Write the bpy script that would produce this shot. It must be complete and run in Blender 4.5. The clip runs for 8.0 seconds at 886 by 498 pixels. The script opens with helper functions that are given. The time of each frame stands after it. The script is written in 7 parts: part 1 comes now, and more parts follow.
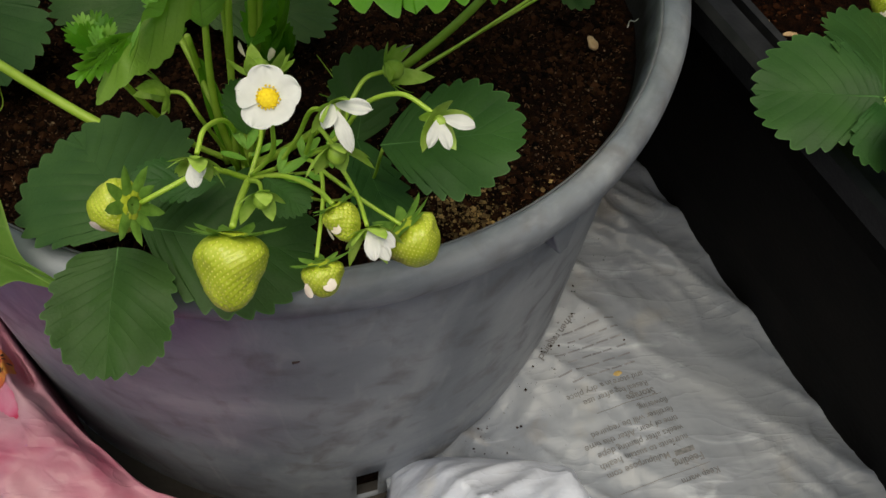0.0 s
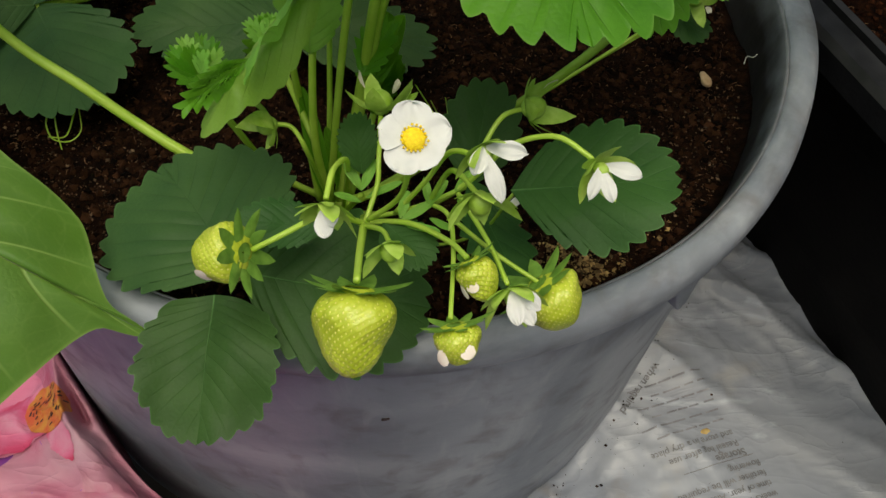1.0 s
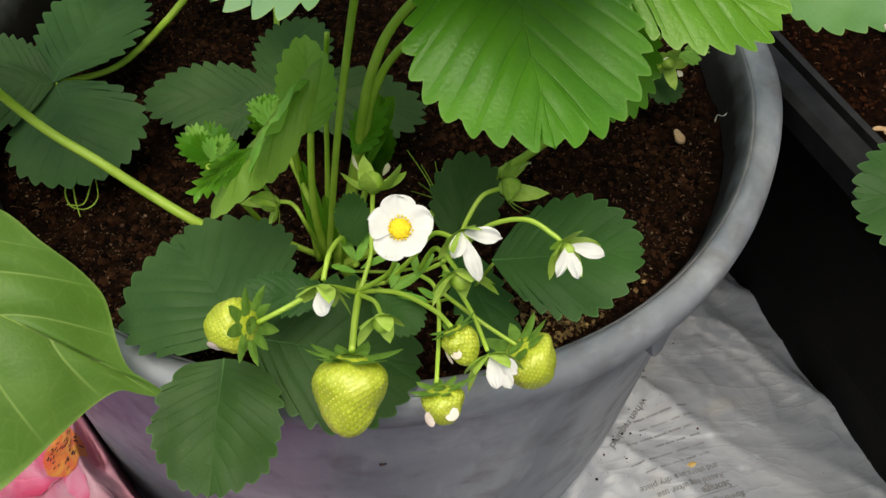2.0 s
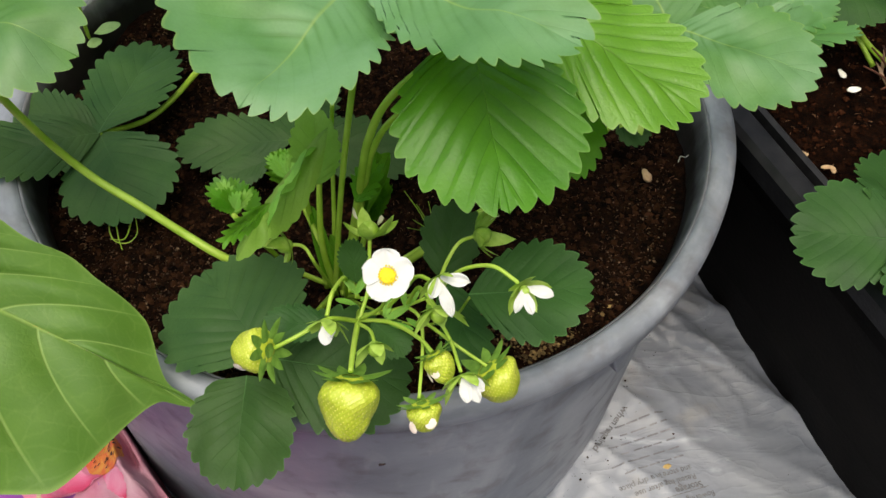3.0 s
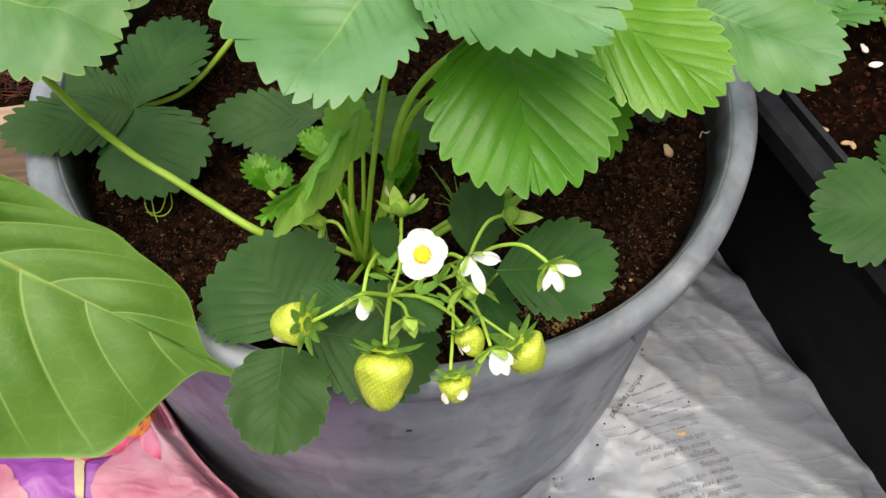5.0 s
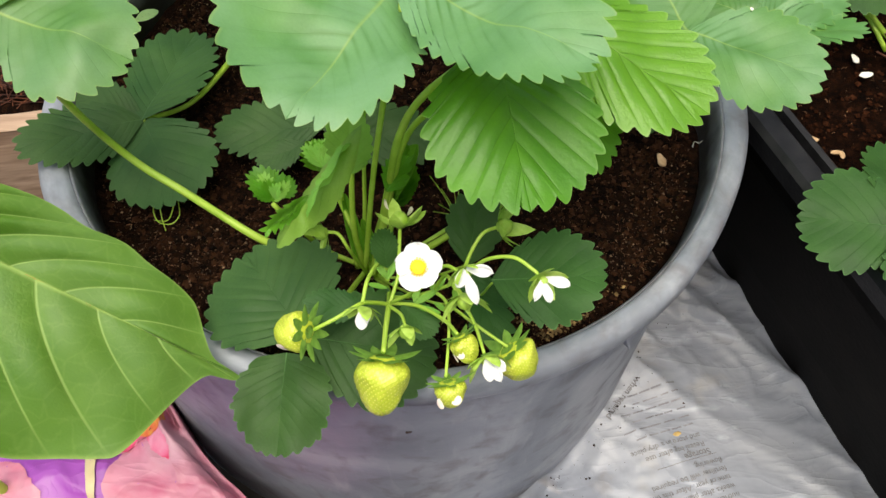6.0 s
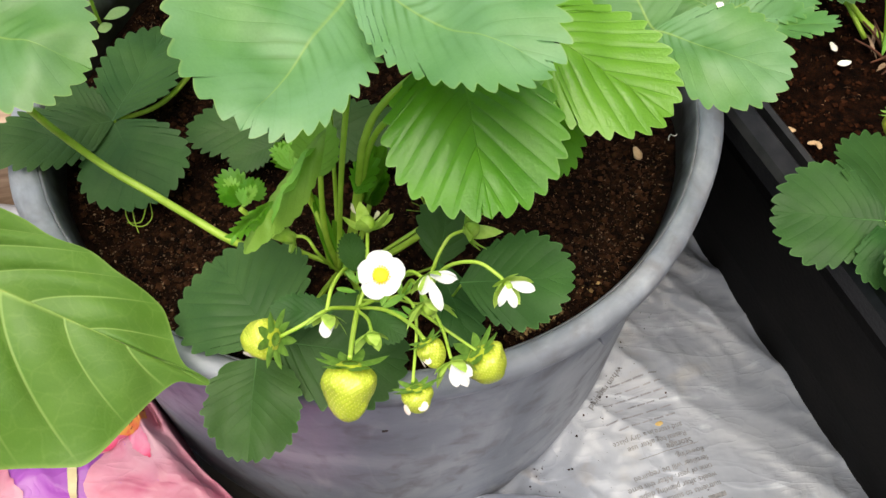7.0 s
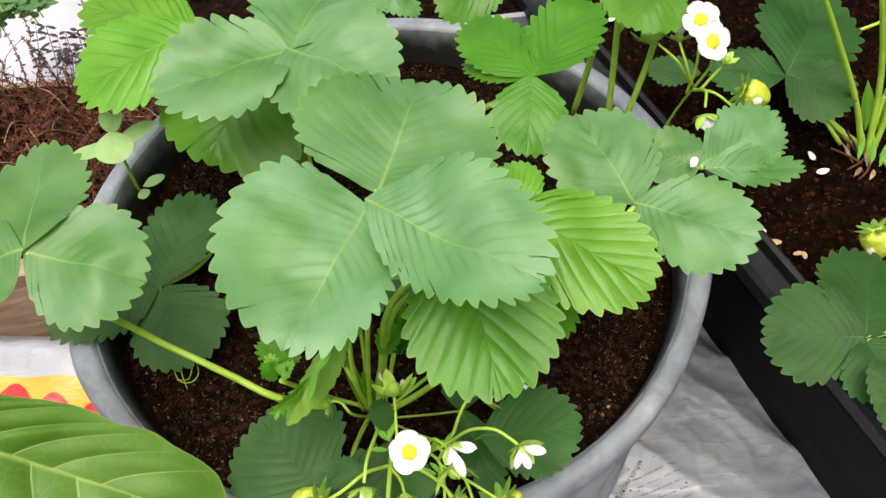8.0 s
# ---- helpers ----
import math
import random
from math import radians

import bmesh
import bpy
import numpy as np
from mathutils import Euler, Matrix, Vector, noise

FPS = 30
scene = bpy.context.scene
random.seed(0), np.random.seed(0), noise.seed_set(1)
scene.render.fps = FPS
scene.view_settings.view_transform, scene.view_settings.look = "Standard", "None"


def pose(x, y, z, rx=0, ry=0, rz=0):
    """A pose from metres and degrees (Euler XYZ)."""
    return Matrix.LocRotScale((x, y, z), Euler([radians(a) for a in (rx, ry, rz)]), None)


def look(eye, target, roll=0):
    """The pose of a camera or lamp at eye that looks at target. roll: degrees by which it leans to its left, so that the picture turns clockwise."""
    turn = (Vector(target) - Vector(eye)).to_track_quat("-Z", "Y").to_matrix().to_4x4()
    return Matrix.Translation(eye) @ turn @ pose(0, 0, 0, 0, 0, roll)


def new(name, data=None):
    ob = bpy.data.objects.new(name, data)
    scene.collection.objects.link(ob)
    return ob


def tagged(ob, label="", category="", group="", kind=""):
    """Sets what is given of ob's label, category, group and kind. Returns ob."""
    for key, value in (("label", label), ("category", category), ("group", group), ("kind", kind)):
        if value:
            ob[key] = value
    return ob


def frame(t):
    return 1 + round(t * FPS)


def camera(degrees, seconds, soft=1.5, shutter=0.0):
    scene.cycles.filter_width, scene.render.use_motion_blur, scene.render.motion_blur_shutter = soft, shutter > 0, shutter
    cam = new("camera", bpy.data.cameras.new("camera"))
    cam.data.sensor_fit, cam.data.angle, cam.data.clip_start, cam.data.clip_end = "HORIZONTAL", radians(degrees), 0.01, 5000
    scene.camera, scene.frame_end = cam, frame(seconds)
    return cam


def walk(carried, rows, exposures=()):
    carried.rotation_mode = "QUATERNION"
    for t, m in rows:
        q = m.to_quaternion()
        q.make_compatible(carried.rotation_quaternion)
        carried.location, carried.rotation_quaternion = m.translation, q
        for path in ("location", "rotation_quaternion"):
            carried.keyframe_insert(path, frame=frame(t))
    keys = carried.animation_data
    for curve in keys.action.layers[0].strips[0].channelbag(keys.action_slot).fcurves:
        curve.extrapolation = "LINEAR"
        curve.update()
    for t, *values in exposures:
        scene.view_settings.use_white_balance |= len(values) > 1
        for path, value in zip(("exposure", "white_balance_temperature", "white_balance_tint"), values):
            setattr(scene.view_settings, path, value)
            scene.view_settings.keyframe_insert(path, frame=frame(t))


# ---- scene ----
cam = camera(56.0, 8.0)
ROWS = [
    (0.0, 0.0335, -0.4117, 0.6120, 32.99, -4.57, -4.93),
    (0.5, 0.0130, -0.3874, 0.5857, 33.89, -4.54, -2.98),
    (1.0, -0.0020, -0.3797, 0.5848, 34.51, -4.24, -2.50),
    (1.5, -0.0024, -0.3808, 0.5997, 35.29, -3.76, -2.85),
    (2.0, 0.0014, -0.3831, 0.6202, 36.02, -3.58, -3.11),
    (2.2, 0.0008, -0.3885, 0.6341, 36.39, -3.37, -2.83),
    (3.3, 0.0129, -0.4143, 0.6899, 35.74, -2.50, -2.39),
    (3.5, 0.0097, -0.4158, 0.6891, 34.26, -2.34, -2.32),
    (4.0, 0.0057, -0.4141, 0.6967, 34.35, -1.86, -2.48),
    (4.5, 0.0001, -0.4108, 0.6950, 33.94, -2.25, -1.94),
    (6.0, 0.0052, -0.4149, 0.7174, 33.26, -1.88, -1.50),
    (6.5, 0.0046, -0.4161, 0.7220, 33.47, -2.05, -1.11),
    (7.0, 0.0207, -0.4046, 0.7227, 31.91, -1.56, -2.26),
    (7.2, 0.0263, -0.3810, 0.7414, 32.16, -0.54, -4.26),
    (7.5, 0.0291, -0.3628, 0.7784, 35.21, 0.57, -4.54),
    (8.0, 0.0274, -0.3776, 0.8034, 34.80, 2.13, -4.96),
]
LIGHT = [(0.0, -0.13), (0.5, -0.07), (1.0, 0.06), (1.5, 0.24), (2.0, 0.36), (3.5, 0.60), (4.5, 0.71), (6.0, 0.84), (7.0, 0.89), (7.5, 0.90), (8.0, 0.88)]
walk(cam, [(t, pose(x, y, z, rx, ry, rz)) for t, x, y, z, rx, ry, rz in ROWS], [(t, stops, 7300 + 350 * max(0.0, min(1.0, (3.0 - t) / 2.0)), 7 - 5 * max(0.0, min(1.0, (3.0 - t) / 2.0))) for t, stops in LIGHT])

# ---- light ----
world = bpy.data.worlds.new("sky")
scene.world = world
world.use_nodes = True
_n = world.node_tree.nodes
_sky = _n.new("ShaderNodeTexSky")
_sky.sky_type = "NISHITA"
_sky.sun_disc = False
_sky.sun_elevation = radians(76)
_sky.sun_rotation = radians(195)
_sky.air_density, _sky.dust_density, _sky.ozone_density = 1.0, 4.0, 1.0
_n["Background"].inputs["Strength"].default_value = 0.13
world.node_tree.links.new(_sky.outputs[0], _n["Background"].inputs["Color"])
sun = new("sun", bpy.data.lights.new("sun", "SUN"))
sun.data.energy, sun.data.angle, sun.data.color = 2.3, radians(46), (1.0, 0.985, 0.96)
sun.matrix_world = look((-0.22, -0.72, 3.0), (0, 0, 0))

# ---- materials ----


def material(name, rough=0.5, spec=0.5, metal=0.0):
    m = bpy.data.materials.new(name)
    m.use_nodes = True
    b = m.node_tree.nodes["Principled BSDF"]
    b.inputs["Roughness"].default_value = rough
    b.inputs["Specular IOR Level"].default_value = spec
    b.inputs["Metallic"].default_value = metal
    return m, m.node_tree.nodes, m.node_tree.links, b


def ramp(nt, links, src, stops):
    r = nt.new("ShaderNodeValToRGB")
    while len(r.color_ramp.elements) < len(stops):
        r.color_ramp.elements.new(0.5)
    for e, (p, c) in zip(r.color_ramp.elements, stops):
        e.position, e.color = p, (*c, 1)
    links.new(src, r.inputs[0])
    return r.outputs[0]


def texture(nt, links, kind, scale, detail=4.0, vec=None, **kw):
    t = nt.new("ShaderNodeTex" + kind)
    t.inputs["Scale"].default_value = scale
    if "Detail" in t.inputs:
        t.inputs["Detail"].default_value = detail
    for k, v in kw.items():
        t.inputs[k].default_value = v
    if vec is None:
        co = nt.new("ShaderNodeTexCoord")
        vec = co.outputs["Object"]
    links.new(vec, t.inputs["Vector"])
    return t


def mix(nt, links, fac, a, b, mode="MIX"):
    m = nt.new("ShaderNodeMix")
    m.data_type, m.blend_type = "RGBA", mode
    for sock, val in ((m.inputs[0], fac), (m.inputs[6], a), (m.inputs[7], b)):
        if isinstance(val, (int, float)):
            sock.default_value = val
        elif isinstance(val, tuple):
            sock.default_value = (*val, 1)
        else:
            links.new(val, sock)
    return m.outputs[2]


def math_node(nt, links, op, a, b=0.0, c=0.0):
    m = nt.new("ShaderNodeMath")
    m.operation = op
    for i, val in enumerate((a, b, c)):
        if isinstance(val, (int, float)):
            m.inputs[i].default_value = val
        else:
            links.new(val, m.inputs[i])
    return m.outputs[0]


def bump(nt, links, bsdf, height, strength=0.3, dist=0.001):
    b = nt.new("ShaderNodeBump")
    b.inputs["Strength"].default_value, b.inputs["Distance"].default_value = strength, dist
    links.new(height, b.inputs["Height"])
    links.new(b.outputs[0], bsdf.inputs["Normal"])
    return b


def leaf_material(name, dark, light, vein, rough=0.42, thin=0.28, spec=0.5, wide=0.05, show=0.40, line=0.045, reach=2.0, net=0.0, rib=(0.30, 0.44, 0.10), tail=0.25, pale_sheen=0.0, cross=0.25, relief=0.35, quilt=0.0, groove_shade=0.0):
    """A leaf: side veins that end in the teeth, fine cross veins, blotches, a painted pale sheen, light passing
    through.
    """
    m, nt, links, b = material(name, rough, spec)
    co = nt.new("ShaderNodeTexCoord")
    sep = nt.new("ShaderNodeSeparateXYZ")
    links.new(co.outputs["UV"], sep.inputs[0])
    u, v = sep.outputs[0], sep.outputs[1]

    def step(src, a, b2, c, d):
        r = nt.new("ShaderNodeMapRange")
        r.interpolation_type = "SMOOTHSTEP"
        links.new(src, r.inputs[0])
        for i, val in enumerate((a, b2, c, d)):
            r.inputs[i + 1].default_value = val
        return r.outputs[0]

    fr = math_node(nt, links, "FRACT", u)
    off = math_node(nt, links, "ABSOLUTE", math_node(nt, links, "SUBTRACT", fr, 0.5))
    side = step(off, 0.006, line, 0.9, 0.0)
    fade = math_node(nt, links, "MULTIPLY", side, math_node(nt, links, "SUBTRACT", 1.0, math_node(nt, links, "POWER", v, reach)))
    near = math_node(nt, links, "MINIMUM", math_node(nt, links, "MULTIPLY_ADD", u, 0.14, 0.42), 1.0)
    mid = step(math_node(nt, links, "MULTIPLY", v, near), 0.0, wide, 1.0, 0.0)
    # cross veins: broken thin lines between one side vein and the next
    jit = texture(nt, links, "Noise", 2.3, 3.0, co.outputs["UV"])
    row = math_node(nt, links, "ADD", math_node(nt, links, "MULTIPLY", v, 8.0), math_node(nt, links, "MULTIPLY", jit.outputs["Fac"], 1.6))
    rowf = math_node(nt, links, "ABSOLUTE", math_node(nt, links, "SUBTRACT", math_node(nt, links, "FRACT", math_node(nt, links, "ADD", row, math_node(nt, links, "MULTIPLY", fr, 0.7))), 0.5))
    thin_line = math_node(nt, links, "MULTIPLY", step(rowf, 0.0, 0.11, 1.0, 0.0), step(off, 0.02, 0.12, 0.0, 1.0))
    cells = nt.new("ShaderNodeTexVoronoi")
    cells.feature = "DISTANCE_TO_EDGE"
    cells.inputs["Scale"].default_value = 420.0
    links.new(co.outputs["Object"], cells.inputs["Vector"])
    info = nt.new("ShaderNodeObjectInfo")
    blot = texture(nt, links, "Noise", 38.0, 5.0)
    col = ramp(nt, links, blot.outputs["Fac"], [(0.32, dark), (0.66, light)])
    if pale_sheen:
        # random pale patches put the sky's sheen into the leaf colour
        sheen_tex = texture(nt, links, "Noise", 24.0, 4.0, Distortion=0.6)
        col = mix(nt, links, math_node(nt, links, "MULTIPLY", ramp(nt, links, sheen_tex.outputs["Fac"], [(0.34, (0.12 * pale_sheen, 0.12 * pale_sheen, 0.12 * pale_sheen)), (0.64, (pale_sheen, pale_sheen, pale_sheen))]), math_node(nt, links, "MULTIPLY_ADD", info.outputs["Random"], 0.9, 0.55)), col, (0.175, 0.345, 0.165))
    hue = nt.new("ShaderNodeHueSaturation")
    links.new(col, hue.inputs["Color"])
    links.new(math_node(nt, links, "MULTIPLY_ADD", info.outputs["Random"], 0.20, 0.90), hue.inputs["Value"])
    links.new(math_node(nt, links, "MULTIPLY_ADD", info.outputs["Random"], 0.02, 0.49), hue.inputs["Hue"])
    fine = texture(nt, links, "Noise", 900.0, 2.0)
    col = mix(nt, links, 0.16, hue.outputs[0], ramp(nt, links, fine.outputs["Fac"], [(0.35, dark), (0.65, light)]))
    col = mix(nt, links, math_node(nt, links, "MULTIPLY", thin_line, cross), col, vein)
    if groove_shade:
        # shade of the sunken side veins put into the colour, deepest near the midrib
        some = texture(nt, links, "Noise", 34.0, 2.0)
        sunk = math_node(nt, links, "MULTIPLY", step(off, 0.02, 0.30, 1.0, 0.0), math_node(nt, links, "MULTIPLY", step(v, 0.05, 0.70, 1.0, 0.0), step(some.outputs["Fac"], 0.38, 0.66, 0.1, 1.0)))
        col = mix(nt, links, math_node(nt, links, "MULTIPLY", sunk, groove_shade), col, dark)
    col = mix(nt, links, math_node(nt, links, "MULTIPLY", fade, show), col, vein)
    far = nt.new("ShaderNodeMapRange")
    links.new(u, far.inputs[0])
    for i, val in enumerate((0.0, 6.0, 0.90, tail)):
        far.inputs[i + 1].default_value = val
    col = mix(nt, links, math_node(nt, links, "MULTIPLY", mid, far.outputs[0]), col, rib)
    col = mix(nt, links, step(v, 0.972, 1.0, 0.0, 0.42), col, rib)
    if net:
        vor = nt.new("ShaderNodeTexVoronoi")
        vor.feature = "DISTANCE_TO_EDGE"
        vor.inputs["Scale"].default_value = 64.0
        wob = texture(nt, links, "Noise", 30.0, 3.0)
        va = nt.new("ShaderNodeVectorMath")
        va.operation = "MULTIPLY_ADD"
        links.new(wob.outputs["Color"], va.inputs[0])
        va.inputs[1].default_value = (0.012, 0.012, 0.012)
        links.new(co.outputs["Object"], va.inputs[2])
        links.new(va.outputs[0], vor.inputs["Vector"])
        web = ramp(nt, links, vor.outputs["Distance"], [(0.0, (net, net, net)), (0.05, (0, 0, 0))])
        col = mix(nt, links, web, col, vein)
        patch = texture(nt, links, "Noise", 16.0, 3.0)
        col = mix(nt, links, ramp(nt, links, patch.outputs["Fac"], [(0.40, (0, 0, 0)), (0.75, (0.35, 0.35, 0.35))]), col, (0.20, 0.34, 0.10))
    links.new(col, b.inputs["Base Color"])
    links.new(math_node(nt, links, "MULTIPLY_ADD", blot.outputs["Fac"], 0.22, rough - 0.11), b.inputs["Roughness"])
    h = math_node(nt, links, "ADD", math_node(nt, links, "MULTIPLY", cells.outputs["Distance"], 0.6), math_node(nt, links, "MULTIPLY", math_node(nt, links, "MAXIMUM", fade, mid), -0.9))
    h = math_node(nt, links, "ADD", h, math_node(nt, links, "MULTIPLY", thin_line, -0.12 * cross))
    if quilt:
        swell = math_node(nt, links, "MULTIPLY", step(off, 0.0, 0.42, 0.0, 1.0), math_node(nt, links, "SUBTRACT", 1.0, math_node(nt, links, "POWER", v, 2.0)))
        lumps = texture(nt, links, "Noise", 120.0, 2.0)
        h = math_node(nt, links, "ADD", h, math_node(nt, links, "MULTIPLY", math_node(nt, links, "MULTIPLY_ADD", lumps.outputs["Fac"], 0.6, swell), quilt))
    bump(nt, links, b, h, relief, 0.0007)
    tr = nt.new("ShaderNodeBsdfTranslucent")
    bright = mix(nt, links, 0.5, col, (0.28, 0.50, 0.03))
    links.new(bright, tr.inputs["Color"])
    sh = nt.new("ShaderNodeMixShader")
    sh.inputs[0].default_value = thin
    links.new(b.outputs[0], sh.inputs[1])
    links.new(tr.outputs[0], sh.inputs[2])
    links.new(sh.outputs[0], nt["Material Output"].inputs["Surface"])
    return m


M_LEAF = leaf_material("mature_leaf", (0.046, 0.170, 0.024), (0.105, 0.270, 0.056), (0.052, 0.170, 0.032), 0.47, 0.37, 0.55, 0.028, 0.12, 0.05, pale_sheen=0.80, cross=0.0, relief=0.20, tail=0.55, quilt=0.25, groove_shade=0.75)
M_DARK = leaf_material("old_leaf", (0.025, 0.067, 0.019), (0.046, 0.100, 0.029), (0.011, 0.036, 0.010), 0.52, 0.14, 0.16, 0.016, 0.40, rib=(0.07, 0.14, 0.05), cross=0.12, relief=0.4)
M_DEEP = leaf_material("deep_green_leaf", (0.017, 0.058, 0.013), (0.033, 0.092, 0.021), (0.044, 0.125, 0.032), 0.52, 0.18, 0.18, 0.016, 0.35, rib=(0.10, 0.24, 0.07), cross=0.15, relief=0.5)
M_YOUNG = leaf_material("young_leaf", (0.060, 0.235, 0.011), (0.110, 0.335, 0.022), (0.030, 0.15, 0.008), 0.38, 0.52, 0.50, 0.022, 0.50, 0.045, rib=(0.24, 0.46, 0.09), cross=0.14, relief=0.45)
M_BRIGHT = leaf_material("unfolding_leaf", (0.110, 0.330, 0.020), (0.170, 0.430, 0.036), (0.07, 0.24, 0.02), 0.36, 0.48, 0.55, 0.025, 0.55, 0.05, rib=(0.36, 0.55, 0.14), cross=0.12, relief=0.7)
M_UNDER = leaf_material("leaf_underside", (0.180, 0.440, 0.050), (0.290, 0.590, 0.110), (0.34, 0.52, 0.16), 0.55, 0.45, 0.3, 0.03, 0.50, 0.07, rib=(0.40, 0.58, 0.18), cross=0.30, relief=0.5)
M_LIMP = leaf_material("limp_young_leaf", (0.230, 0.460, 0.060), (0.360, 0.620, 0.130), (0.36, 0.58, 0.14), 0.50, 0.55, 0.35, 0.03, 0.12, 0.06, rib=(0.30, 0.50, 0.12), cross=0.10, relief=0.8)
M_SPRIG = leaf_material("small_green_leaf", (0.045, 0.130, 0.035), (0.095, 0.210, 0.075), (0.14, 0.26, 0.10), 0.5, 0.25, 0.4, 0.05, 0.2, cross=0.0)
M_PALEGREEN = leaf_material("pale_seed_leaf", (0.25, 0.42, 0.15), (0.36, 0.54, 0.23), (0.22, 0.40, 0.12), 0.5, 0.40, 0.4, 0.03, 0.3, cross=0.1)
M_BROAD = leaf_material("broad_leaf_skin", (0.054, 0.158, 0.014), (0.092, 0.215, 0.024), (0.30, 0.46, 0.12), 0.50, 0.30, 0.4, 0.040, 0.80, 0.040, 5.0, 0.10, rib=(0.34, 0.50, 0.13), tail=0.75, cross=0.08, relief=0.5, quilt=0.5)


def mottled(name, stops, scale, rough=0.5, detail=5.0, spec=0.5, bump_scale=None, bump_strength=0.3, bump_dist=0.001, vary=0.0, thin=0.0):
    m, nt, links, b = material(name, rough, spec)
    n = texture(nt, links, "Noise", scale, detail)
    col = ramp(nt, links, n.outputs["Fac"], stops)
    if vary:
        geo = nt.new("ShaderNodeNewGeometry")
        hue = nt.new("ShaderNodeHueSaturation")
        links.new(col, hue.inputs["Color"])
        links.new(math_node(nt, links, "MULTIPLY_ADD", geo.outputs["Random Per Island"], 2 * vary, 1 - vary), hue.inputs["Value"])
        col = hue.outputs[0]
    links.new(col, b.inputs["Base Color"])
    if bump_scale:
        bump(nt, links, b, texture(nt, links, "Noise", bump_scale, 6.0).outputs["Fac"], bump_strength, bump_dist)
    if thin:
        tr = nt.new("ShaderNodeBsdfTranslucent")
        links.new(col, tr.inputs["Color"])
        sh = nt.new("ShaderNodeMixShader")
        sh.inputs[0].default_value = thin
        links.new(b.outputs[0], sh.inputs[1])
        links.new(tr.outputs[0], sh.inputs[2])
        links.new(sh.outputs[0], nt["Material Output"].inputs["Surface"])
    return m


M_STALK = mottled("green_stalk", [(0.3, (0.42, 0.64, 0.07)), (0.7, (0.60, 0.80, 0.15))], 60, 0.36, bump_scale=700, bump_strength=0.2, thin=0.42)
M_SEPAL = mottled("green_sepal", [(0.3, (0.31, 0.52, 0.055)), (0.7, (0.50, 0.69, 0.15))], 250, 0.5, thin=0.25)
M_SEPAL_OLD = mottled("berry_sepal", [(0.3, (0.10, 0.24, 0.030)), (0.7, (0.22, 0.40, 0.07))], 250, 0.5, thin=0.25)
M_PETAL = mottled("white_petal", [(0.3, (0.70, 0.71, 0.71)), (0.7, (0.79, 0.80, 0.80))], 200, 0.55, thin=0.30, bump_scale=400, bump_strength=0.3)
M_PETAL_OLD = mottled("withered_petal", [(0.3, (0.78, 0.66, 0.55)), (0.7, (0.88, 0.82, 0.74))], 300, 0.6)
M_SHEATH = mottled("dry_sheath_skin", [(0.3, (0.16, 0.09, 0.05)), (0.7, (0.36, 0.24, 0.15))], 200, 0.7, vary=0.3)
M_POLLEN = mottled("yellow_pollen", [(0.3, (0.75, 0.50, 0.01)), (0.7, (0.90, 0.72, 0.03))], 900, 0.7, bump_scale=1500, bump_strength=0.6)


def berry_material():
    """Unripe strawberry skin: pale swollen flesh round sunken green pits."""
    m, nt, links, b = material("unripe_berry_skin", 0.36, 0.5)
    n = texture(nt, links, "Noise", 90.0, 4.0)
    grain = texture(nt, links, "Noise", 700.0, 3.0)
    flesh = ramp(nt, links, n.outputs["Fac"], [(0.3, (0.33, 0.41, 0.025)), (0.7, (0.48, 0.54, 0.065))])
    links.new(mix(nt, links, ramp(nt, links, grain.outputs["Fac"], [(0.40, (0.35, 0.35, 0.35)), (0.62, (0, 0, 0))]), flesh, (0.31, 0.42, 0.03)), b.inputs["Base Color"])
    bump(nt, links, b, grain.outputs["Fac"], 0.25, 0.0004)
    return m


M_BERRY = berry_material()
M_SEED = mottled("berry_seed", [(0.3, (0.50, 0.54, 0.10)), (0.7, (0.64, 0.64, 0.20))], 300, 0.5)
M_SOIL = mottled("potting_soil", [(0.35, (0.003, 0.0014, 0.0009)), (0.55, (0.009, 0.0038, 0.0021)), (0.78, (0.026, 0.0105, 0.0055))], 160, 0.95, 8.0, 0.05, 350, 0.9, 0.004)
M_CRUMB = mottled("soil_crumb", [(0.3, (0.006, 0.0026, 0.0015)), (0.7, (0.030, 0.0125, 0.0062))], 200, 0.95, 5.0, 0.05, 500, 0.6, vary=0.9)
# darker copies of soil and crumb: shade over the trough is in their colour
M_SOIL_SHADED = mottled("shaded_soil", [(0.35, (0.002, 0.0008, 0.0005)), (0.55, (0.006, 0.0022, 0.0011)), (0.78, (0.015, 0.0054, 0.0026))], 160, 0.95, 8.0, 0.03, 350, 0.9, 0.004)
M_CRUMB_SHADED = mottled("shaded_crumb", [(0.3, (0.005, 0.0018, 0.0009)), (0.7, (0.026, 0.0088, 0.0040))], 200, 0.95, 5.0, 0.03, 500, 0.6, vary=0.9)
M_FIBRE = mottled("soil_fibre", [(0.3, (0.05, 0.022, 0.012)), (0.7, (0.20, 0.11, 0.060))], 200, 0.9, 4.0, 0.2, vary=0.7)
M_GRIT = mottled("pale_grit", [(0.3, (0.040, 0.022, 0.013)), (0.7, (0.17, 0.11, 0.068))], 200, 0.9, 4.0, 0.2, vary=0.8)
M_DRYCRUMB = mottled("dry_crumb", [(0.3, (0.06, 0.034, 0.014)), (0.7, (0.26, 0.17, 0.07))], 200, 0.9, 4.0, 0.2, vary=0.8)
M_CHIP = mottled("pale_chip", [(0.3, (0.62, 0.58, 0.50)), (0.7, (0.82, 0.80, 0.74))], 200, 0.7, vary=0.15)
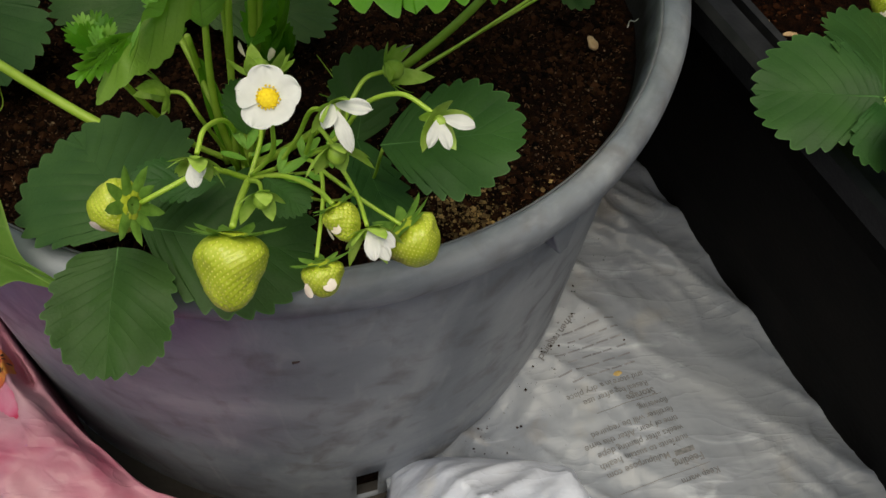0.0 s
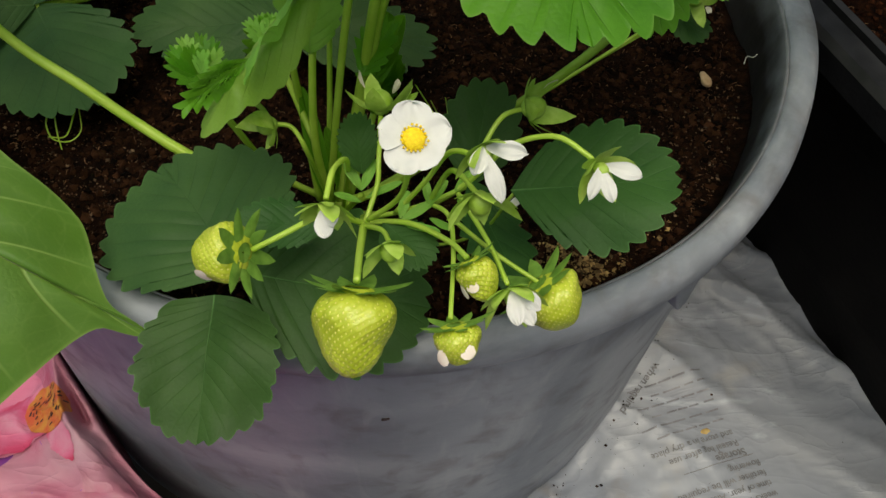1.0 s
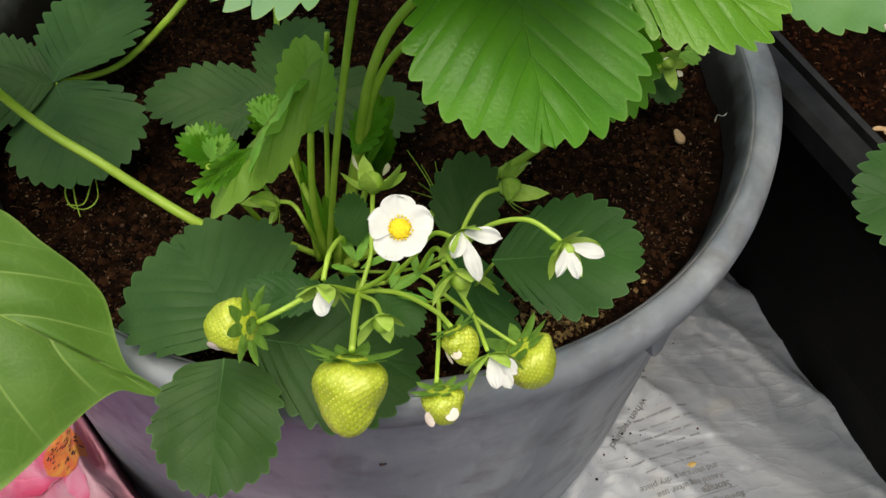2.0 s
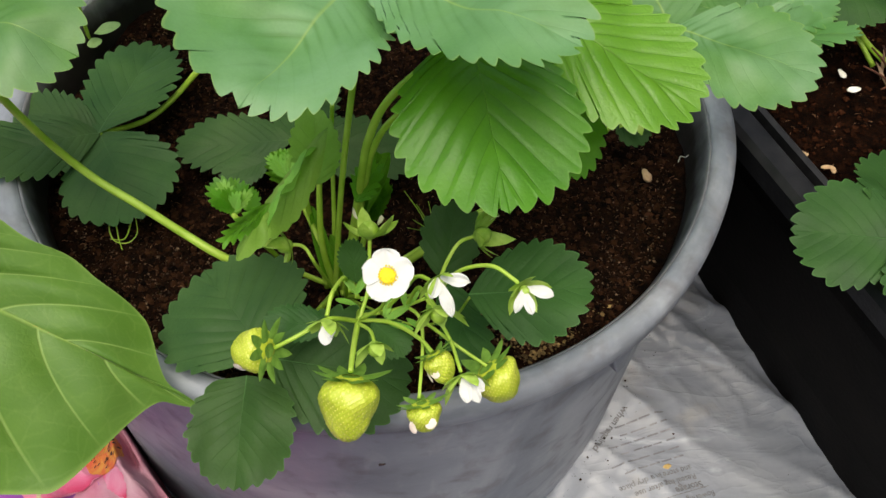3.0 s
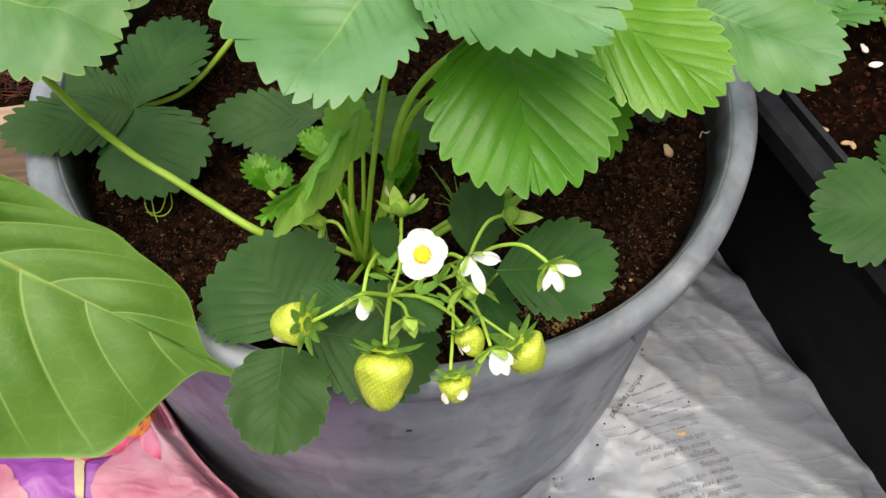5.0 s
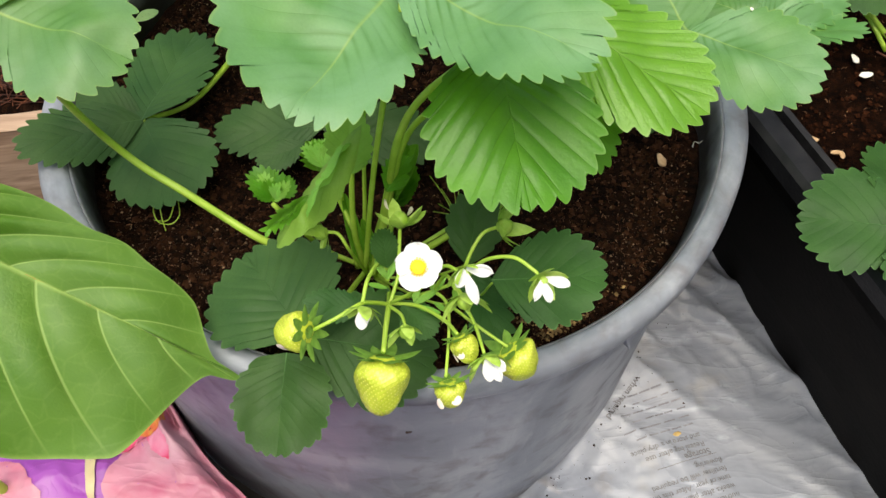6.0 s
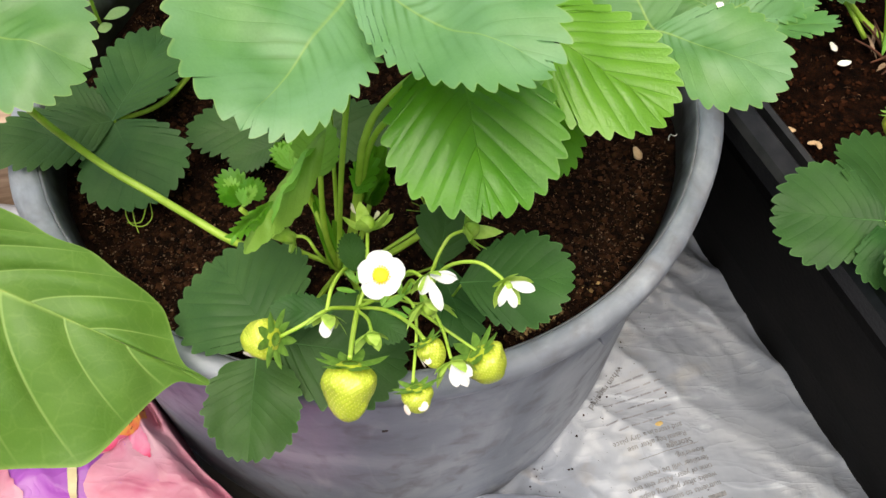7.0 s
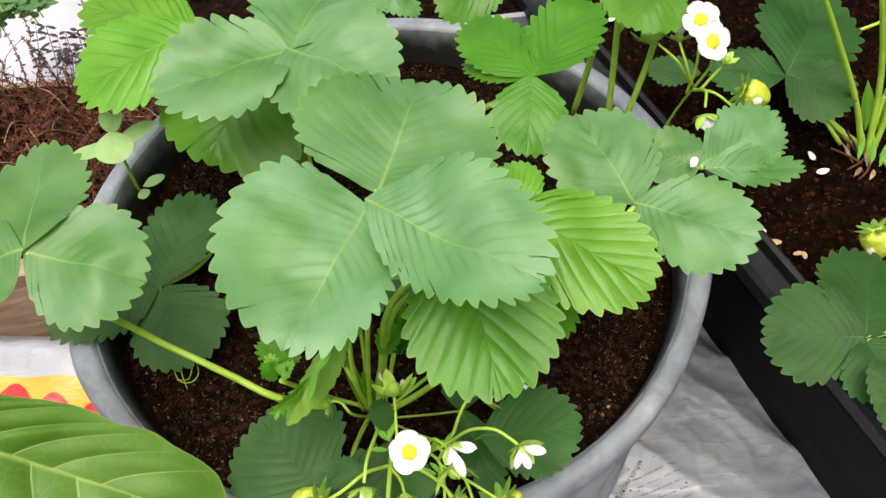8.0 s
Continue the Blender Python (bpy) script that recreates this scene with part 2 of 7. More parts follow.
M_STONE = mottled("tan_stone", [(0.3, (0.34, 0.21, 0.11)), (0.7, (0.50, 0.34, 0.20))], 300, 0.8)
M_BLACK = mottled("black_plastic", [(0.3, (0.0025, 0.0021, 0.0018)), (0.7, (0.008, 0.0065, 0.0055))], 25, 0.55, 7.0, 0.05, 220, 0.25)
M_SPRAY = mottled("blackened_leaf", [(0.3, (0.010, 0.006, 0.007)), (0.7, (0.035, 0.018, 0.020))], 90, 0.7)
# lighter copy of the black plastic: the lip's sheen is in its colour
M_LIP = mottled("dusty_lit_plastic", [(0.3, (0.005, 0.005, 0.006)), (0.7, (0.018, 0.018, 0.020))], 60, 0.42, 8.0, 0.22, 300, 0.25)
M_STRAW = mottled("straw_flake", [(0.3, (0.36, 0.24, 0.08)), (0.7, (0.50, 0.36, 0.14))], 300, 0.8)
M_TWIG = mottled("dry_twig", [(0.3, (0.024, 0.006, 0.003)), (0.7, (0.16, 0.046, 0.016))], 90, 0.85, vary=0.7)
M_DRYLEAF = mottled("dry_heather_leaf", [(0.3, (0.034, 0.009, 0.004)), (0.7, (0.15, 0.043, 0.015))], 90, 0.85, vary=0.5)
M_WHITE = mottled("white_sheet_plastic", [(0.3, (0.36, 0.36, 0.40)), (0.7, (0.48, 0.48, 0.53))], 12, 0.4, 5.0, 0.5, 40, 0.4, 0.004)


def tub_material(name, stain_shade=0.0, ring=0.0):
    """Weathered grey rubbery plastic with chalky streaks, scuffs and dirt."""
    m, nt, links, b = material(name, 0.5, 0.4)
    big = texture(nt, links, "Noise", 9.0, 6.0, Distortion=1.2)
    base = ramp(nt, links, big.outputs["Fac"], [(0.28, (0.150, 0.168, 0.205)), (0.50, (0.226, 0.248, 0.288)), (0.74, (0.325, 0.345, 0.385))])
    co = nt.new("ShaderNodeTexCoord")
    mp = nt.new("ShaderNodeMapping")
    mp.inputs["Scale"].default_value = (1.0, 1.0, 0.25)
    mp.inputs["Rotation"].default_value = (0.5, 0.3, 0.0)
    links.new(co.outputs["Object"], mp.inputs[0])
    streak = texture(nt, links, "Noise", 60.0, 8.0, mp.outputs[0], Distortion=0.8)
    col = mix(nt, links, ramp(nt, links, streak.outputs["Fac"], [(0.56, (0, 0, 0)), (0.80, (0.45, 0.45, 0.45))]), base, (0.41, 0.42, 0.45))
    dirt = texture(nt, links, "Noise", 42.0, 10.0, Distortion=0.5)
    col = mix(nt, links, ramp(nt, links, dirt.outputs["Fac"], [(0.52, (0, 0, 0)), (0.72, (0.6, 0.6, 0.6))]), col, (0.12, 0.105, 0.11))
    spots = texture(nt, links, "Voronoi", 55.0)
    col = mix(nt, links, ramp(nt, links, spots.outputs["Distance"], [(0.03, (0.7, 0.7, 0.7)), (0.07, (0, 0, 0))]), col, (0.06, 0.055, 0.055))
    if ring:
        sx = nt.new("ShaderNodeSeparateXYZ")
        links.new(co.outputs["Object"], sx.inputs[0])
        ang = math_node(nt, links, "ARCTAN2", sx.outputs[1], sx.outputs[0])
        rad = math_node(nt, links, "SQRT", math_node(nt, links, "ADD", math_node(nt, links, "MULTIPLY", sx.outputs[0], sx.outputs[0]), math_node(nt, links, "MULTIPLY", sx.outputs[1], sx.outputs[1])))
        cx = nt.new("ShaderNodeCombineXYZ")
        links.new(math_node(nt, links, "MULTIPLY", ang, 9.0), cx.inputs[0])
        links.new(math_node(nt, links, "MULTIPLY", rad, 90.0), cx.inputs[1])
        links.new(math_node(nt, links, "MULTIPLY", sx.outputs[2], 80.0), cx.inputs[2])
        streak_noise = texture(nt, links, "Noise", 1.0, 8.0, cx.outputs[0])
        col = mix(nt, links, ramp(nt, links, streak_noise.outputs["Fac"], [(0.40, (0, 0, 0)), (0.75, (ring, ring, ring))]), col, (0.13, 0.14, 0.16))
        fresh = texture(nt, links, "Noise", 1.7, 8.0, cx.outputs[0])
        col = mix(nt, links, ramp(nt, links, fresh.outputs["Fac"], [(0.52, (0, 0, 0)), (0.80, (0.35, 0.35, 0.35))]), col, (0.38, 0.40, 0.43))
    if stain_shade:
        # soil stains plus the shade inside the tub, both put into the colour
        murk = texture(nt, links, "Noise", 18.0, 8.0)
        col = mix(nt, links, ramp(nt, links, murk.outputs["Fac"], [(0.25, (stain_shade, stain_shade, stain_shade)), (0.80, (0.25, 0.25, 0.25))]), col, (0.065, 0.060, 0.055))
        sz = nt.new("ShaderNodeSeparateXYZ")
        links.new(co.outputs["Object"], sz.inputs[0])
        splash_shade = texture(nt, links, "Noise", 70.0, 8.0)
        # splashed soil and painted shade deepen together towards the soil
        line = math_node(nt, links, "MULTIPLY_ADD", splash_shade.outputs["Fac"], -0.030, math_node(nt, links, "SUBTRACT", sz.outputs[2], 0.272))
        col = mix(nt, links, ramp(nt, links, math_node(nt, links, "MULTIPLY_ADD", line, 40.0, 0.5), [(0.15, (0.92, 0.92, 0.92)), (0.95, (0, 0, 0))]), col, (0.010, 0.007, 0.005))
    links.new(col, b.inputs["Base Color"])
    links.new(math_node(nt, links, "MULTIPLY_ADD", dirt.outputs["Fac"], 0.35, 0.35), b.inputs["Roughness"])
    wave = texture(nt, links, "Noise", 14.0, 7.0)
    bump(nt, links, b, math_node(nt, links, "ADD", wave.outputs["Fac"], math_node(nt, links, "MULTIPLY", streak.outputs["Fac"], 0.22)), 0.50, 0.007)
    return m


M_TUB = tub_material("weathered_grey_plastic")
M_TUB_RIM = tub_material("rubbed_grey_plastic", 0.0, 0.60)
M_TUB_IN = tub_material("stained_shaded_plastic", 0.78)


def film_material(name, stops, scale, dirt_col, rough=0.36, crinkle=0.60, fleck=None):
    """Thin creased plastic film with smudges of soil."""
    m, nt, links, b = material(name, rough, 0.5)
    n = texture(nt, links, "Noise", scale, 6.0, Distortion=0.6)
    col = ramp(nt, links, n.outputs["Fac"], stops)
    d = texture(nt, links, "Noise", 22.0, 9.0)
    col = mix(nt, links, ramp(nt, links, d.outputs["Fac"], [(0.60, (0, 0, 0)), (0.78, (0.6, 0.6, 0.6))]), col, dirt_col)
    if fleck:
        # pale streaky marks drawn out along the folds
        fm = nt.new("ShaderNodeMapping")
        fm.inputs["Rotation"].default_value = (0, 0, 0.75)
        fm.inputs["Scale"].default_value = (0.40, 1.3, 1.0)
        links.new(nt.new("ShaderNodeTexCoord").outputs["Object"], fm.inputs[0])
        streak_noise = texture(nt, links, "Noise", 34.0, 7.0, fm.outputs[0], Distortion=0.9)
        col = mix(nt, links, ramp(nt, links, streak_noise.outputs["Fac"], [(0.60, (0, 0, 0)), (0.70, (0.65, 0.65, 0.65))]), col, fleck)
        brown = texture(nt, links, "Noise", 13.0, 9.0, Distortion=0.4)
        col = mix(nt, links, ramp(nt, links, brown.outputs["Fac"], [(0.62, (0, 0, 0)), (0.72, (0.45, 0.45, 0.45))]), col, (0.20, 0.155, 0.11))
    links.new(col, b.inputs["Base Color"])
    links.new(math_node(nt, links, "MULTIPLY_ADD", d.outputs["Fac"], 0.35, rough - 0.08), b.inputs["Roughness"])
    co = nt.new("ShaderNodeTexCoord")
    hh = texture(nt, links, "Noise", 16.0, 4.0, Distortion=0.3).outputs["Fac"]
    # sharp creases at three sizes, drawn out along the folds
    for turn, size, weight in ((0.8, 7.0, 0.55), (0.5, 19.0, 0.30), (-0.7, 34.0, 0.14)):
        mp = nt.new("ShaderNodeMapping")
        mp.inputs["Rotation"].default_value = (0, 0, turn)
        mp.inputs["Scale"].default_value = (0.45, 1.25, 1.0)
        links.new(co.outputs["Object"], mp.inputs[0])
        fold = texture(nt, links, "Noise", size, 3.0, mp.outputs[0], Distortion=0.5)
        edge = math_node(nt, links, "POWER", math_node(nt, links, "ABSOLUTE", math_node(nt, links, "MULTIPLY_ADD", fold.outputs["Fac"], 2.0, -1.0)), 0.6)
        hh = math_node(nt, links, "ADD", hh, math_node(nt, links, "MULTIPLY", edge, -weight))
    bump(nt, links, b, hh, crinkle, 0.010)
    return m


M_BAG = film_material("grey_white_film", [(0.30, (0.165, 0.182, 0.222)), (0.55, (0.235, 0.255, 0.298)), (0.75, (0.335, 0.352, 0.388))], 8.0, (0.36, 0.33, 0.29), 0.33, 0.46, fleck=(0.44, 0.47, 0.54))
M_BAG_WHITE = film_material("white_film", [(0.3, (0.46, 0.50, 0.62)), (0.7, (0.58, 0.61, 0.71))], 10.0, (0.5, 0.47, 0.43))
M_PINK = film_material("pink_film", [(0.28, (0.56, 0.08, 0.18)), (0.45, (0.62, 0.16, 0.27)), (0.75, (0.66, 0.30, 0.39))], 9.0, (0.45, 0.10, 0.18))
M_PALE = film_material("pale_pink_film", [(0.30, (0.43, 0.07, 0.15)), (0.46, (0.47, 0.18, 0.25)), (0.72, (0.52, 0.30, 0.36))], 12.0, (0.60, 0.22, 0.32))
M_PURPLE = film_material("purple_film", [(0.3, (0.25, 0.050, 0.31)), (0.7, (0.33, 0.080, 0.39))], 10.0, (0.12, 0.05, 0.2))
M_RED = film_material("red_print", [(0.3, (0.50, 0.012, 0.012)), (0.7, (0.60, 0.03, 0.03))], 30.0, (0.4, 0.02, 0.04))
M_ORANGE = film_material("orange_print", [(0.35, (0.56, 0.09, 0.03)), (0.65, (0.58, 0.28, 0.04))], 110.0, (0.5, 0.10, 0.03))
M_BLUSH = film_material("blush_print", [(0.35, (0.52, 0.03, 0.10)), (0.52, (0.60, 0.13, 0.24)), (0.70, (0.62, 0.28, 0.37))], 38.0, (0.5, 0.04, 0.12))
M_INK = mottled("dark_ink", [(0.3, (0.09, 0.09, 0.10)), (0.7, (0.20, 0.20, 0.21))], 300, 0.6)
M_INK_FAINT = mottled("rubbed_ink", [(0.3, (0.11, 0.11, 0.125)), (0.7, (0.24, 0.24, 0.27))], 120, 0.6)
M_DOT = mottled("black_print", [(0.3, (0.02, 0.01, 0.01)), (0.7, (0.04, 0.02, 0.02))], 300, 0.6)
M_SACK = film_material("white_sack_film", [(0.3, (0.25, 0.26, 0.30)), (0.7, (0.34, 0.35, 0.39))], 12.0, (0.30, 0.29, 0.28), 0.4)
M_YELLOW = film_material("yellow_print", [(0.3, (0.42, 0.26, 0.03)), (0.6, (0.48, 0.32, 0.05)), (0.78, (0.46, 0.38, 0.18))], 14.0, (0.4, 0.25, 0.05))
M_STEMPRINT = film_material("stem_print", [(0.3, (0.40, 0.32, 0.18)), (0.7, (0.50, 0.42, 0.24))], 20.0, (0.3, 0.2, 0.1))


def wood_material():
    m, nt, links, b = material("bare_wood", 0.75, 0.3)
    co = nt.new("ShaderNodeTexCoord")
    mp = nt.new("ShaderNodeMapping")
    mp.inputs["Scale"].default_value = (4.0, 60.0, 60.0)
    links.new(co.outputs["Object"], mp.inputs[0])
    n = texture(nt, links, "Noise", 2.0, 8.0, mp.outputs[0], Distortion=0.6)
    links.new(ramp(nt, links, n.outputs["Fac"], [(0.3, (0.20, 0.13, 0.09)), (0.6, (0.34, 0.24, 0.17)), (0.8, (0.45, 0.35, 0.27))]), b.inputs["Base Color"])
    bump(nt, links, b, n.outputs["Fac"], 0.4, 0.001)
    return m


M_WOOD = wood_material()
M_GROUND = mottled("dark_concrete", [(0.3, (0.018, 0.016, 0.014)), (0.7, (0.045, 0.040, 0.036))], 14, 0.85, 9.0, 0.3, 60, 0.5, 0.003)

# ---- helpers for meshes ----


def part(name, bm, mat, parent=None, label="", smooth=True):
    me = bpy.data.meshes.new(name)
    bmesh.ops.recalc_face_normals(bm, faces=bm.faces) if name in ("wall", "rim", "body") else None
    bm.to_mesh(me)
    bm.free()
    if smooth:
        me.polygons.foreach_set("use_smooth", [True] * len(me.polygons))
    me.materials.append(mat)
    ob = new(name, me)
    if parent is not None:
        ob.parent = parent
    if label:
        ob["label"] = label
    return ob


def thing(name, label, category, place=(0, 0, 0), group="", kind=""):
    ob = new(name)
    ob.empty_display_size = 0.02
    ob.location = place
    return tagged(ob, label, category, group, kind)


def under(child, parent):
    """Parents an object built in world coordinates without moving it."""
    p = parent
    shift = Vector((0, 0, 0))
    while p is not None:
        shift += p.location
        p = p.parent
    child.parent = parent
    child.location = -shift
    return child


def grid_mesh(rows, closed=False):
    """A bmesh of quads over equal rows of points."""
    bm = bmesh.new()
    vs = [[bm.verts.new(p) for p in r] for r in rows]
    for a, b in zip(vs, vs[1:]):
        n = len(a)
        for i in range(n if closed else n - 1):
            j = (i + 1) % n
            bm.faces.new((a[i], a[j], b[j], b[i]))
    return bm


def ease(t):
    t = max(0.0, min(1.0, t))
    return t * t * (3 - 2 * t)


def spline(pts, n):
    """Points along a Catmull-Rom curve."""
    p = [Vector(q) for q in pts]
    p = [2 * p[0] - p[1]] + p + [2 * p[-1] - p[-2]]
    res = []
    for i in range(1, len(p) - 2):
        for k in range(n):
            t = k / n
            a, b, c, d = p[i - 1], p[i], p[i + 1], p[i + 2]
            res.append(0.5 * (2 * b + (c - a) * t + (2 * a - 5 * b + 4 * c - d) * t * t + (3 * b - a - 3 * c + d) * t ** 3))
    res.append(p[-2].copy())
    return res


def tube_rows(pts, r0, r1, sides=8):
    rows = []
    ref = Vector((0.3, 0.8, 0.5)).normalized()
    for i, q in enumerate(pts):
        d = (pts[min(i + 1, len(pts) - 1)] - pts[max(i - 1, 0)]).normalized()
        s = d.cross(ref).normalized()
        u = s.cross(d)
        r = r0 + (r1 - r0) * i / (len(pts) - 1)
        rows.append([q + r * (math.cos(a) * s + math.sin(a) * u) for a in (2 * math.pi * k / sides for k in range(sides))])
    return rows


def stalk(parent, name, pts, r0, r1):
    rows = tube_rows(spline(pts, 8), r0, r1)
    bm = grid_mesh(rows, True)
    bm.verts.ensure_lookup_table()
    n = len(rows[0])
    bm.faces.new([bm.verts[i] for i in range(n - 1, -1, -1)])
    bm.faces.new([bm.verts[len(bm.verts) - n + i] for i in range(n)])
    return under(part(name, bm, M_STALK), parent)


def blade(base, tip, width, teeth=9, fold=0.06, droop=0.06, roll=0.0, pleat=1.2, seed=0, depth=0.046, widest=1.14, entire=0.20, across=8, wave=0.060, point=0.0, full=0.48, wide=(1.0, 1.0), arch=0.22, lean=0.9, bow=0.20, taper=0.085, lobe=(0.0, 0.0), stagger=0.0, snub=4, drip=0.0, uneven=0.0):
    """A leaf blade: rows run from the midrib out to the teeth of the margin, as its side veins do."""
    rnd = random.Random(seed)
    base, tip = Vector(base), Vector(tip)
    axis = tip - base
    length = axis.length
    axis.normalize()
    up = Vector((0, -0.25, 1.0))
    nor = (up - up.dot(axis) * axis).normalized()
    nor = Matrix.Rotation(radians(roll), 3, axis) @ nor
    side = axis.cross(nor)
    bm = bmesh.new()
    uvl = bm.loops.layers.uv.new("UVMap")
    phase = rnd.uniform(0, 9)
    skew = [rnd.uniform(0.95, 1.05), rnd.uniform(0.95, 1.05)]
    steps = teeth * 12 + 12

    def place(x, y, sgn, q, v, s):
        z = fold * y - droop * x * x - arch * y * y + droop * 0.33 * x
        swell = abs(math.sin(math.pi * (q - 0.5))) ** 0.7 * (0.85 + 0.7 * noise.noise(Vector((q * 0.45 + phase, v * 1.7, sgn * 3.0 + seed))))
        z += 0.0068 * pleat * swell * math.sin(math.pi * min(1.0, 0.12 + 0.86 * v)) * ease(x / 0.16) * (1 - 0.6 * ease((x - 0.80) / 0.2))
        z += wave * noise.noise(Vector((x * 2.2 + phase, sgn * y * 2.6, seed))) + 0.13 * wave * noise.noise(Vector((x * 6.0, sgn * y * 6.5 + phase, seed + 4.0)))
        return base + length * (x * axis + sgn * y * side + z * nor)

    for k, sgn in enumerate((1, -1)):
        # plain half outline, then the same by even steps of its length
        fine = []
        half = 0.5 * width / length * skew[k] * wide[k]
        for i in range(241):
            s = i / 240
            x = 0.5 - 0.5 * math.cos(math.pi * s)
            y = max(0.0, math.sin(math.pi * x ** widest)) ** full * (1 - math.exp(-x / taper)) + 0.012 * (1 - x)
            if point:
                y *= 1 - point * max(0.0, (x - 0.5) / 0.5) ** snub
            if drip:
                y *= 1 - drip * ease((x - 0.80) / 0.13)
            if uneven:
                y *= 1 + uneven * noise.noise(Vector((x * 9.0, sgn * 4.0, seed))) * ease(x / 0.3)
            fine.append((x - lobe[k] * half * y * (1 - x) ** 1.5, half * y))
        run = [0.0]
        for p, q in zip(fine, fine[1:]):
            run.append(run[-1] + math.hypot(q[0] - p[0], q[1] - p[1]))
        rows, at, best = [], 0, 0.0
        for i in range(steps + 1):
            s = i / steps
            want = s * run[-1]
            while at < 239 and run[at + 1] < want:
                at += 1
            t = (want - run[at]) / max(1e-9, run[at + 1] - run[at])
            x0, y0 = fine[at]
            x1, y1 = fine[at + 1]
            xm, ym = x0 + (x1 - x0) * t, y0 + (y1 - y0) * t
            dx, dy = x1 - x0, y1 - y0
            dl = max(1e-9, math.hypot(dx, dy))
            q = max(0.0, (s - entire) / (1 - entire)) * (teeth + 0.5)
            if sgn < 0:
                q += stagger
            q += 0.16 * noise.noise(Vector((q * 0.8, seed * 1.7, sgn * 2.0))) * min(1.0, q)
            f = q - math.floor(q)
            even = 0.93 * max(0.0, (s - 0.55 * entire) / (1 - 0.55 * entire)) ** (1.0 + 1.05 * lean)
            best = min(0.995, max(best, min(even, max(0.0, xm))))
            if depth and s > entire:
                grow = min(1.0, (s - entire) * 7)
                rise = math.sin(0.5 * math.pi * f / 0.62) ** 0.95 if f < 0.64 else (1 - (f - 0.64) / 0.36) ** 0.82
                size = 1.0 + 0.45 * noise.noise(Vector((math.floor(q) * 1.37, seed * 2.1, sgn * 5.0)))
                out = 1.15 * depth * size * grow * (rise - 0.72)
                fwd = depth * size * grow * 0.55 * rise
                xm += out * -dy / dl + fwd * dx / dl
                ym = max(0.0, ym + out * dx / dl + fwd * dy / dl)
            row = []
            for j in range(across + 1):
                v = j / across
                x = best + (xm - best) * v - bow * (xm - best) * v * (1 - v)
                y = ym * v
                row.append((bm.verts.new(place(x, y, sgn, q, v, s)), (q, v)))
            rows.append(row)
        for a, b in zip(rows, rows[1:]):
            for j in range(across):
                c = (a[j], a[j + 1], b[j + 1], b[j])
                if sgn < 0:
                    c = c[::-1]
                fc = bm.faces.new([w[0] for w in c])
                for lp, w in zip(fc.loops, c):
                    lp[uvl].uv = w[1]
    bmesh.ops.remove_doubles(bm, verts=bm.verts, dist=length * 0.0006)
    return bm


def leaflet(parent, base, tip, width, mat, teeth=9, **kw):
    if mat is M_LEAF:
        kw.setdefault("pleat", 0.13)
        kw.setdefault("wave", 0.115)
    bm = blade(base, tip, width, teeth=teeth, **kw)
    return under(part("leaflet", bm, mat), parent)


def frame_to(d):
    """A turn that takes +z to the direction d."""
    return Vector(d).normalized().to_track_quat("Z", "Y").to_matrix().to_4x4()


def petal_rows(length, width, cup, curl=0.0, n=10, m=10, notch=0.0, ruffle=0.0, seed=0.0):
    """A rounded petal that lies along +x, rising by cup, with an uneven edge."""
    rows = []
    for i in range(n + 1):
        s = math.sin(0.5 * math.pi * i / n)
        w = 0.5 * width * (0.18 + 0.82 * min(1.0, s / 0.55) ** 0.8) * (1 - max(0.0, (s - 0.5) / 0.5) ** 2.4) ** 0.5
        row = []
        for j in range(m + 1):
            v = 2 * j / m - 1
            e = noise.noise(Vector((2.2 * v, 1.4 * s, seed)))
            row.append(Vector((length * s * (1 - notch * (1 - abs(v)) * s + 0.5 * ruffle * e * s), w * v, cup * length * s * s - curl * length * s ** 3 + 0.12 * w * v * v + ruffle * length * s * s * noise.noise(Vector((1.9 * v, 1.1 * s, seed + 7.0))))))
        rows.append(row)
    return rows


def sepal_rows(length, width, cup):
    rows = []
    for i in range(7):
        s = i / 6
        w = 0.5 * width * (0.45 + 0.9 * s) * (1 - s) ** 0.7 * 1.3
        rows.append([Vector((length * s, w * v, cup * length * s * s + 0.15 * abs(v) * w)) for v in (-1, -0.5, 0, 0.5, 1)])
    return rows


def sepal_ring(n, length, width, cup, r0, rnd):
    bm = bmesh.new()
    for k in range(n):
        turn = Matrix.Rotation(2 * math.pi * k / n + rnd.uniform(-0.15, 0.15), 4, "Z")
        rows = sepal_rows(length * rnd.uniform(0.75, 1.15), width, cup * rnd.uniform(0.4, 1.3))
        sub = [[bm.verts.new(turn @ (p + Vector((r0, 0, 0.0002 * (k % 3))))) for p in r] for r in rows]
        for a, b in zip(sub, sub[1:]):
            for j in range(4):
                bm.faces.new((a[j], a[j + 1], b[j + 1], b[j]))
    return bm


def set_pose(ob, parent, m):
    """Places a part built round its own origin at the world pose m under a parent that is only shifted."""
    under(ob, parent)
    ob.matrix_basis = Matrix.Translation(ob.location) @ m
    return ob


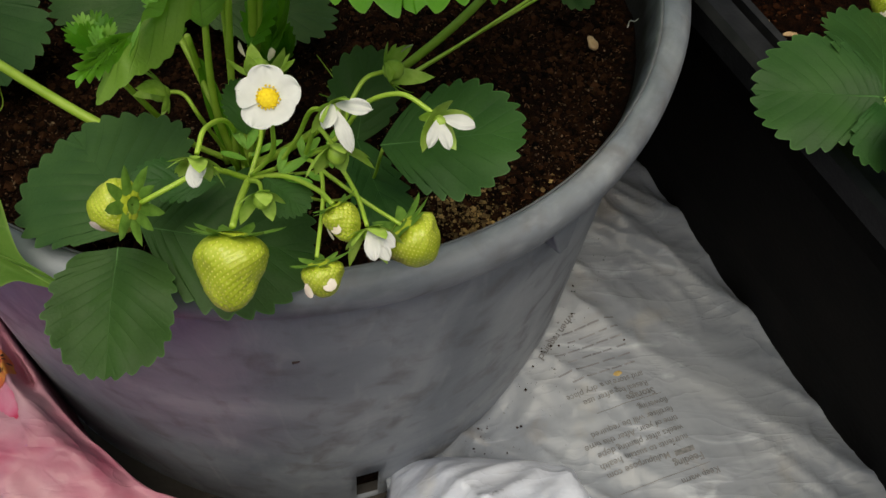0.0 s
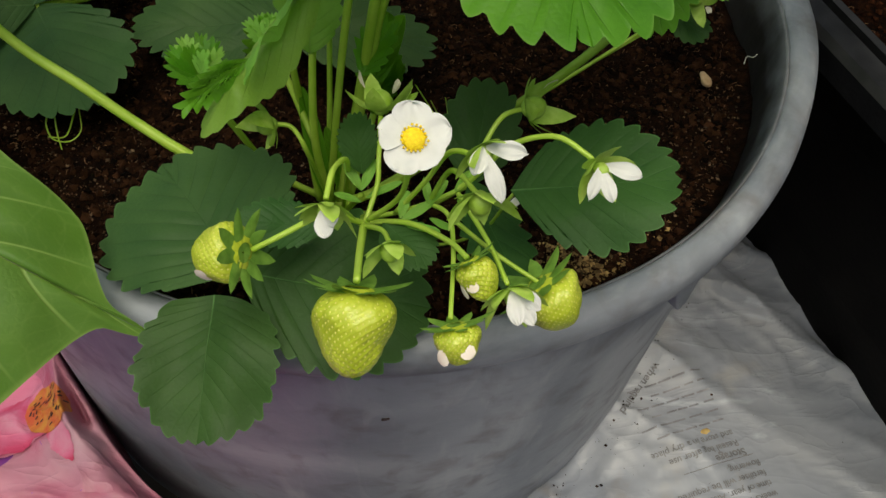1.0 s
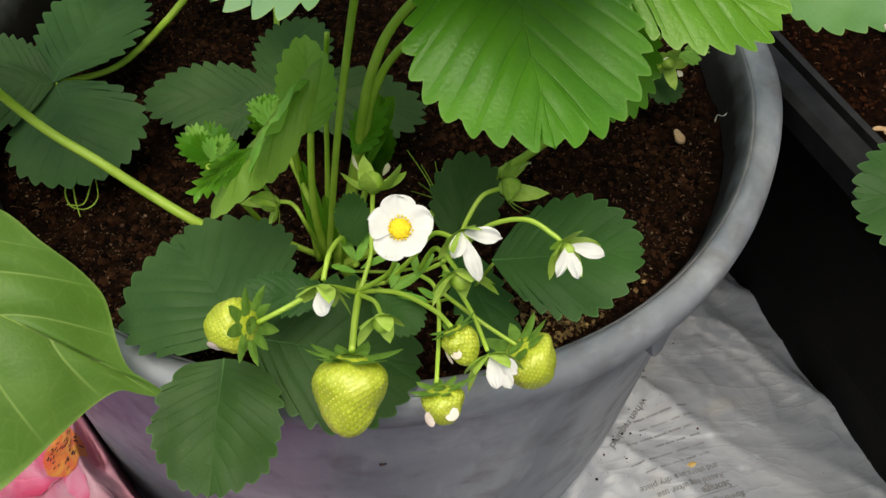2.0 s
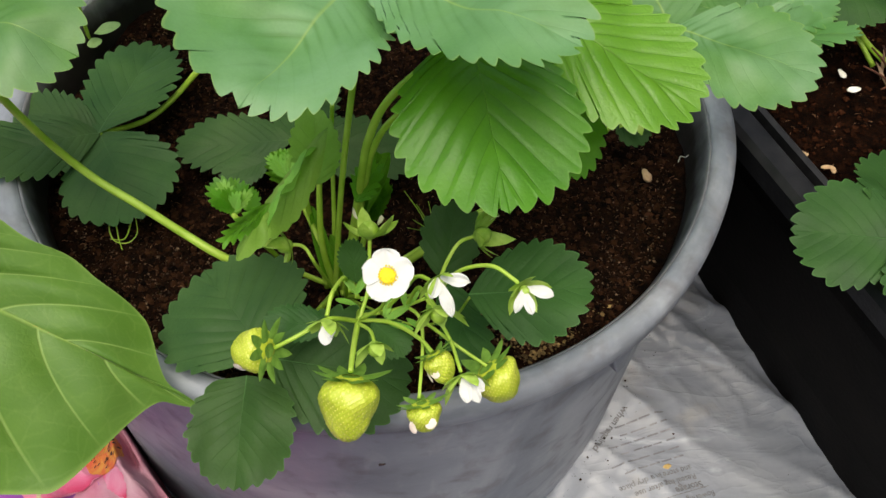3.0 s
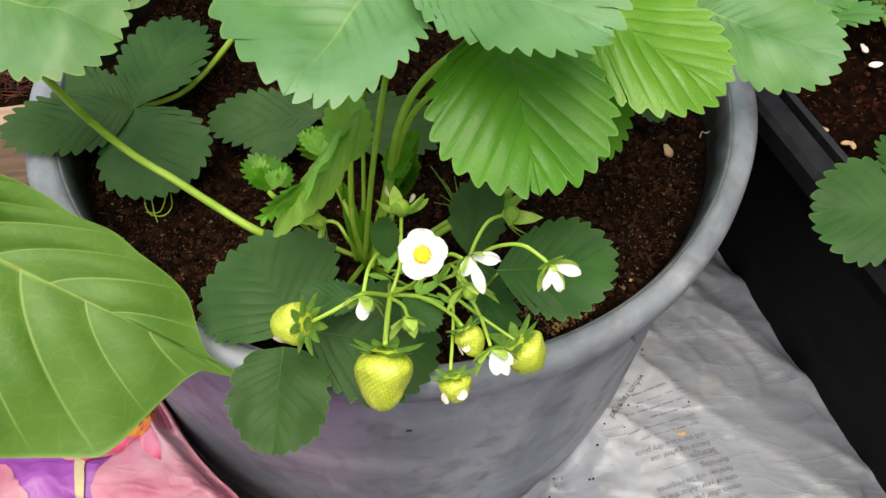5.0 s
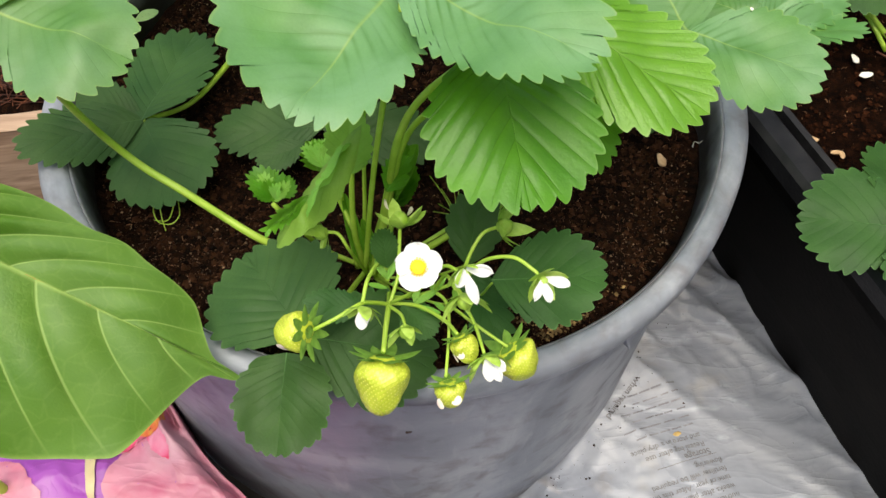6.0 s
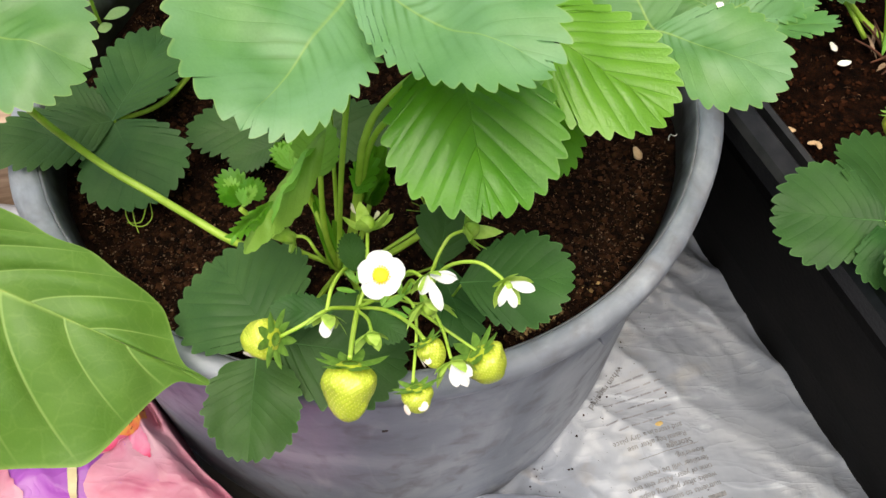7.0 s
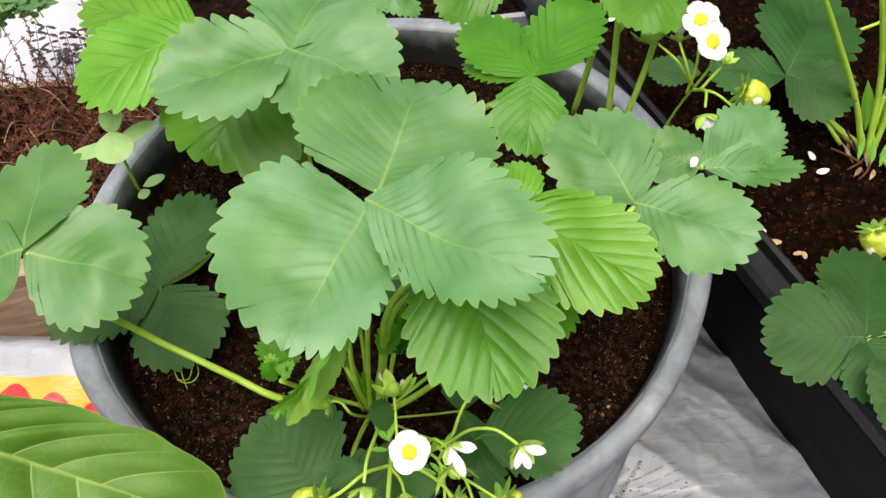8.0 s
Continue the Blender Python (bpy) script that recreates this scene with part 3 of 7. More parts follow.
def berry(plant, top, tip, width, seed=0, sepals=9, tuft=False):
    rnd = random.Random(100 + seed)
    top, tip = Vector(top), Vector(tip)
    length = (tip - top).length
    pose_m = Matrix.Translation(top) @ frame_to(tip - top)
    n, m = 56, 84

    def radius(s):
        if s < 0.30:
            return 0.5 * width * (1 - 0.90 * ((0.30 - s) / 0.30) ** 2.2) ** 0.5
        q = (s - 0.30) / 0.70
        return 0.5 * width * max(0.0, 1 - q ** 2.1) ** 0.62 * (1 - 0.06 * math.sin(math.pi * q))

    def skin(s, a):
        """A point of the lumpy skin and the way out of it."""
        e = 0.02
        r = radius(s) * (1 + 0.05 * math.sin(2 * a + seed) + 0.13 * noise.noise(Vector((1.3 * math.cos(a) + seed, 1.3 * math.sin(a), 2.4 * s))) + 0.05 * noise.noise(Vector((3.4 * math.cos(a) - seed, 3.4 * math.sin(a), 5.5 * s))))
        slope = (radius(min(1, s + e)) - radius(max(0, s - e))) / (2 * e * length)
        return Vector((r * math.cos(a), r * math.sin(a), length * s)), Vector((math.cos(a), math.sin(a), -slope)).normalized()

    # seeds along a spiral, spaced evenly over the skin, each in a pit
    count = int(430 * (width / 0.0249) ** 1.3)
    steps = [radius((i + 0.5) / 200) for i in range(200)]
    total, run, spots, k = sum(steps), 0.0, [], 0
    for i, w in enumerate(steps):
        run += w
        while k < count and (k + 0.5) / count * total <= run:
            spots.append(skin((i + 0.5) / 200, k * 2.399963))
            k += 1
    pits = np.array([p for p, _ in spots])
    gap = (4 * math.pi * (0.42 * width) ** 2 / count) ** 0.5
    rows = []
    for i in range(n + 1):
        row = []
        for a in (2 * math.pi * k / m for k in range(m)):
            p, nor = skin(i / n, a)
            d = float(np.sqrt(((pits - np.array(p)) ** 2).sum(1).min())) / gap
            row.append(p - nor * 0.40 * gap * math.exp(-(d / 0.42) ** 2))
        rows.append(row)
    body = set_pose(part("berry", grid_mesh(rows, True), M_BERRY), plant, pose_m)
    sb = bmesh.new()
    for c, nor in spots:
        c = c - nor * 0.26 * gap
        t1 = nor.cross(Vector((0, 0, 1))).normalized()
        t2 = nor.cross(t1)
        q = 0.22 * gap
        ring = [sb.verts.new(c + q * (0.75 * math.cos(b) * t1 + 1.25 * math.sin(b) * t2)) for b in (0, 1.05, 2.09, 3.14, 4.19, 5.24)]
        apex = sb.verts.new(c + nor * q * 0.8)
        for i in range(6):
            sb.faces.new((ring[i], ring[(i + 1) % 6], apex))
    tagged(part("seed_speckle", sb, M_SEED, body), kind="stuff")
    cal = part("calyx", sepal_ring(sepals, 0.74 * width, 0.34 * width, -0.16, 0.02 * width, rnd), M_SEPAL_OLD, body, "green pointed sepals")
    cal.location = (0, 0, 0.02 * length)
    if tuft:
        tb = bmesh.new()
        out = pose_m.to_3x3().inverted() @ Vector((0.15, -0.75, -0.35))
        face = math.atan2(out.y, out.x)
        for q in range(2):
            rows = petal_rows(0.36 * width, 0.34 * width, 0.15, n=4, m=4)
            side = Matrix.Translation((0, 0, length * (0.30 + 0.10 * q))) @ Matrix.Rotation(rnd.uniform(-0.3, 0.3) + face + 1.1 * q - 0.4, 4, "Z") @ Matrix.Translation((0.455 * width, 0, 0)) @ Matrix.Rotation(-1.45, 4, "Y")
            vs = [[tb.verts.new(side @ p) for p in r] for r in rows]
            for a, b in zip(vs, vs[1:]):
                for j in range(4):
                    tb.faces.new((a[j], a[j + 1], b[j + 1], b[j]))
        part("withered_petals", tb, M_PETAL_OLD, body, "cream withered petals")
    return body


def flower(plant, place, face, r, seed=0, petals=5):
    rnd = random.Random(200 + seed)
    m = Matrix.Translation(Vector(place)) @ frame_to(face) @ Matrix.Rotation(rnd.uniform(0, 6), 4, "Z")
    bm = bmesh.new()
    bmesh.ops.create_uvsphere(bm, u_segments=28, v_segments=14, radius=0.33 * r)
    for v in bm.verts:
        v.co.z = v.co.z * 0.55 + 0.06 * r
        v.co *= 1 + 0.07 * noise.noise(v.co * (9 / r))
    centre = set_pose(part("flower_centre", bm, M_POLLEN), plant, m)
    sb = bmesh.new()
    for k in range(20):
        a, q = 2 * math.pi * k / 20, rnd.uniform(0.32, 0.40) * r
        p = Vector((q * math.cos(a), q * math.sin(a), rnd.uniform(0.10, 0.18) * r))
        bmesh.ops.create_icosphere(sb, subdivisions=1, radius=0.045 * r, matrix=Matrix.Translation(p))
    tagged(part("stamen_ring", sb, M_POLLEN, centre), kind="stuff")
    for k in range(petals):
        rows = petal_rows(0.86 * r * rnd.uniform(0.92, 1.06), rnd.uniform(1.02, 1.14) * r, rnd.uniform(0.06, 0.16), notch=0.05, ruffle=0.22, seed=seed * 5.0 + k)
        pt = part("petal", grid_mesh(rows), M_PETAL, centre)
        pt.matrix_basis = Matrix.Rotation(2 * math.pi * k / petals + rnd.uniform(-0.1, 0.1), 4, "Z") @ Matrix.Translation((0.17 * r, 0, 0.010 * r * ((2 * k) % petals) + 0.01 * r)) @ Matrix.Rotation(rnd.uniform(0.02, 0.09), 4, "X")
    cal = part("calyx", sepal_ring(9, 0.75 * r, 0.3 * r, -0.1, 0.05 * r, rnd), M_SEPAL, centre)
    cal.location = (0, 0, -0.07 * r)
    return centre


def bud(plant, place, face, r, seed=0, petals=0, closed=False, hang=(), remains=0):
    """A bud or a flower past its best. hang: petals still on it, each a direction, a length and a width."""
    rnd = random.Random(300 + seed)
    m = Matrix.Translation(Vector(place)) @ frame_to(face)
    bm = bmesh.new()
    bmesh.ops.create_uvsphere(bm, u_segments=16, v_segments=10, radius=(0.30 if hang else 0.42) * r)
    for v in bm.verts:
        v.co.z = v.co.z * 1.1 + 0.30 * r
        v.co *= 1 + 0.08 * noise.noise(v.co * (6 / r))
    heart = set_pose(part("bud", bm, M_SEPAL), plant, m)
    up = 1.0 if (petals == 0 and not hang) or closed else (0.85 if hang else 0.45)
    part("calyx", sepal_ring(5, 1.20 * r, 1.10 * r, 1.0 * up, 0.14 * r, rnd), M_SEPAL, heart)
    part("bract", sepal_ring(5, 1.15 * r, 0.70 * r, 0.6 * up, 0.16 * r, rnd), M_SEPAL, heart)
    for k in range(petals):
        rows = petal_rows(rnd.uniform(1.1, 1.45) * r, rnd.uniform(0.65, 0.95) * r, 0.55 if closed else rnd.uniform(0.1, 0.5), curl=rnd.uniform(0.0, 0.35), n=6, m=6, ruffle=0.15, seed=seed + k)
        pt = part("petal", grid_mesh(rows), M_PETAL, heart)
        tilt = -1.15 if closed else rnd.uniform(-1.25, -0.75)
        pt.matrix_basis = Matrix.Rotation(2 * math.pi * k / max(petals, 1) + rnd.uniform(-0.5, 0.5), 4, "Z") @ Matrix.Translation((0.22 * r, 0, 0.35 * r)) @ Matrix.Rotation(tilt, 4, "Y")
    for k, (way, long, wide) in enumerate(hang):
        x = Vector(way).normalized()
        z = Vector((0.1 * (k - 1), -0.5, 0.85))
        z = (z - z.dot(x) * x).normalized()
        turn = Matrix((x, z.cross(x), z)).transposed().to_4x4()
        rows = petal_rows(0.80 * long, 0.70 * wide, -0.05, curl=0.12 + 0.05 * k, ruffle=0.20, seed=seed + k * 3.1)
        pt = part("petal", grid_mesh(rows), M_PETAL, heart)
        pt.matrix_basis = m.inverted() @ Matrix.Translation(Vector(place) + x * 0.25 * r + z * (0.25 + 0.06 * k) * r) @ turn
    for k in range(remains):
        rows = petal_rows(0.55 * r, 0.42 * r, 0.4, n=4, m=4, ruffle=0.5, seed=seed + k)
        pt = part("withered_petal", grid_mesh(rows), M_PETAL_OLD, heart, "cream withered petal")
        pt.matrix_basis = Matrix.Rotation(2.6 * k + seed, 4, "Z") @ Matrix.Translation((0.62 * r, 0, 0.75 * r)) @ Matrix.Rotation(-0.8, 4, "Y")
    return heart


# ---- setting ----
FLOOR = -0.050
gb = grid_mesh([[Vector((x, y, FLOOR)) for x in (-60, -2, 0, 2, 60)] for y in (-60, -2, 0, 2, 60)])
ground = tagged(part("ground", gb, M_GROUND), "dark dusty concrete floor under the pots", "ground", kind="structure")


def light_block(name, a, b, height):
    a, b = Vector(a), Vector(b)
    d = (b - a).normalized()
    n = Vector((-d.y, d.x)) * 0.06
    bm = bmesh.new()
    f = [bm.verts.new((q.x, q.y, z)) for z in (FLOOR - 0.01, height) for q in (a - n, b - n, b + n, a + n)]
    for q in ((0, 1, 2, 3), (7, 6, 5, 4), (0, 4, 5, 1), (1, 5, 6, 2), (2, 6, 7, 3), (3, 7, 4, 0)):
        bm.faces.new([f[i] for i in q])
    return tagged(part(name, bm, M_GROUND, smooth=False), "unseen dark wall added to block low light", "wall", kind="structure")


# out of view, added only to hold back low light from front and right
light_block("wall_south", (-1.6, -1.15), (1.06, -1.15), 0.75)
light_block("wall_east", (1.12, -1.22), (1.12, 1.8), 1.25)

# ---- the grey tub ----


def lathe(profile, segs=160, wob=0.0, skip=None):
    rows = []
    for r, z in profile:
        rows.append([Vector(((r + wob * math.sin(3 * a + 9 * z) + wob * 0.6 * math.sin(7 * a - 14 * z)) * math.cos(a), (r + wob * math.sin(3 * a + 9 * z) + wob * 0.6 * math.sin(7 * a - 14 * z)) * math.sin(a), z)) for a in (2 * math.pi * k / segs for k in range(segs))])
    bm = bmesh.new()
    vs = [[bm.verts.new(p) for p in r] for r in rows]
    for i, (a, b) in enumerate(zip(vs, vs[1:])):
        for k in range(segs):
            if skip and skip(i, k):
                continue
            j = (k + 1) % segs
            bm.faces.new((a[k], a[j], b[j], b[k]))
    return bm, vs


def make_tub():
    tub = thing("planter_tub", "round weathered grey plastic tub full of dark soil", "planter")
    # hole near the foot, cut through both skins of the wall
    k0, k1, seg = 186, 189, 240
    zs = [FLOOR, -0.0494, 0.010] + [0.012 + (0.272 - 0.012) * i / 14 for i in range(1, 15)]
    prof = [(0.2220 + 0.0015 * (z / 0.272), z) for z in zs]
    inner = [(r - 0.0028, max(z, FLOOR + 0.004)) for r, z in prof]
    bm, vo = lathe(prof, seg, wob=0.0007, skip=lambda i, k: i == 1 and k0 <= k < k1)
    vi = []
    for r, z in inner:
        vi.append([bm.verts.new(((r + 0.0005 * math.sin(3 * a)) * math.cos(a), (r + 0.0005 * math.sin(3 * a)) * math.sin(a), z)) for a in (2 * math.pi * k / seg for k in range(seg))])
    for i, (a, b) in enumerate(zip(vi, vi[1:])):
        for k in range(seg):
            if not (i == 1 and k0 <= k < k1):
                j = (k + 1) % seg
                bm.faces.new((b[k], b[j], a[j], a[k]))
    for k in range(k0, k1):
        bm.faces.new((vo[1][k + 1], vo[1][k], vi[1][k], vi[1][k + 1]))
        bm.faces.new((vo[2][k], vo[2][k + 1], vi[2][k + 1], vi[2][k]))
    bm.faces.new((vo[1][k0], vo[2][k0], vi[2][k0], vi[1][k0]))
    bm.faces.new((vo[2][k1], vo[1][k1], vi[1][k1], vi[2][k1]))
    for k in range(seg):
        j = (k + 1) % seg
        bm.faces.new((vo[0][k], vo[0][j], vi[0][j], vi[0][k]))
    # the soft wall is pushed out of round on the side of the flowered bag
    for v in bm.verts:
        d = v.co.to_2d().length
        a = math.degrees(math.atan2(v.co.y, v.co.x)) % 360
        k = 0.0125 * math.exp(-((a - 210) / 19) ** 2) * (1 - ease((v.co.z - 0.20) / 0.068))
        v.co.x, v.co.y = v.co.x * (1 + k / d), v.co.y * (1 + k / d)
    part("wall", bm, M_TUB, tub)
    # rolled rim with a flat top band and a small step below it
    rp = [(0.2195, 0.2700), (0.2245, 0.2695), (0.2280, 0.2715), (0.2315, 0.2755), (0.2345, 0.2800), (0.2365, 0.2860), (0.2368, 0.2915), (0.2356, 0.2960), (0.2328, 0.2990), (0.2290, 0.3002), (0.2250, 0.3000), (0.2226, 0.2984), (0.2216, 0.2960), (0.2214, 0.2900), (0.2214, 0.2800), (0.2205, 0.2740)]
    bm, vr = lathe(rp + rp[:1], seg, wob=0.0009)
    # the rim is a little wider where it leans towards the trough and at the opposite side
    for v in bm.verts:
        d = v.co.to_2d().length
        a = (math.degrees(math.atan2(v.co.y, v.co.x)) + 90) % 360 - 90
        k = max(ease((a + 30) / 30) * (1 - ease((a - 70) / 50)), ease((a - 150) / 30) * (1 - ease((a - 200) / 20)))
        k *= 0.0045 * max(0.0, (d - 0.2250) / 0.0118)
        v.co.x, v.co.y = v.co.x * (1 + k / d), v.co.y * (1 + k / d)
    part("rim", bm, M_TUB_RIM, tub)
    # moulded gusset under the rim, on the side of the trough
    bm = bmesh.new()
    around = [(-54.5, 0.2745, 0.2325), (-49.6, 0.2745, 0.2330), (-50.4, 0.2500, 0.2340), (-52.0, 0.2485, 0.2342)]
    out = [bm.verts.new((r * math.cos(math.radians(a)), r * math.sin(math.radians(a)), z)) for a, z, r in around]
    back = [bm.verts.new((0.2225 * math.cos(math.radians(a)), 0.2225 * math.sin(math.radians(a)), z)) for a, z, r in around]
    bm.faces.new(out)
    bm.faces.new(back[::-1])
    for i in range(4):
        j = (i + 1) % 4
        bm.faces.new((out[j], out[i], back[i], back[j]))
    bmesh.ops.recalc_face_normals(bm, faces=bm.faces)
    bmesh.ops.bevel(bm, geom=bm.edges[:], offset=0.0012, segments=2, affect="EDGES", profile=0.5)
    part("gusset", bm, M_TUB, tub)
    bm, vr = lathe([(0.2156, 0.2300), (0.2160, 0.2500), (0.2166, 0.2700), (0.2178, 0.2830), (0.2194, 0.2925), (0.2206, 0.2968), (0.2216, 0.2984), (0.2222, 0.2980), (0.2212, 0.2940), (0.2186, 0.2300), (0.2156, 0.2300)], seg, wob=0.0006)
    part("inner_face", bm, M_TUB_IN, tub, "soil-stained dark grey inner face, shade in its colour")
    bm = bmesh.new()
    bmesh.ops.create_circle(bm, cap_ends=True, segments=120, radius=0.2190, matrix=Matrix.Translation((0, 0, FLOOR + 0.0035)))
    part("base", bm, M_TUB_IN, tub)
    return tub


tub = make_tub()


def soil_height(x, y):
    p = Vector((x * 9, y * 9, 3.1))
    return 0.008 * noise.noise(p) + 0.004 * noise.noise(p * 4) + 0.002 * noise.noise(p * 13)


def make_tub_soil():
    rows = []
    for i in range(70):
        r = 0.2175 * (i / 69) ** 0.8
        rows.append([Vector((r * math.cos(a), r * math.sin(a), 0.2600 + soil_height(r * math.cos(a), r * math.sin(a)))) for a in (2 * math.pi * k / 200 for k in range(200))])
    for z in (0.22, 0.12, 0.03, FLOOR + 0.006):
        rows.append([Vector((0.2125 * math.cos(a), 0.2125 * math.sin(a), z)) for a in (2 * math.pi * k / 200 for k in range(200))])
    bm = grid_mesh(rows, True)
    bmesh.ops.remove_doubles(bm, verts=bm.verts, dist=0.00005)
    return tagged(part("tub_soil", bm, M_SOIL), "dark crumbly potting soil filling the grey tub", "soil", kind="stuff")


make_tub_soil()

# ---- the black trough ----
TD = Vector((0.345, -0.9386, 0))      # along it, towards the viewer
TN = Vector((-0.9386, -0.345, 0))     # out of its near side
TP = Vector((0.2795, -0.0500, 0))     # a point of the inner lip line


def trough_point(along, out, z):
    return TP + TD * along + TN * out + Vector((0, 0, z))


def make_trough():
    tr = thing("planter_trough", "long black plastic trough full of dark soil", "planter", trough_point(0, -0.15, 0))
    # a side is swept along the length: foot, sloping face, step, lip, inner face
    prof = [(-0.072, FLOOR), (-0.034, 0.10), (-0.012, 0.205), (-0.006, 0.232), (0.004, 0.236), (0.006, 0.262), (0.020, 0.266), (0.022, 0.282), (0.018, 0.286), (0.004, 0.286), (0.0, 0.282), (-0.002, 0.2665), (-0.004, 0.2655), (-0.006, 0.283), (-0.010, 0.284), (-0.014, 0.280), (-0.020, 0.22)]
    al = [-0.75 + 0.05 * i for i in range(28)]

    def sweep(mirror):
        rows = []
        for a in al:
            rows.append([trough_point(a, o if not mirror else -0.32 - o, z + 0.0012 * noise.noise(Vector((a * 7, o * 20, z * 9)))) for o, z in prof])
        return rows

    for nm, side in (("near_side", False), ("far_side", True)):
        rows = sweep(side)
        face = under(part(nm, grid_mesh([r[:6] for r in rows]), M_BLACK, smooth=False), tr)
        lip = part("lip", grid_mesh([r[5:] for r in rows]), M_LIP, face, "dusty black rolled lip, sheen in its colour", smooth=False)
    for nm, a in (("front_end", al[-1]), ("back_end", al[0])):
        bm = bmesh.new()
        f = [bm.verts.new(trough_point(a + d, o, z)) for d in (0, 0.008) for o, z in ((-0.073, FLOOR + 0.001), (-0.247, FLOOR + 0.001), (-0.318, 0.280), (-0.002, 0.280))]
        for q in ((0, 1, 2, 3), (7, 6, 5, 4), (0, 4, 5, 1), (1, 5, 6, 2), (2, 6, 7, 3), (3, 7, 4, 0)):
            bm.faces.new([f[i] for i in q])
        under(part(nm, bm, M_BLACK, smooth=False), tr)
    rows = []
    for i in range(151):
        a = -0.745 + 1.34 * i / 150
        rows.append([trough_point(a, -0.012 - 0.296 * k / 44, 0.262 + soil_height(a + 2, k / 44 * 0.3)) for k in range(45)])
    tagged(part("trough_soil", grid_mesh(rows), M_SOIL_SHADED), "dark brown potting soil filling the black trough", "soil", kind="stuff")
    return tr


make_trough()

# ---- plastic bags on the floor ----


def crease(x, y, s, seed):
    return 1 - 2 * abs(noise.noise(Vector((x * s, y * s, seed))))


def bag_height(x, y):
    p = x * 0.94 + y * 0.34
    h = -0.024 + 0.056 * ease((x - 0.09 + 0.25 * (y + 0.2)) / 0.16) + 0.010 * noise.noise(Vector((x * 6, y * 6, 1.7)))
    over, along = 0.66 * x + 0.75 * y, 0.75 * x - 0.66 * y
    ridge = max(0.0, crease(over * 1.5 + 0.2, along * 0.30, 8.0, 4.2)) ** 3
    h += 0.017 * ridge + 0.008 * max(0.0, crease(over * 1.3, along * 0.35, 17.0, 8.8)) ** 3
    h += 0.015 * max(0.0, p - 0.265)
    h += 0.0040 * max(0.0, crease(x * 1.2 + 0.4 * y, y * 0.8, 26.0, 2.4)) ** 4 + 0.0025 * max(0.0, crease(x - y, y, 38.0, 6.4)) ** 4
    h += 0.0007 * noise.noise(Vector((x * 45, y * 45, 0.3)))
    return max(h, FLOOR + 0.004)


def text_patch(p):
    """1 on the printed, flatter part of the bag."""
    d = (p[0] - 0.28) ** 2 / 0.012 + (p[1] + 0.20) ** 2 / 0.02
    return math.exp(-d)


def bag_z(x, y):
    t = 0.88 * text_patch((x, y))
    return bag_height(x, y) * (1 - t) + t * (0.034 + 0.012 * noise.noise(Vector((x * 5, y * 5, 1.7))))


def make_bag():
    rows = []
    for i in range(301):
        y = -0.62 + 0.92 * i / 300
        rows.append([Vector((0.058 + 0.522 * k / 190, y, bag_z(0.058 + 0.522 * k / 190, y))) for k in range(191)])
    bm = grid_mesh(rows)
    gone = [f for f in bm.faces if f.calc_center_median().to_2d().length < 0.2212]
    bmesh.ops.delete(bm, geom=gone, context="FACES")
    for v in bm.verts:
        d = v.co.to_2d().length
        if d < 0.2262 and v.is_boundary:
            v.co.x, v.co.y = v.co.x * 0.2208 / d, v.co.y * 0.2208 / d
    bag = part("compost_bag", bm, M_BAG)
    mod = bag.modifiers.new("film", "SOLIDIFY")
    mod.thickness, mod.offset = 0.0006, -1
    return tagged(bag, "creased grey-white plastic compost bag lying flat, small print on it", "bag")


bag = make_bag()


def on_bag(u, v, start=(0.2862, -0.2250), course=(-0.964, -0.265)):
    """The bag's printed side: u along the lines of text, v up the letters, in metres."""
    o = Vector(start)
    e = Vector(course).normalized()
    n = Vector((-e.y, e.x))
    q = o + e * u + n * v
    return Vector((q.x, q.y, bag_z(q.x, q.y) + 0.0010))


def print_line(words, u, v, size, bold=False, **at_place):
    cu = bpy.data.curves.new("line", "FONT")
    cu.body, cu.size = words, size
    cu.offset = 0.00014 if bold else 0.00005
    tmp = bpy.data.objects.new("line", cu)
    scene.collection.objects.link(tmp)
    me = bpy.data.meshes.new_from_object(tmp.evaluated_get(bpy.context.evaluated_depsgraph_get()))
    bpy.data.objects.remove(tmp)
    bm = bmesh.new()
    bm.from_mesh(me)
    bpy.data.meshes.remove(me)
    bmesh.ops.subdivide_edges(bm, edges=[e for e in bm.edges if e.calc_length() > 0.003], cuts=1)
    for w in bm.verts:
        w.co = on_bag(u + w.co.x, v + w.co.y, **at_place)
    under(part("printed_text", bm, M_INK, smooth=False), bag)


def print_bar(u, v, length, height, ink=None):
    rows = [[on_bag(u + length * i / 24, v + height * j) for i in range(25)] for j in (0, 1)]
    under(part("printed_bar", grid_mesh(rows), ink or M_INK, smooth=False), bag)


LP = 0.0078
print_line("Feeding", 0.0, 0.0, 0.0080, True)
for i, words in enumerate(("Multipurpose com", "nutrients to sustain health", "weeks after planting depe", "time of year. After this time", "fertiliser will be required", "flowering.")):
    if i == 0:
        print_bar(0.004, -LP + 0.0012, 0.016, 0.0038)
    print_line(words, 0.024 if i == 0 else 0.004, -LP * (i + 1), 0.0068)
print_bar(-0.002, 0.0085, 0.075, 0.0005)
print_line("Storage", 0.010, -LP * 7.3, 0.0080, True)
print_bar(0.006, -LP * 6.6, 0.055, 0.0005)
for i, words in enumerate(("Reseal bag after use", "and store in a dry place")):
    print_line(words, 0.012, -LP * (8.2 + i), 0.0068)
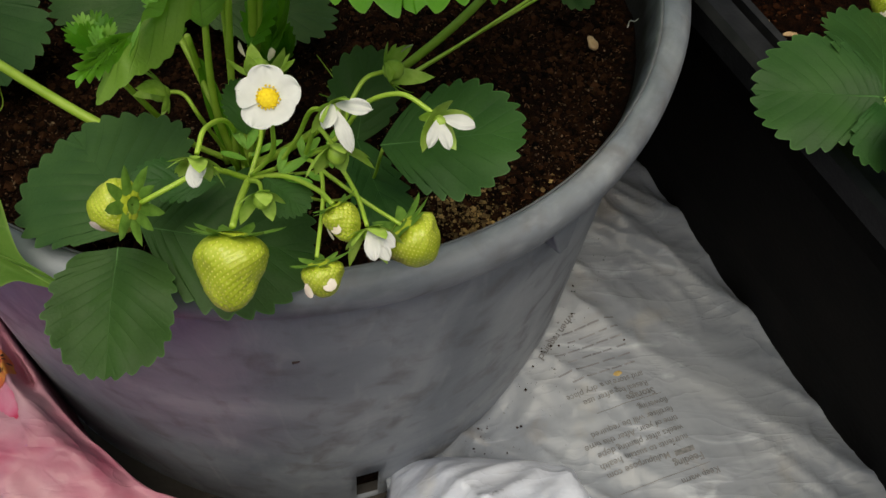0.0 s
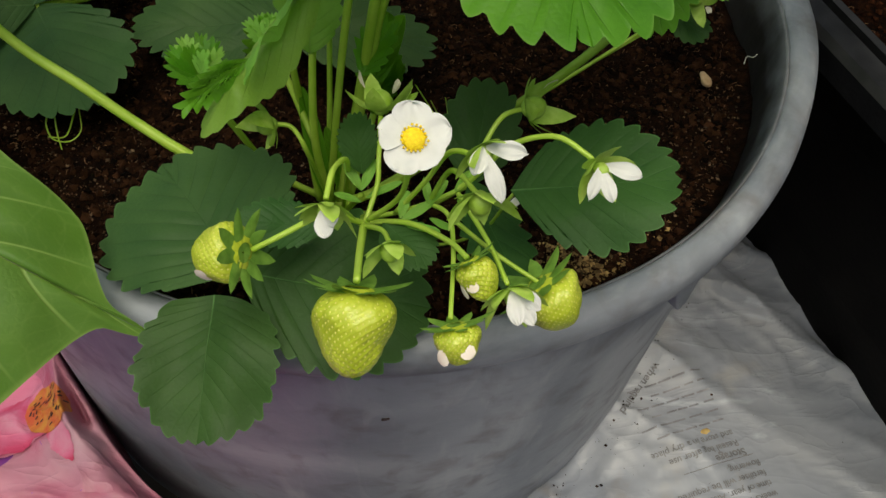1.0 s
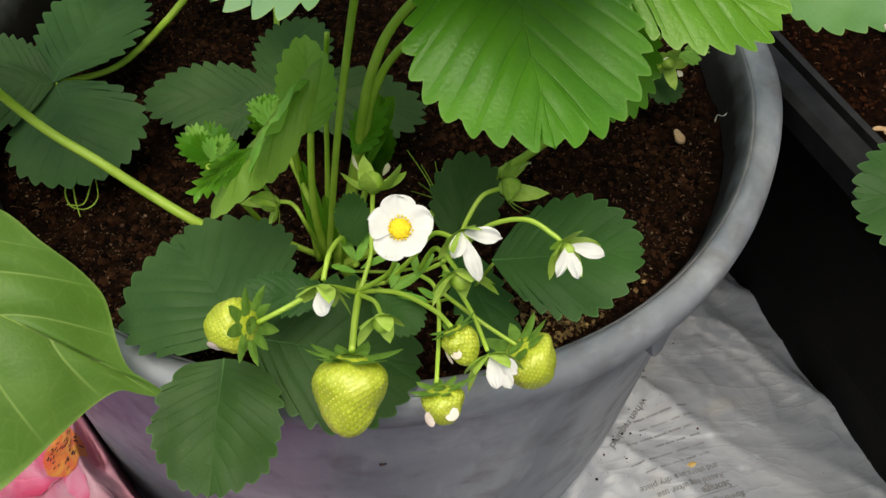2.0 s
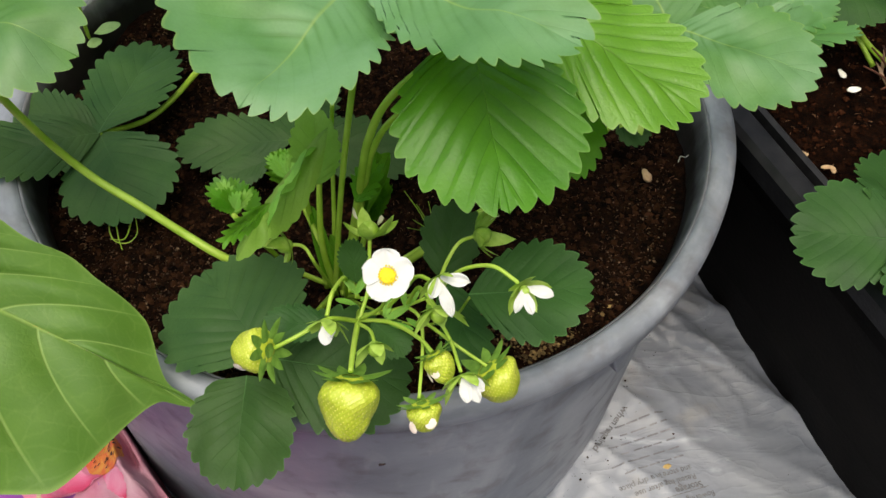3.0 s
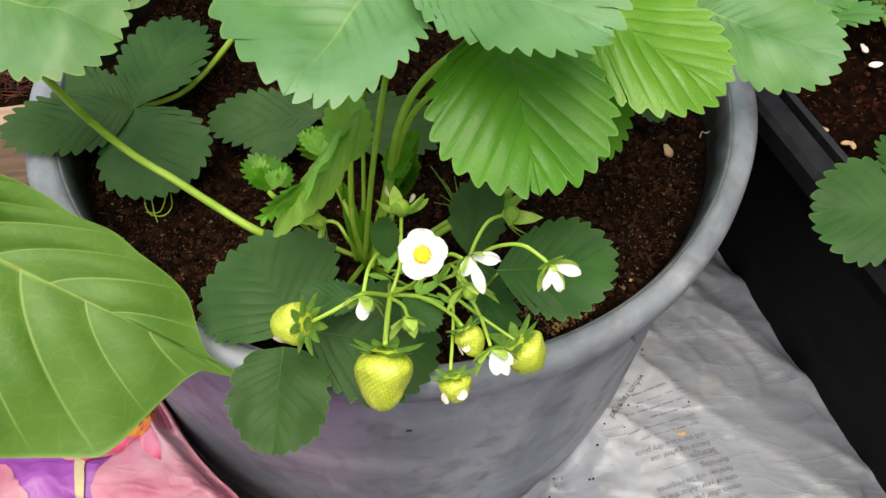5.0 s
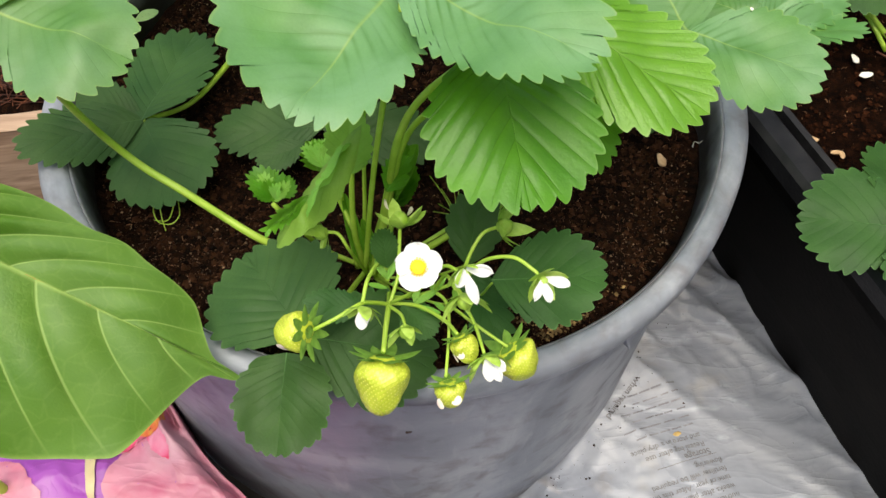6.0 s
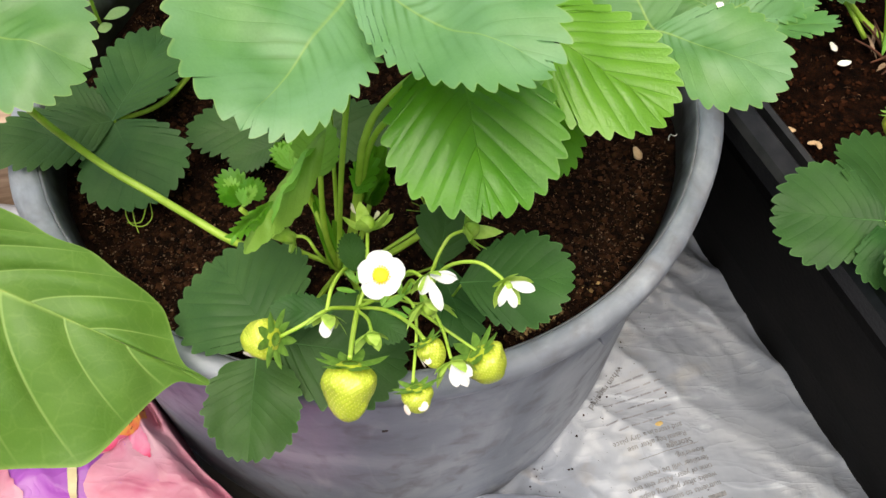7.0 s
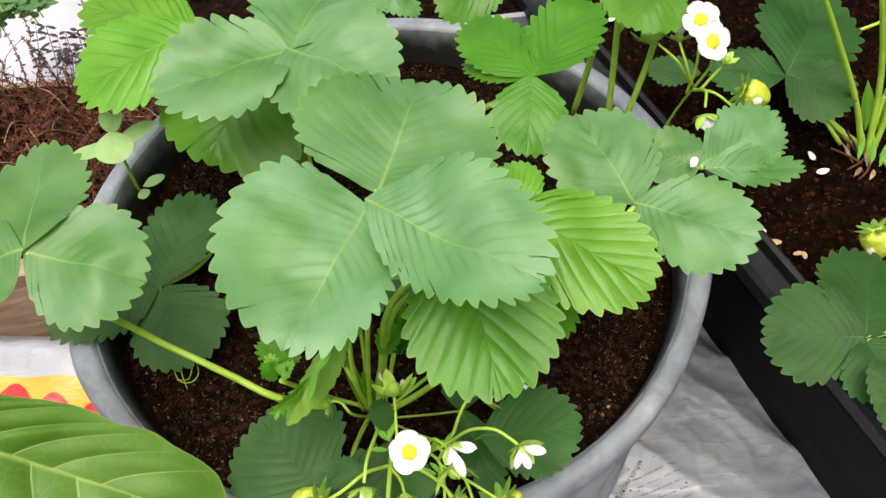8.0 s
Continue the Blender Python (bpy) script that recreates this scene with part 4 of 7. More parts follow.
for i, w in enumerate((0.055, 0.062, 0.05, 0.06, 0.044, 0.058)):
    [print_bar(0.014 + w * k / 5 + 0.001 * (k * i % 3), -LP * (10.4 + i), w / 5 - 0.0022, 0.0013, M_INK_FAINT) for k in range(5)]
print_line("Keep warm", -0.006, 0.0135, 0.0068)
print_line("when required", 0.0, 0.0, 0.0078, True, start=(0.2075, -0.1080), course=(-0.66, -0.75))


def make_crumple():
    """A loose corner of white film in front of the tub."""
    rows = []
    c = Vector((0.138, -0.270, -0.022))
    for i in range(50):
        u = i / 49 * 2 - 1
        row = []
        for k in range(60):
            v = k / 59 * 2 - 1
            x, y = 0.086 * u + 0.01 * v, 0.060 * v - 0.010 * u
            h = 0.078 * max(0.0, 1 - u * u) ** 0.6 * max(0.0, 1 - v * v) ** 0.5
            h += (0.016 * max(0.0, crease(x * 0.8 + 1 + 0.7 * y, y * 0.5, 20.0, 5.0)) ** 2 + 0.010 * max(0.0, crease(x * 0.7 - y, y * 0.7, 30.0, 9.0)) ** 2) * max(0.0, 1 - u * u) * max(0.0, 1 - v * v) ** 0.5
            row.append(c + Vector((x, y, max(h, 0.001))))
        rows.append(row)
    ob = part("crumpled_film", grid_mesh(rows), M_BAG_WHITE)
    mod = ob.modifiers.new("film", "SOLIDIFY")
    mod.thickness, mod.offset = 0.0006, -1
    return tagged(ob, "crumpled piece of white plastic film on the compost bag", "plastic")


make_crumple()


def fold_radius(a):
    """The bag's folded edge touches the tub at one end and leaves a gap at the other."""
    return 0.2325 + 0.0055 * ease((a - 190) / 14) + 0.0090 * max(0.0, min(1.0, (a - 218) / 18)) + 0.010 * ease((a - 236) / 13)


def pink_height(x, y):
    r, a = math.hypot(x, y), math.degrees(math.atan2(y, x)) % 360
    rf = fold_radius(a)
    edge = 0.030 + 0.07 * ease((245 - a) / 60)          # the fold beside the tub climbs to the left
    fold = math.exp(-((r - rf) / 0.010) ** 2)
    out = 0.050 + 0.020 * noise.noise(Vector((x * 8, y * 8, 2.2))) + 0.012 * max(0.0, crease(x + 0.3 * y, y, 10.0, 3.0)) ** 2
    out += 0.004 * max(0.0, crease(x - y, x + y, 26.0, 7.0)) ** 3
    h = out + (edge - out + 0.012) * fold
    # a sharp crease runs beside the fold and bends towards the tub; between them the film is crumpled
    line = 0.2335 + 0.0190 * ease((a - 206) / 17) + 0.0045 * ease((a - 232) / 20)
    off = r - line
    sharp = max(0.0, 1 - off / 0.034) ** 2 if off > 0 else max(0.0, 1 + off / (0.012 + 0.050 * ease((a - 221) / 6)))
    near = ease((a - 202) / 6)
    inner = ease(-off / 0.008) * ease((r - rf) / 0.004)
    h += 0.015 * sharp * near
    h -= 0.020 * inner * near * (1 - ease((a - 219) / 6))
    h += 0.007 * (abs((a / 5.5 + 30 * off) % 1.0 - 0.5) - 0.25) * inner
    h += 0.004 * (abs((a / 17.0 - 9 * off) % 1.0 - 0.5) - 0.25) * math.exp(-(off / 0.03) ** 2)
    drop = ease((rf - 0.0015 - r) / 0.004)
    return h * (1 - drop) + (FLOOR + 0.01) * drop


def make_pink_bag():
    rows = []
    for i in range(121):
        a = radians(199 + 62 * i / 120)
        rows.append([Vector((r * math.cos(a), r * math.sin(a), pink_height(r * math.cos(a), r * math.sin(a)))) for r in (fold_radius(math.degrees(a)) - 0.005 + 0.39 * (k / 140) ** 1.5 for k in range(141))])
    ob = part("flowered_bag", grid_mesh(rows), M_PURPLE)
    mod = ob.modifiers.new("film", "SOLIDIFY")
    mod.thickness, mod.offset = 0.0006, -1
    return tagged(ob, "glossy purple plastic bag printed with large pink poppies", "bag")


pink = make_pink_bag()


def print_patch(name, mat, centre, radius, seed, wob=0.18, lift=0.0012, stretch=1.0, turn=0.0, label=""):
    """A printed shape that lies on the flowered bag."""
    rows = []
    for i in range(15):
        q = i / 14
        row = []
        for k in range(72):
            a = 2 * math.pi * k / 72
            r = radius * q * (1 + wob * noise.noise(Vector((2 * math.cos(a), 2 * math.sin(a), seed))) + 0.3 * wob * noise.noise(Vector((7 * math.cos(a), 7 * math.sin(a), seed))))
            dx, dy = r * math.cos(a) * stretch, r * math.sin(a)
            x, y = centre[0] + dx * math.cos(turn) - dy * math.sin(turn), centre[1] + dx * math.sin(turn) + dy * math.cos(turn)
            row.append(Vector((x, y, pink_height(x, y) + lift)))
        rows.append(row)
    bm = grid_mesh(rows, True)
    bmesh.ops.remove_doubles(bm, verts=bm.verts, dist=0.00004)
    bmesh.ops.delete(bm, geom=[f for f in bm.faces if f.calc_center_median().to_2d().length < fold_radius(math.degrees(math.atan2(f.calc_center_median().y, f.calc_center_median().x)) % 360) - 0.001], context="FACES")
    return under(part(name, bm, mat, None, label), pink)


rows = []
for i in range(121):
    a = radians(199.5 + 61 * i / 120)
    wide = 0.018 + 0.012 * noise.noise(Vector((i * 0.06, 4.0, 0)))
    rows.append([Vector((r * math.cos(a), r * math.sin(a), pink_height(r * math.cos(a), r * math.sin(a)) + 0.0022)) for r in (fold_radius(math.degrees(a)) - 0.0052 + (0.008 + wide) * k / 30 for k in range(31))])
under(part("printed_border", grid_mesh(rows), M_PALE, None, "pale pink creased fold"), pink)
print_patch("printed_petal", M_PALE, (-0.167, -0.220), 0.046, 2.0, stretch=1.5, turn=-0.75)
print_patch("printed_petal", M_PALE, (-0.120, -0.262), 0.045, 3.0, stretch=1.4, turn=-0.4)
print_patch("printed_petal", M_PINK, (-0.236, -0.158), 0.030, 1.0, lift=0.0020, stretch=1.2, turn=0.4)
print_patch("printed_petal", M_PALE, (-0.228, -0.120), 0.034, 9.0)
print_patch("printed_petal", M_PALE, (-0.330, -0.225), 0.042, 4.0, stretch=1.3)
print_patch("printed_blush", M_BLUSH, (-0.226, -0.164), 0.021, 5.0, 0.3, 0.0028, 1.4, 0.5)
print_patch("printed_blush", M_BLUSH, (-0.191, -0.178), 0.007, 5.5, 0.3, 0.0028, 2.2, -1.0)
print_patch("printed_flower_centre", M_ORANGE, (-0.206, -0.156), 0.0140, 6.0, 0.1, 0.0034, 1.3, -0.9)
rr = random.Random(8)
for k in range(38):
    a, q = rr.uniform(0, 6.28), 0.0135 * rr.uniform(0.2, 1) ** 0.5
    print_patch("printed_dot", M_DOT, (-0.206 + q * math.cos(a), -0.156 + q * math.sin(a)), 0.0005, 7.0 + k, 0.1, 0.0040, 2.6, rr.uniform(0.6, 1.6))
for a, b in (((-0.247, -0.180), (-0.226, -0.330)), ((-0.241, -0.182), (-0.238, -0.320))):
    rows = []
    for i in range(40):
        t = i / 39
        x, y = a[0] + (b[0] - a[0]) * t + 0.006 * math.sin(3 * t), a[1] + (b[1] - a[1]) * t
        rows.append([Vector((x + d, y, pink_height(x + d, y) + 0.0022)) for d in (-0.0022, 0, 0.0022)])
    under(part("printed_stem", grid_mesh(rows), M_STEMPRINT), pink)


# ---- beside and behind the tub ----


def board(name, a, b, z0, z1, thick, parent, mat=None):
    """An upright board from a to b with softened, slightly uneven edges."""
    a, b = Vector(a), Vector(b)
    d = (b - a).normalized()
    n = Vector((-d.y, d.x))
    c = 0.0025
    sec = [(c, z0), (thick - c, z0), (thick, z0 + c), (thick, z1 - c), (thick - c, z1), (c, z1), (0, z1 - c), (0, z0 + c)]
    rows = []
    for i in range(21):
        p = a + (b - a) * i / 20
        rows.append([Vector((p.x + n.x * o, p.y + n.y * o, z + 0.0015 * noise.noise(Vector((p.x * 30, p.y * 30, z * 30))))) for o, z in sec])
    bm = grid_mesh(rows, True)
    bm.verts.ensure_lookup_table()
    bm.faces.new([bm.verts[i] for i in range(7, -1, -1)])
    bm.faces.new([bm.verts[len(bm.verts) - 8 + i] for i in range(8)])
    return under(part(name, bm, mat or M_WOOD, smooth=False), parent)


crate = thing("wooden_planter", "rough brown wooden planter box with dead heather in it", "planter", (-0.5, 0.35, FLOOR))
board("front_board", (-0.300, 0.155), (-0.86, 0.070), FLOOR + 0.004, 0.085, -0.018, crate)
board("side_board", (-0.300, 0.160), (-0.246, 0.445), FLOOR + 0.004, 0.060, 0.016, crate)
board("back_board", (-0.265, 0.445), (-0.86, 0.445), FLOOR + 0.004, 0.060, -0.016, crate)
board("side_board", (-0.878, 0.075), (-0.878, 0.445), FLOOR + 0.004, 0.085, 0.016, crate)
rows = []
for i in range(70):
    row = []
    for k in range(80):
        x = -0.245 - 0.625 * k / 79
        lo = 0.172 + (x + 0.30) * 0.15
        lo = max(lo, 0.172 + (x + 0.305) * 5.6) if x > -0.305 else lo
        y = lo + (0.438 - lo) * i / 69
        row.append(Vector((x, y, 0.070 + 1.6 * soil_height(x, y))))
    rows.append(row)
tagged(part("planter_soil", grid_mesh(rows), M_SOIL), "reddish dry soil in the wooden planter", "soil", kind="stuff")

# dead heather: wiry stems with shrivelled leaves
heather = thing("dead_heather", "dead reddish-brown heather with bare wiry stems", "plant", (-0.45, 0.42, 0.068))
rr = random.Random(5)


def wander(p, d, step, n, bend):
    """A wiry stem that keeps changing its mind."""
    pts = [Vector(p)]
    for _ in range(n):
        d = (d + bend * Vector((rr.uniform(-1, 1), rr.uniform(-1, 1), rr.uniform(-0.8, 0.9)))).normalized()
        pts.append(pts[-1] + d * step)
        pts[-1].z = max(pts[-1].z, 0.074)
    return pts


lb = bmesh.new()


def dry_leaf(p, d, size):
    side = d.cross(Vector((rr.uniform(-1, 1), rr.uniform(-1, 1), 0.8))).normalized()
    lift = d.cross(side) * size * rr.uniform(-0.4, 0.4)
    q = [lb.verts.new(w) for w in (p, p + d * size * 0.5 + side * size * 0.24 + lift, p + d * size, p + d * size * 0.5 - side * size * 0.24 + lift)]
    lb.faces.new(q)


for k in range(220):
    p = Vector((rr.uniform(-0.70, -0.27), rr.uniform(0.20, 0.43), 0.066))
    way = Vector((rr.uniform(-0.7, 0.7), rr.uniform(-0.7, 0.5), rr.uniform(0.3, 1.2))).normalized()
    line = spline(wander(p, way, rr.uniform(0.010, 0.024), 6, 0.55), 3)
    under(part("stem", grid_mesh(tube_rows(line, 0.0010, 0.0005, 5), True), M_TWIG), heather)
    for q in line[6:]:
        for _ in range(6):
            dry_leaf(q, Vector((rr.uniform(-1, 1), rr.uniform(-1, 1), rr.uniform(-0.6, 0.8))).normalized(), rr.uniform(0.003, 0.006))
for k in range(6500):
    p = Vector((rr.uniform(-0.70, -0.26), rr.uniform(0.19, 0.43), 0.070 + abs(rr.gauss(0, 0.022))))
    dry_leaf(p, Vector((rr.uniform(-1, 1), rr.uniform(-1, 1), rr.uniform(-0.4, 0.6))).normalized(), rr.uniform(0.002, 0.006))
tb = bmesh.new()
for k in range(1500):
    p = Vector((rr.uniform(-0.70, -0.26), rr.uniform(0.19, 0.43), 0.072))
    way = Vector((rr.uniform(-1, 1), rr.uniform(-1, 0.7), rr.uniform(0.0, 0.9))).normalized()
    vs = [[tb.verts.new(q) for q in row] for row in tube_rows(spline(wander(p, way, rr.uniform(0.008, 0.018), 5, 0.5), 3), 0.0007, 0.0004, 4)]
    for a, b in zip(vs, vs[1:]):
        for j in range(4):
            tb.faces.new((a[j], a[(j + 1) % 4], b[(j + 1) % 4], b[j]))
under(tagged(part("twig_tangle", tb, M_TWIG), kind="stuff"), heather)
under(tagged(part("leaf_litter", lb, M_DRYLEAF), kind="stuff"), heather)


# printed bag on the floor between the tub and the wooden box
def sack_point(u, v, lift=0.0):
    x, y = -0.400 + 0.150 * u, 0.030 + 0.100 * v - 0.02 * u
    swell = max(0.0, 1 - u ** 4) ** 0.5 * max(0.0, 1 - v ** 4) ** 0.5
    roll = 0.022 * math.exp(-((v - 0.62) / 0.22) ** 2)
    return Vector((x, y, FLOOR + 0.006 + swell * (0.045 + roll + 0.008 * noise.noise(Vector((u * 3, v * 3, 4)))) + lift))


rows = [[sack_point(i / 49 * 2 - 1, k / 49 * 2 - 1) for k in range(50)] for i in range(50)]
sack = tagged(part("feed_sack", grid_mesh(rows), M_SACK), "white plastic sack with yellow and red print", "bag")


def sack_patch(name, mat, u0, u1, v0, v1, lift, bend=0.0):
    rows = [[sack_point(u0 + (u1 - u0) * i / 20, v0 + (v1 - v0) * (0.5 + (k / 20 - 0.5) * (1 if not bend else 0.15 + 0.85 * math.sin(math.pi * i / 20))) + bend * math.sin(math.pi * i / 20), lift) for k in range(21)] for i in range(21)]
    under(part(name, grid_mesh(rows), mat), sack)


sack_patch("yellow_print", M_YELLOW, -0.8, 0.94, -0.9, 0.30, 0.0015)
for k in range(4):
    sack_patch("red_print", M_RED, -0.30 + 0.30 * k, -0.04 + 0.30 * k, -0.05 - 0.10 * k, 0.12 - 0.10 * k, 0.003, 0.10)

# white sheet and a box of soil at the back
rows = [[Vector((-1.3 + 1.25 * i / 40, 0.475 + 1.1 * k / 30, FLOOR + 0.03 + 0.02 * noise.noise(Vector((i * 0.3, k * 0.3, 1))) + 0.25 * (k / 30) ** 2)) for k in range(31)] for i in range(41)]
sheet = part("white_sheet", grid_mesh(rows), M_WHITE)
sheet.modifiers.new("film", "SOLIDIFY").thickness = 0.001
tagged(sheet, "crumpled white plastic sheet spread on the floor", "sheet")
box = thing("soil_box", "grey plastic box of reddish soil", "planter", (0.04, 0.45, 0))
for nm, a, b in (("front_side", (-0.20, 0.262), (0.22, 0.262)), ("back_side", (-0.20, 0.62), (0.22, 0.62)), ("left_side", (-0.20, 0.270), (-0.20, 0.62)), ("right_side", (0.226, 0.270), (0.226, 0.62))):
    board(nm, a, b, FLOOR, 0.268, 0.006, box, M_TUB)
rows = [[Vector((-0.2025 + 0.418 * k / 40, 0.2695 + 0.348 * i / 40, 0.255 + 1.3 * soil_height(k / 40 + 3, i / 40))) for k in range(41)] for i in range(41)]
tagged(part("box_soil", grid_mesh(rows), M_SOIL), "reddish-brown soil in the grey box", "soil", kind="stuff")

# ---- strawberry plants ----
plant = thing("strawberry_plant", "strawberry plant with white flowers and unripe green berries", "strawberry plant", (-0.019, -0.139, 0.262), "strawberry plants")
back_plant = thing("strawberry_plant", "strawberry plant with broad toothed leaves, no flowers", "strawberry plant", (-0.05, 0.06, 0.262), "strawberry plants")
side_plant = thing("strawberry_plant", "strawberry plant flowering at the edge of the tub", "strawberry plant", (0.17, 0.09, 0.262), "strawberry plants")
trough_plant = thing("strawberry_plant", "strawberry plant growing in the black trough", "strawberry plant", (0.404, 0.064, 0.262), "strawberry plants")


def broad_leaf(base, tip, width):
    pl = thing("broad_leaved_plant", "broad smooth lime-green leaf with raised pale veins", "plant", (base[0], base[1], 0.0))
    b = Vector(base)
    st = stalk(pl, "leaf_stalk", [(b.x - 0.05, b.y - 0.03, 0.002), (b.x - 0.055, b.y - 0.02, 0.2), tuple(b + Vector((-0.03, 0, -0.02))), base], 0.004, 0.0028)
    bm = blade(base, tip, width, teeth=10, fold=0.05, droop=-0.05, depth=0.0, entire=0.05, widest=0.95, pleat=2.2, across=18, wave=0.09, seed=77, wide=(1.42, 0.60), lean=1.0, bow=0.60, full=0.50, stagger=0.5, drip=0.86, uneven=0.10)
    under(part("leaf_blade", bm, M_BROAD), st)


# the front crown: leaves
leaf_c = stalk(plant, "leaf_stalk", [(-0.0220, -0.1383, 0.2680), (-0.0138, -0.1360, 0.3600), (-0.0047, -0.1387, 0.4350), (0.0027, -0.1389, 0.4780)], 0.0016, 0.0015)
stalk(leaf_c, "leaf_stalk", [(0.0027, -0.1389, 0.4780), (0.0036, -0.1280, 0.4850), (0.0054, -0.1185, 0.4865)], 0.0014, 0.0012)
leaflet(leaf_c, (0.0007, -0.1233, 0.4820), (-0.0412, -0.1968, 0.4770), 0.0763, M_LEAF, seed=1, teeth=14, fold=.20, droop=.03, wide=(1.48, .85), lobe=(0.80, 0.1), arch=.12, entire=.10, taper=.095)
leaflet(leaf_c, (0.0005, -0.1257, 0.4860), (0.0778, -0.1861, 0.4980), 0.0666, M_LEAF, seed=2, teeth=13, fold=.17, droop=.03, roll=-3, wide=(.88, 1.25), lobe=(.15, .5), arch=.10, taper=.11)
leaflet(leaf_c, (0.0056, -0.1169, 0.4815), (0.0338, -0.0440, 0.4900), 0.0987, M_LEAF, seed=3, fold=.16, teeth=14, droop=.06, wide=(1.05, 1.15), lobe=(.30, .26), full=.44, taper=.095)
leaf_cl = stalk(plant, "leaf_stalk", [(-0.0170, -0.1383, 0.2680), (-0.0054, -0.1322, 0.3500), (0.0009, -0.1399, 0.4000), (0.0131, -0.1402, 0.4300), (0.0445, -0.1308, 0.4550)], 0.0023, 0.0017)
leaflet(leaf_cl, (0.0443, -0.1297, 0.4570), (0.0566, -0.2126, 0.4397), 0.0817, M_YOUNG, seed=4, fold=.03, droop=.10, pleat=1.7, lean=1.2, teeth=10, depth=.044)
leaflet(leaf_cl, (0.0701, -0.1133, 0.4560), (0.1405, -0.1633, 0.4460), 0.0640, M_BRIGHT, seed=5, fold=.10, droop=.08, pleat=1.6, teeth=10, lean=1.5, depth=.040)
leaflet(leaf_cl, (0.0840, -0.1133, 0.4520), (0.0706, -0.0871, 0.4600), 0.0334, M_BRIGHT, seed=6)
leaf_d = stalk(plant, "leaf_stalk", [(-0.0183, -0.1395, 0.2700), (0.0031, -0.1365, 0.2800), (0.0308, -0.1306, 0.3000), (0.0916, -0.1232, 0.3600), (0.1447, -0.1033, 0.4340)], 0.0024, 0.0018)
leaflet(leaf_d, (0.1451, -0.1044, 0.4354), (0.1222, -0.0378, 0.4460), 0.0678, M_LEAF, seed=7, fold=.12, droop=.08)
leaflet(leaf_d, (0.1436, -0.1027, 0.4355), (0.2046, -0.1346, 0.4380), 0.0594, M_LEAF, seed=8, fold=.09, droop=.06)
leaflet(leaf_d, (0.1436, -0.1036, 0.4359), (0.2051, -0.0872, 0.4200), 0.0234, M_LEAF, seed=9, fold=.1, droop=.12)
leaf_extra = stalk(plant, "leaf_stalk", [(-0.0155, -0.1383, 0.2680), (-0.0031, -0.1317, 0.3520), (0.0032, -0.1351, 0.3900), (0.0150, -0.1331, 0.4100), (0.0457, -0.1337, 0.4400)], 0.0019, 0.0015)
leaflet(leaf_extra, (0.0893, -0.1192, 0.4300), (0.0946, -0.1643, 0.4000), 0.0343, M_YOUNG, seed=10, roll=35)
leaf_a = stalk(plant, "leaf_stalk", [(-0.0553, -0.1265, 0.2640), (-0.0644, -0.1304, 0.2780), (-0.0852, -0.1292, 0.2940), (-0.1075, -0.1180, 0.3020), (-0.1296, -0.1093, 0.3160), (-0.1505, -0.1002, 0.3260), (-0.1663, -0.0972, 0.3480), (-0.1714, -0.1073, 0.3850), (-0.1737, -0.1177, 0.4250), (-0.1836, -0.1092, 0.4500)], 0.0026, 0.002)
leaflet(leaf_a, (-0.1847, -0.1089, 0.4517), (-0.1217, -0.1279, 0.4420), 0.0696, M_LEAF, seed=11, fold=.08, droop=.06)
leaflet(leaf_a, (-0.1836, -0.1104, 0.4515), (-0.1867, -0.0342, 0.4550), 0.0590, M_LEAF, seed=12, fold=.10, droop=.08)
leaflet(leaf_a, (-0.1824, -0.1091, 0.4518), (-0.2453, -0.1147, 0.4400), 0.0688, M_LEAF, seed=13)
leaf_m = stalk(plant, "leaf_stalk", [(-0.0220, -0.1375, 0.2680), (-0.0295, -0.1726, 0.3000), (-0.0335, -0.1990, 0.3180), (-0.0494, -0.2106, 0.3200)], 0.0018, 0.0014)
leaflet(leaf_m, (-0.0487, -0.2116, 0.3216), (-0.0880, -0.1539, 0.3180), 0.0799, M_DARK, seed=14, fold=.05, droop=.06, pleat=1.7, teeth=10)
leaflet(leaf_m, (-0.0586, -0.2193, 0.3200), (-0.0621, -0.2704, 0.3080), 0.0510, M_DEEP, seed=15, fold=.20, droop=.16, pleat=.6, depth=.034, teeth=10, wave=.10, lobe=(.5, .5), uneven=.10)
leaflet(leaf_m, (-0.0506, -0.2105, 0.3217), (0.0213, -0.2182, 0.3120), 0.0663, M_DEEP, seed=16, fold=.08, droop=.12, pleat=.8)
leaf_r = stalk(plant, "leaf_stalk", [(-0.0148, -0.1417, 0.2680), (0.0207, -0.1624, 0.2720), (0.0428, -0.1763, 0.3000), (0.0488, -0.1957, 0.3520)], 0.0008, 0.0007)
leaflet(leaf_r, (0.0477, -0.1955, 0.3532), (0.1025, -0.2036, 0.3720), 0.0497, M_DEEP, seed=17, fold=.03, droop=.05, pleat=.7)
leaf_bud = stalk(plant, "leaf_stalk", [(-0.0181, -0.1356, 0.2680), (-0.0133, -0.1218, 0.2900), (-0.0055, -0.1156, 0.3200)], 0.0026, 0.0018)
leaflet(leaf_bud, (-0.0044, -0.1101, 0.3050), (0.0095, -0.1119, 0.3600), 0.0147, M_BRIGHT, seed=81, fold=.7, depth=0, wave=.08)
leaflet(leaf_bud, (0.0004, -0.1113, 0.3300), (0.0046, -0.1140, 0.3650), 0.0106, M_YOUNG, seed=82, fold=.8, teeth=5, depth=.12)
leaflet(leaf_bud, (-0.0232, -0.1369, 0.2700), (-0.0316, -0.1234, 0.3300), 0.0086, M_BRIGHT, seed=83, fold=.6, depth=0)
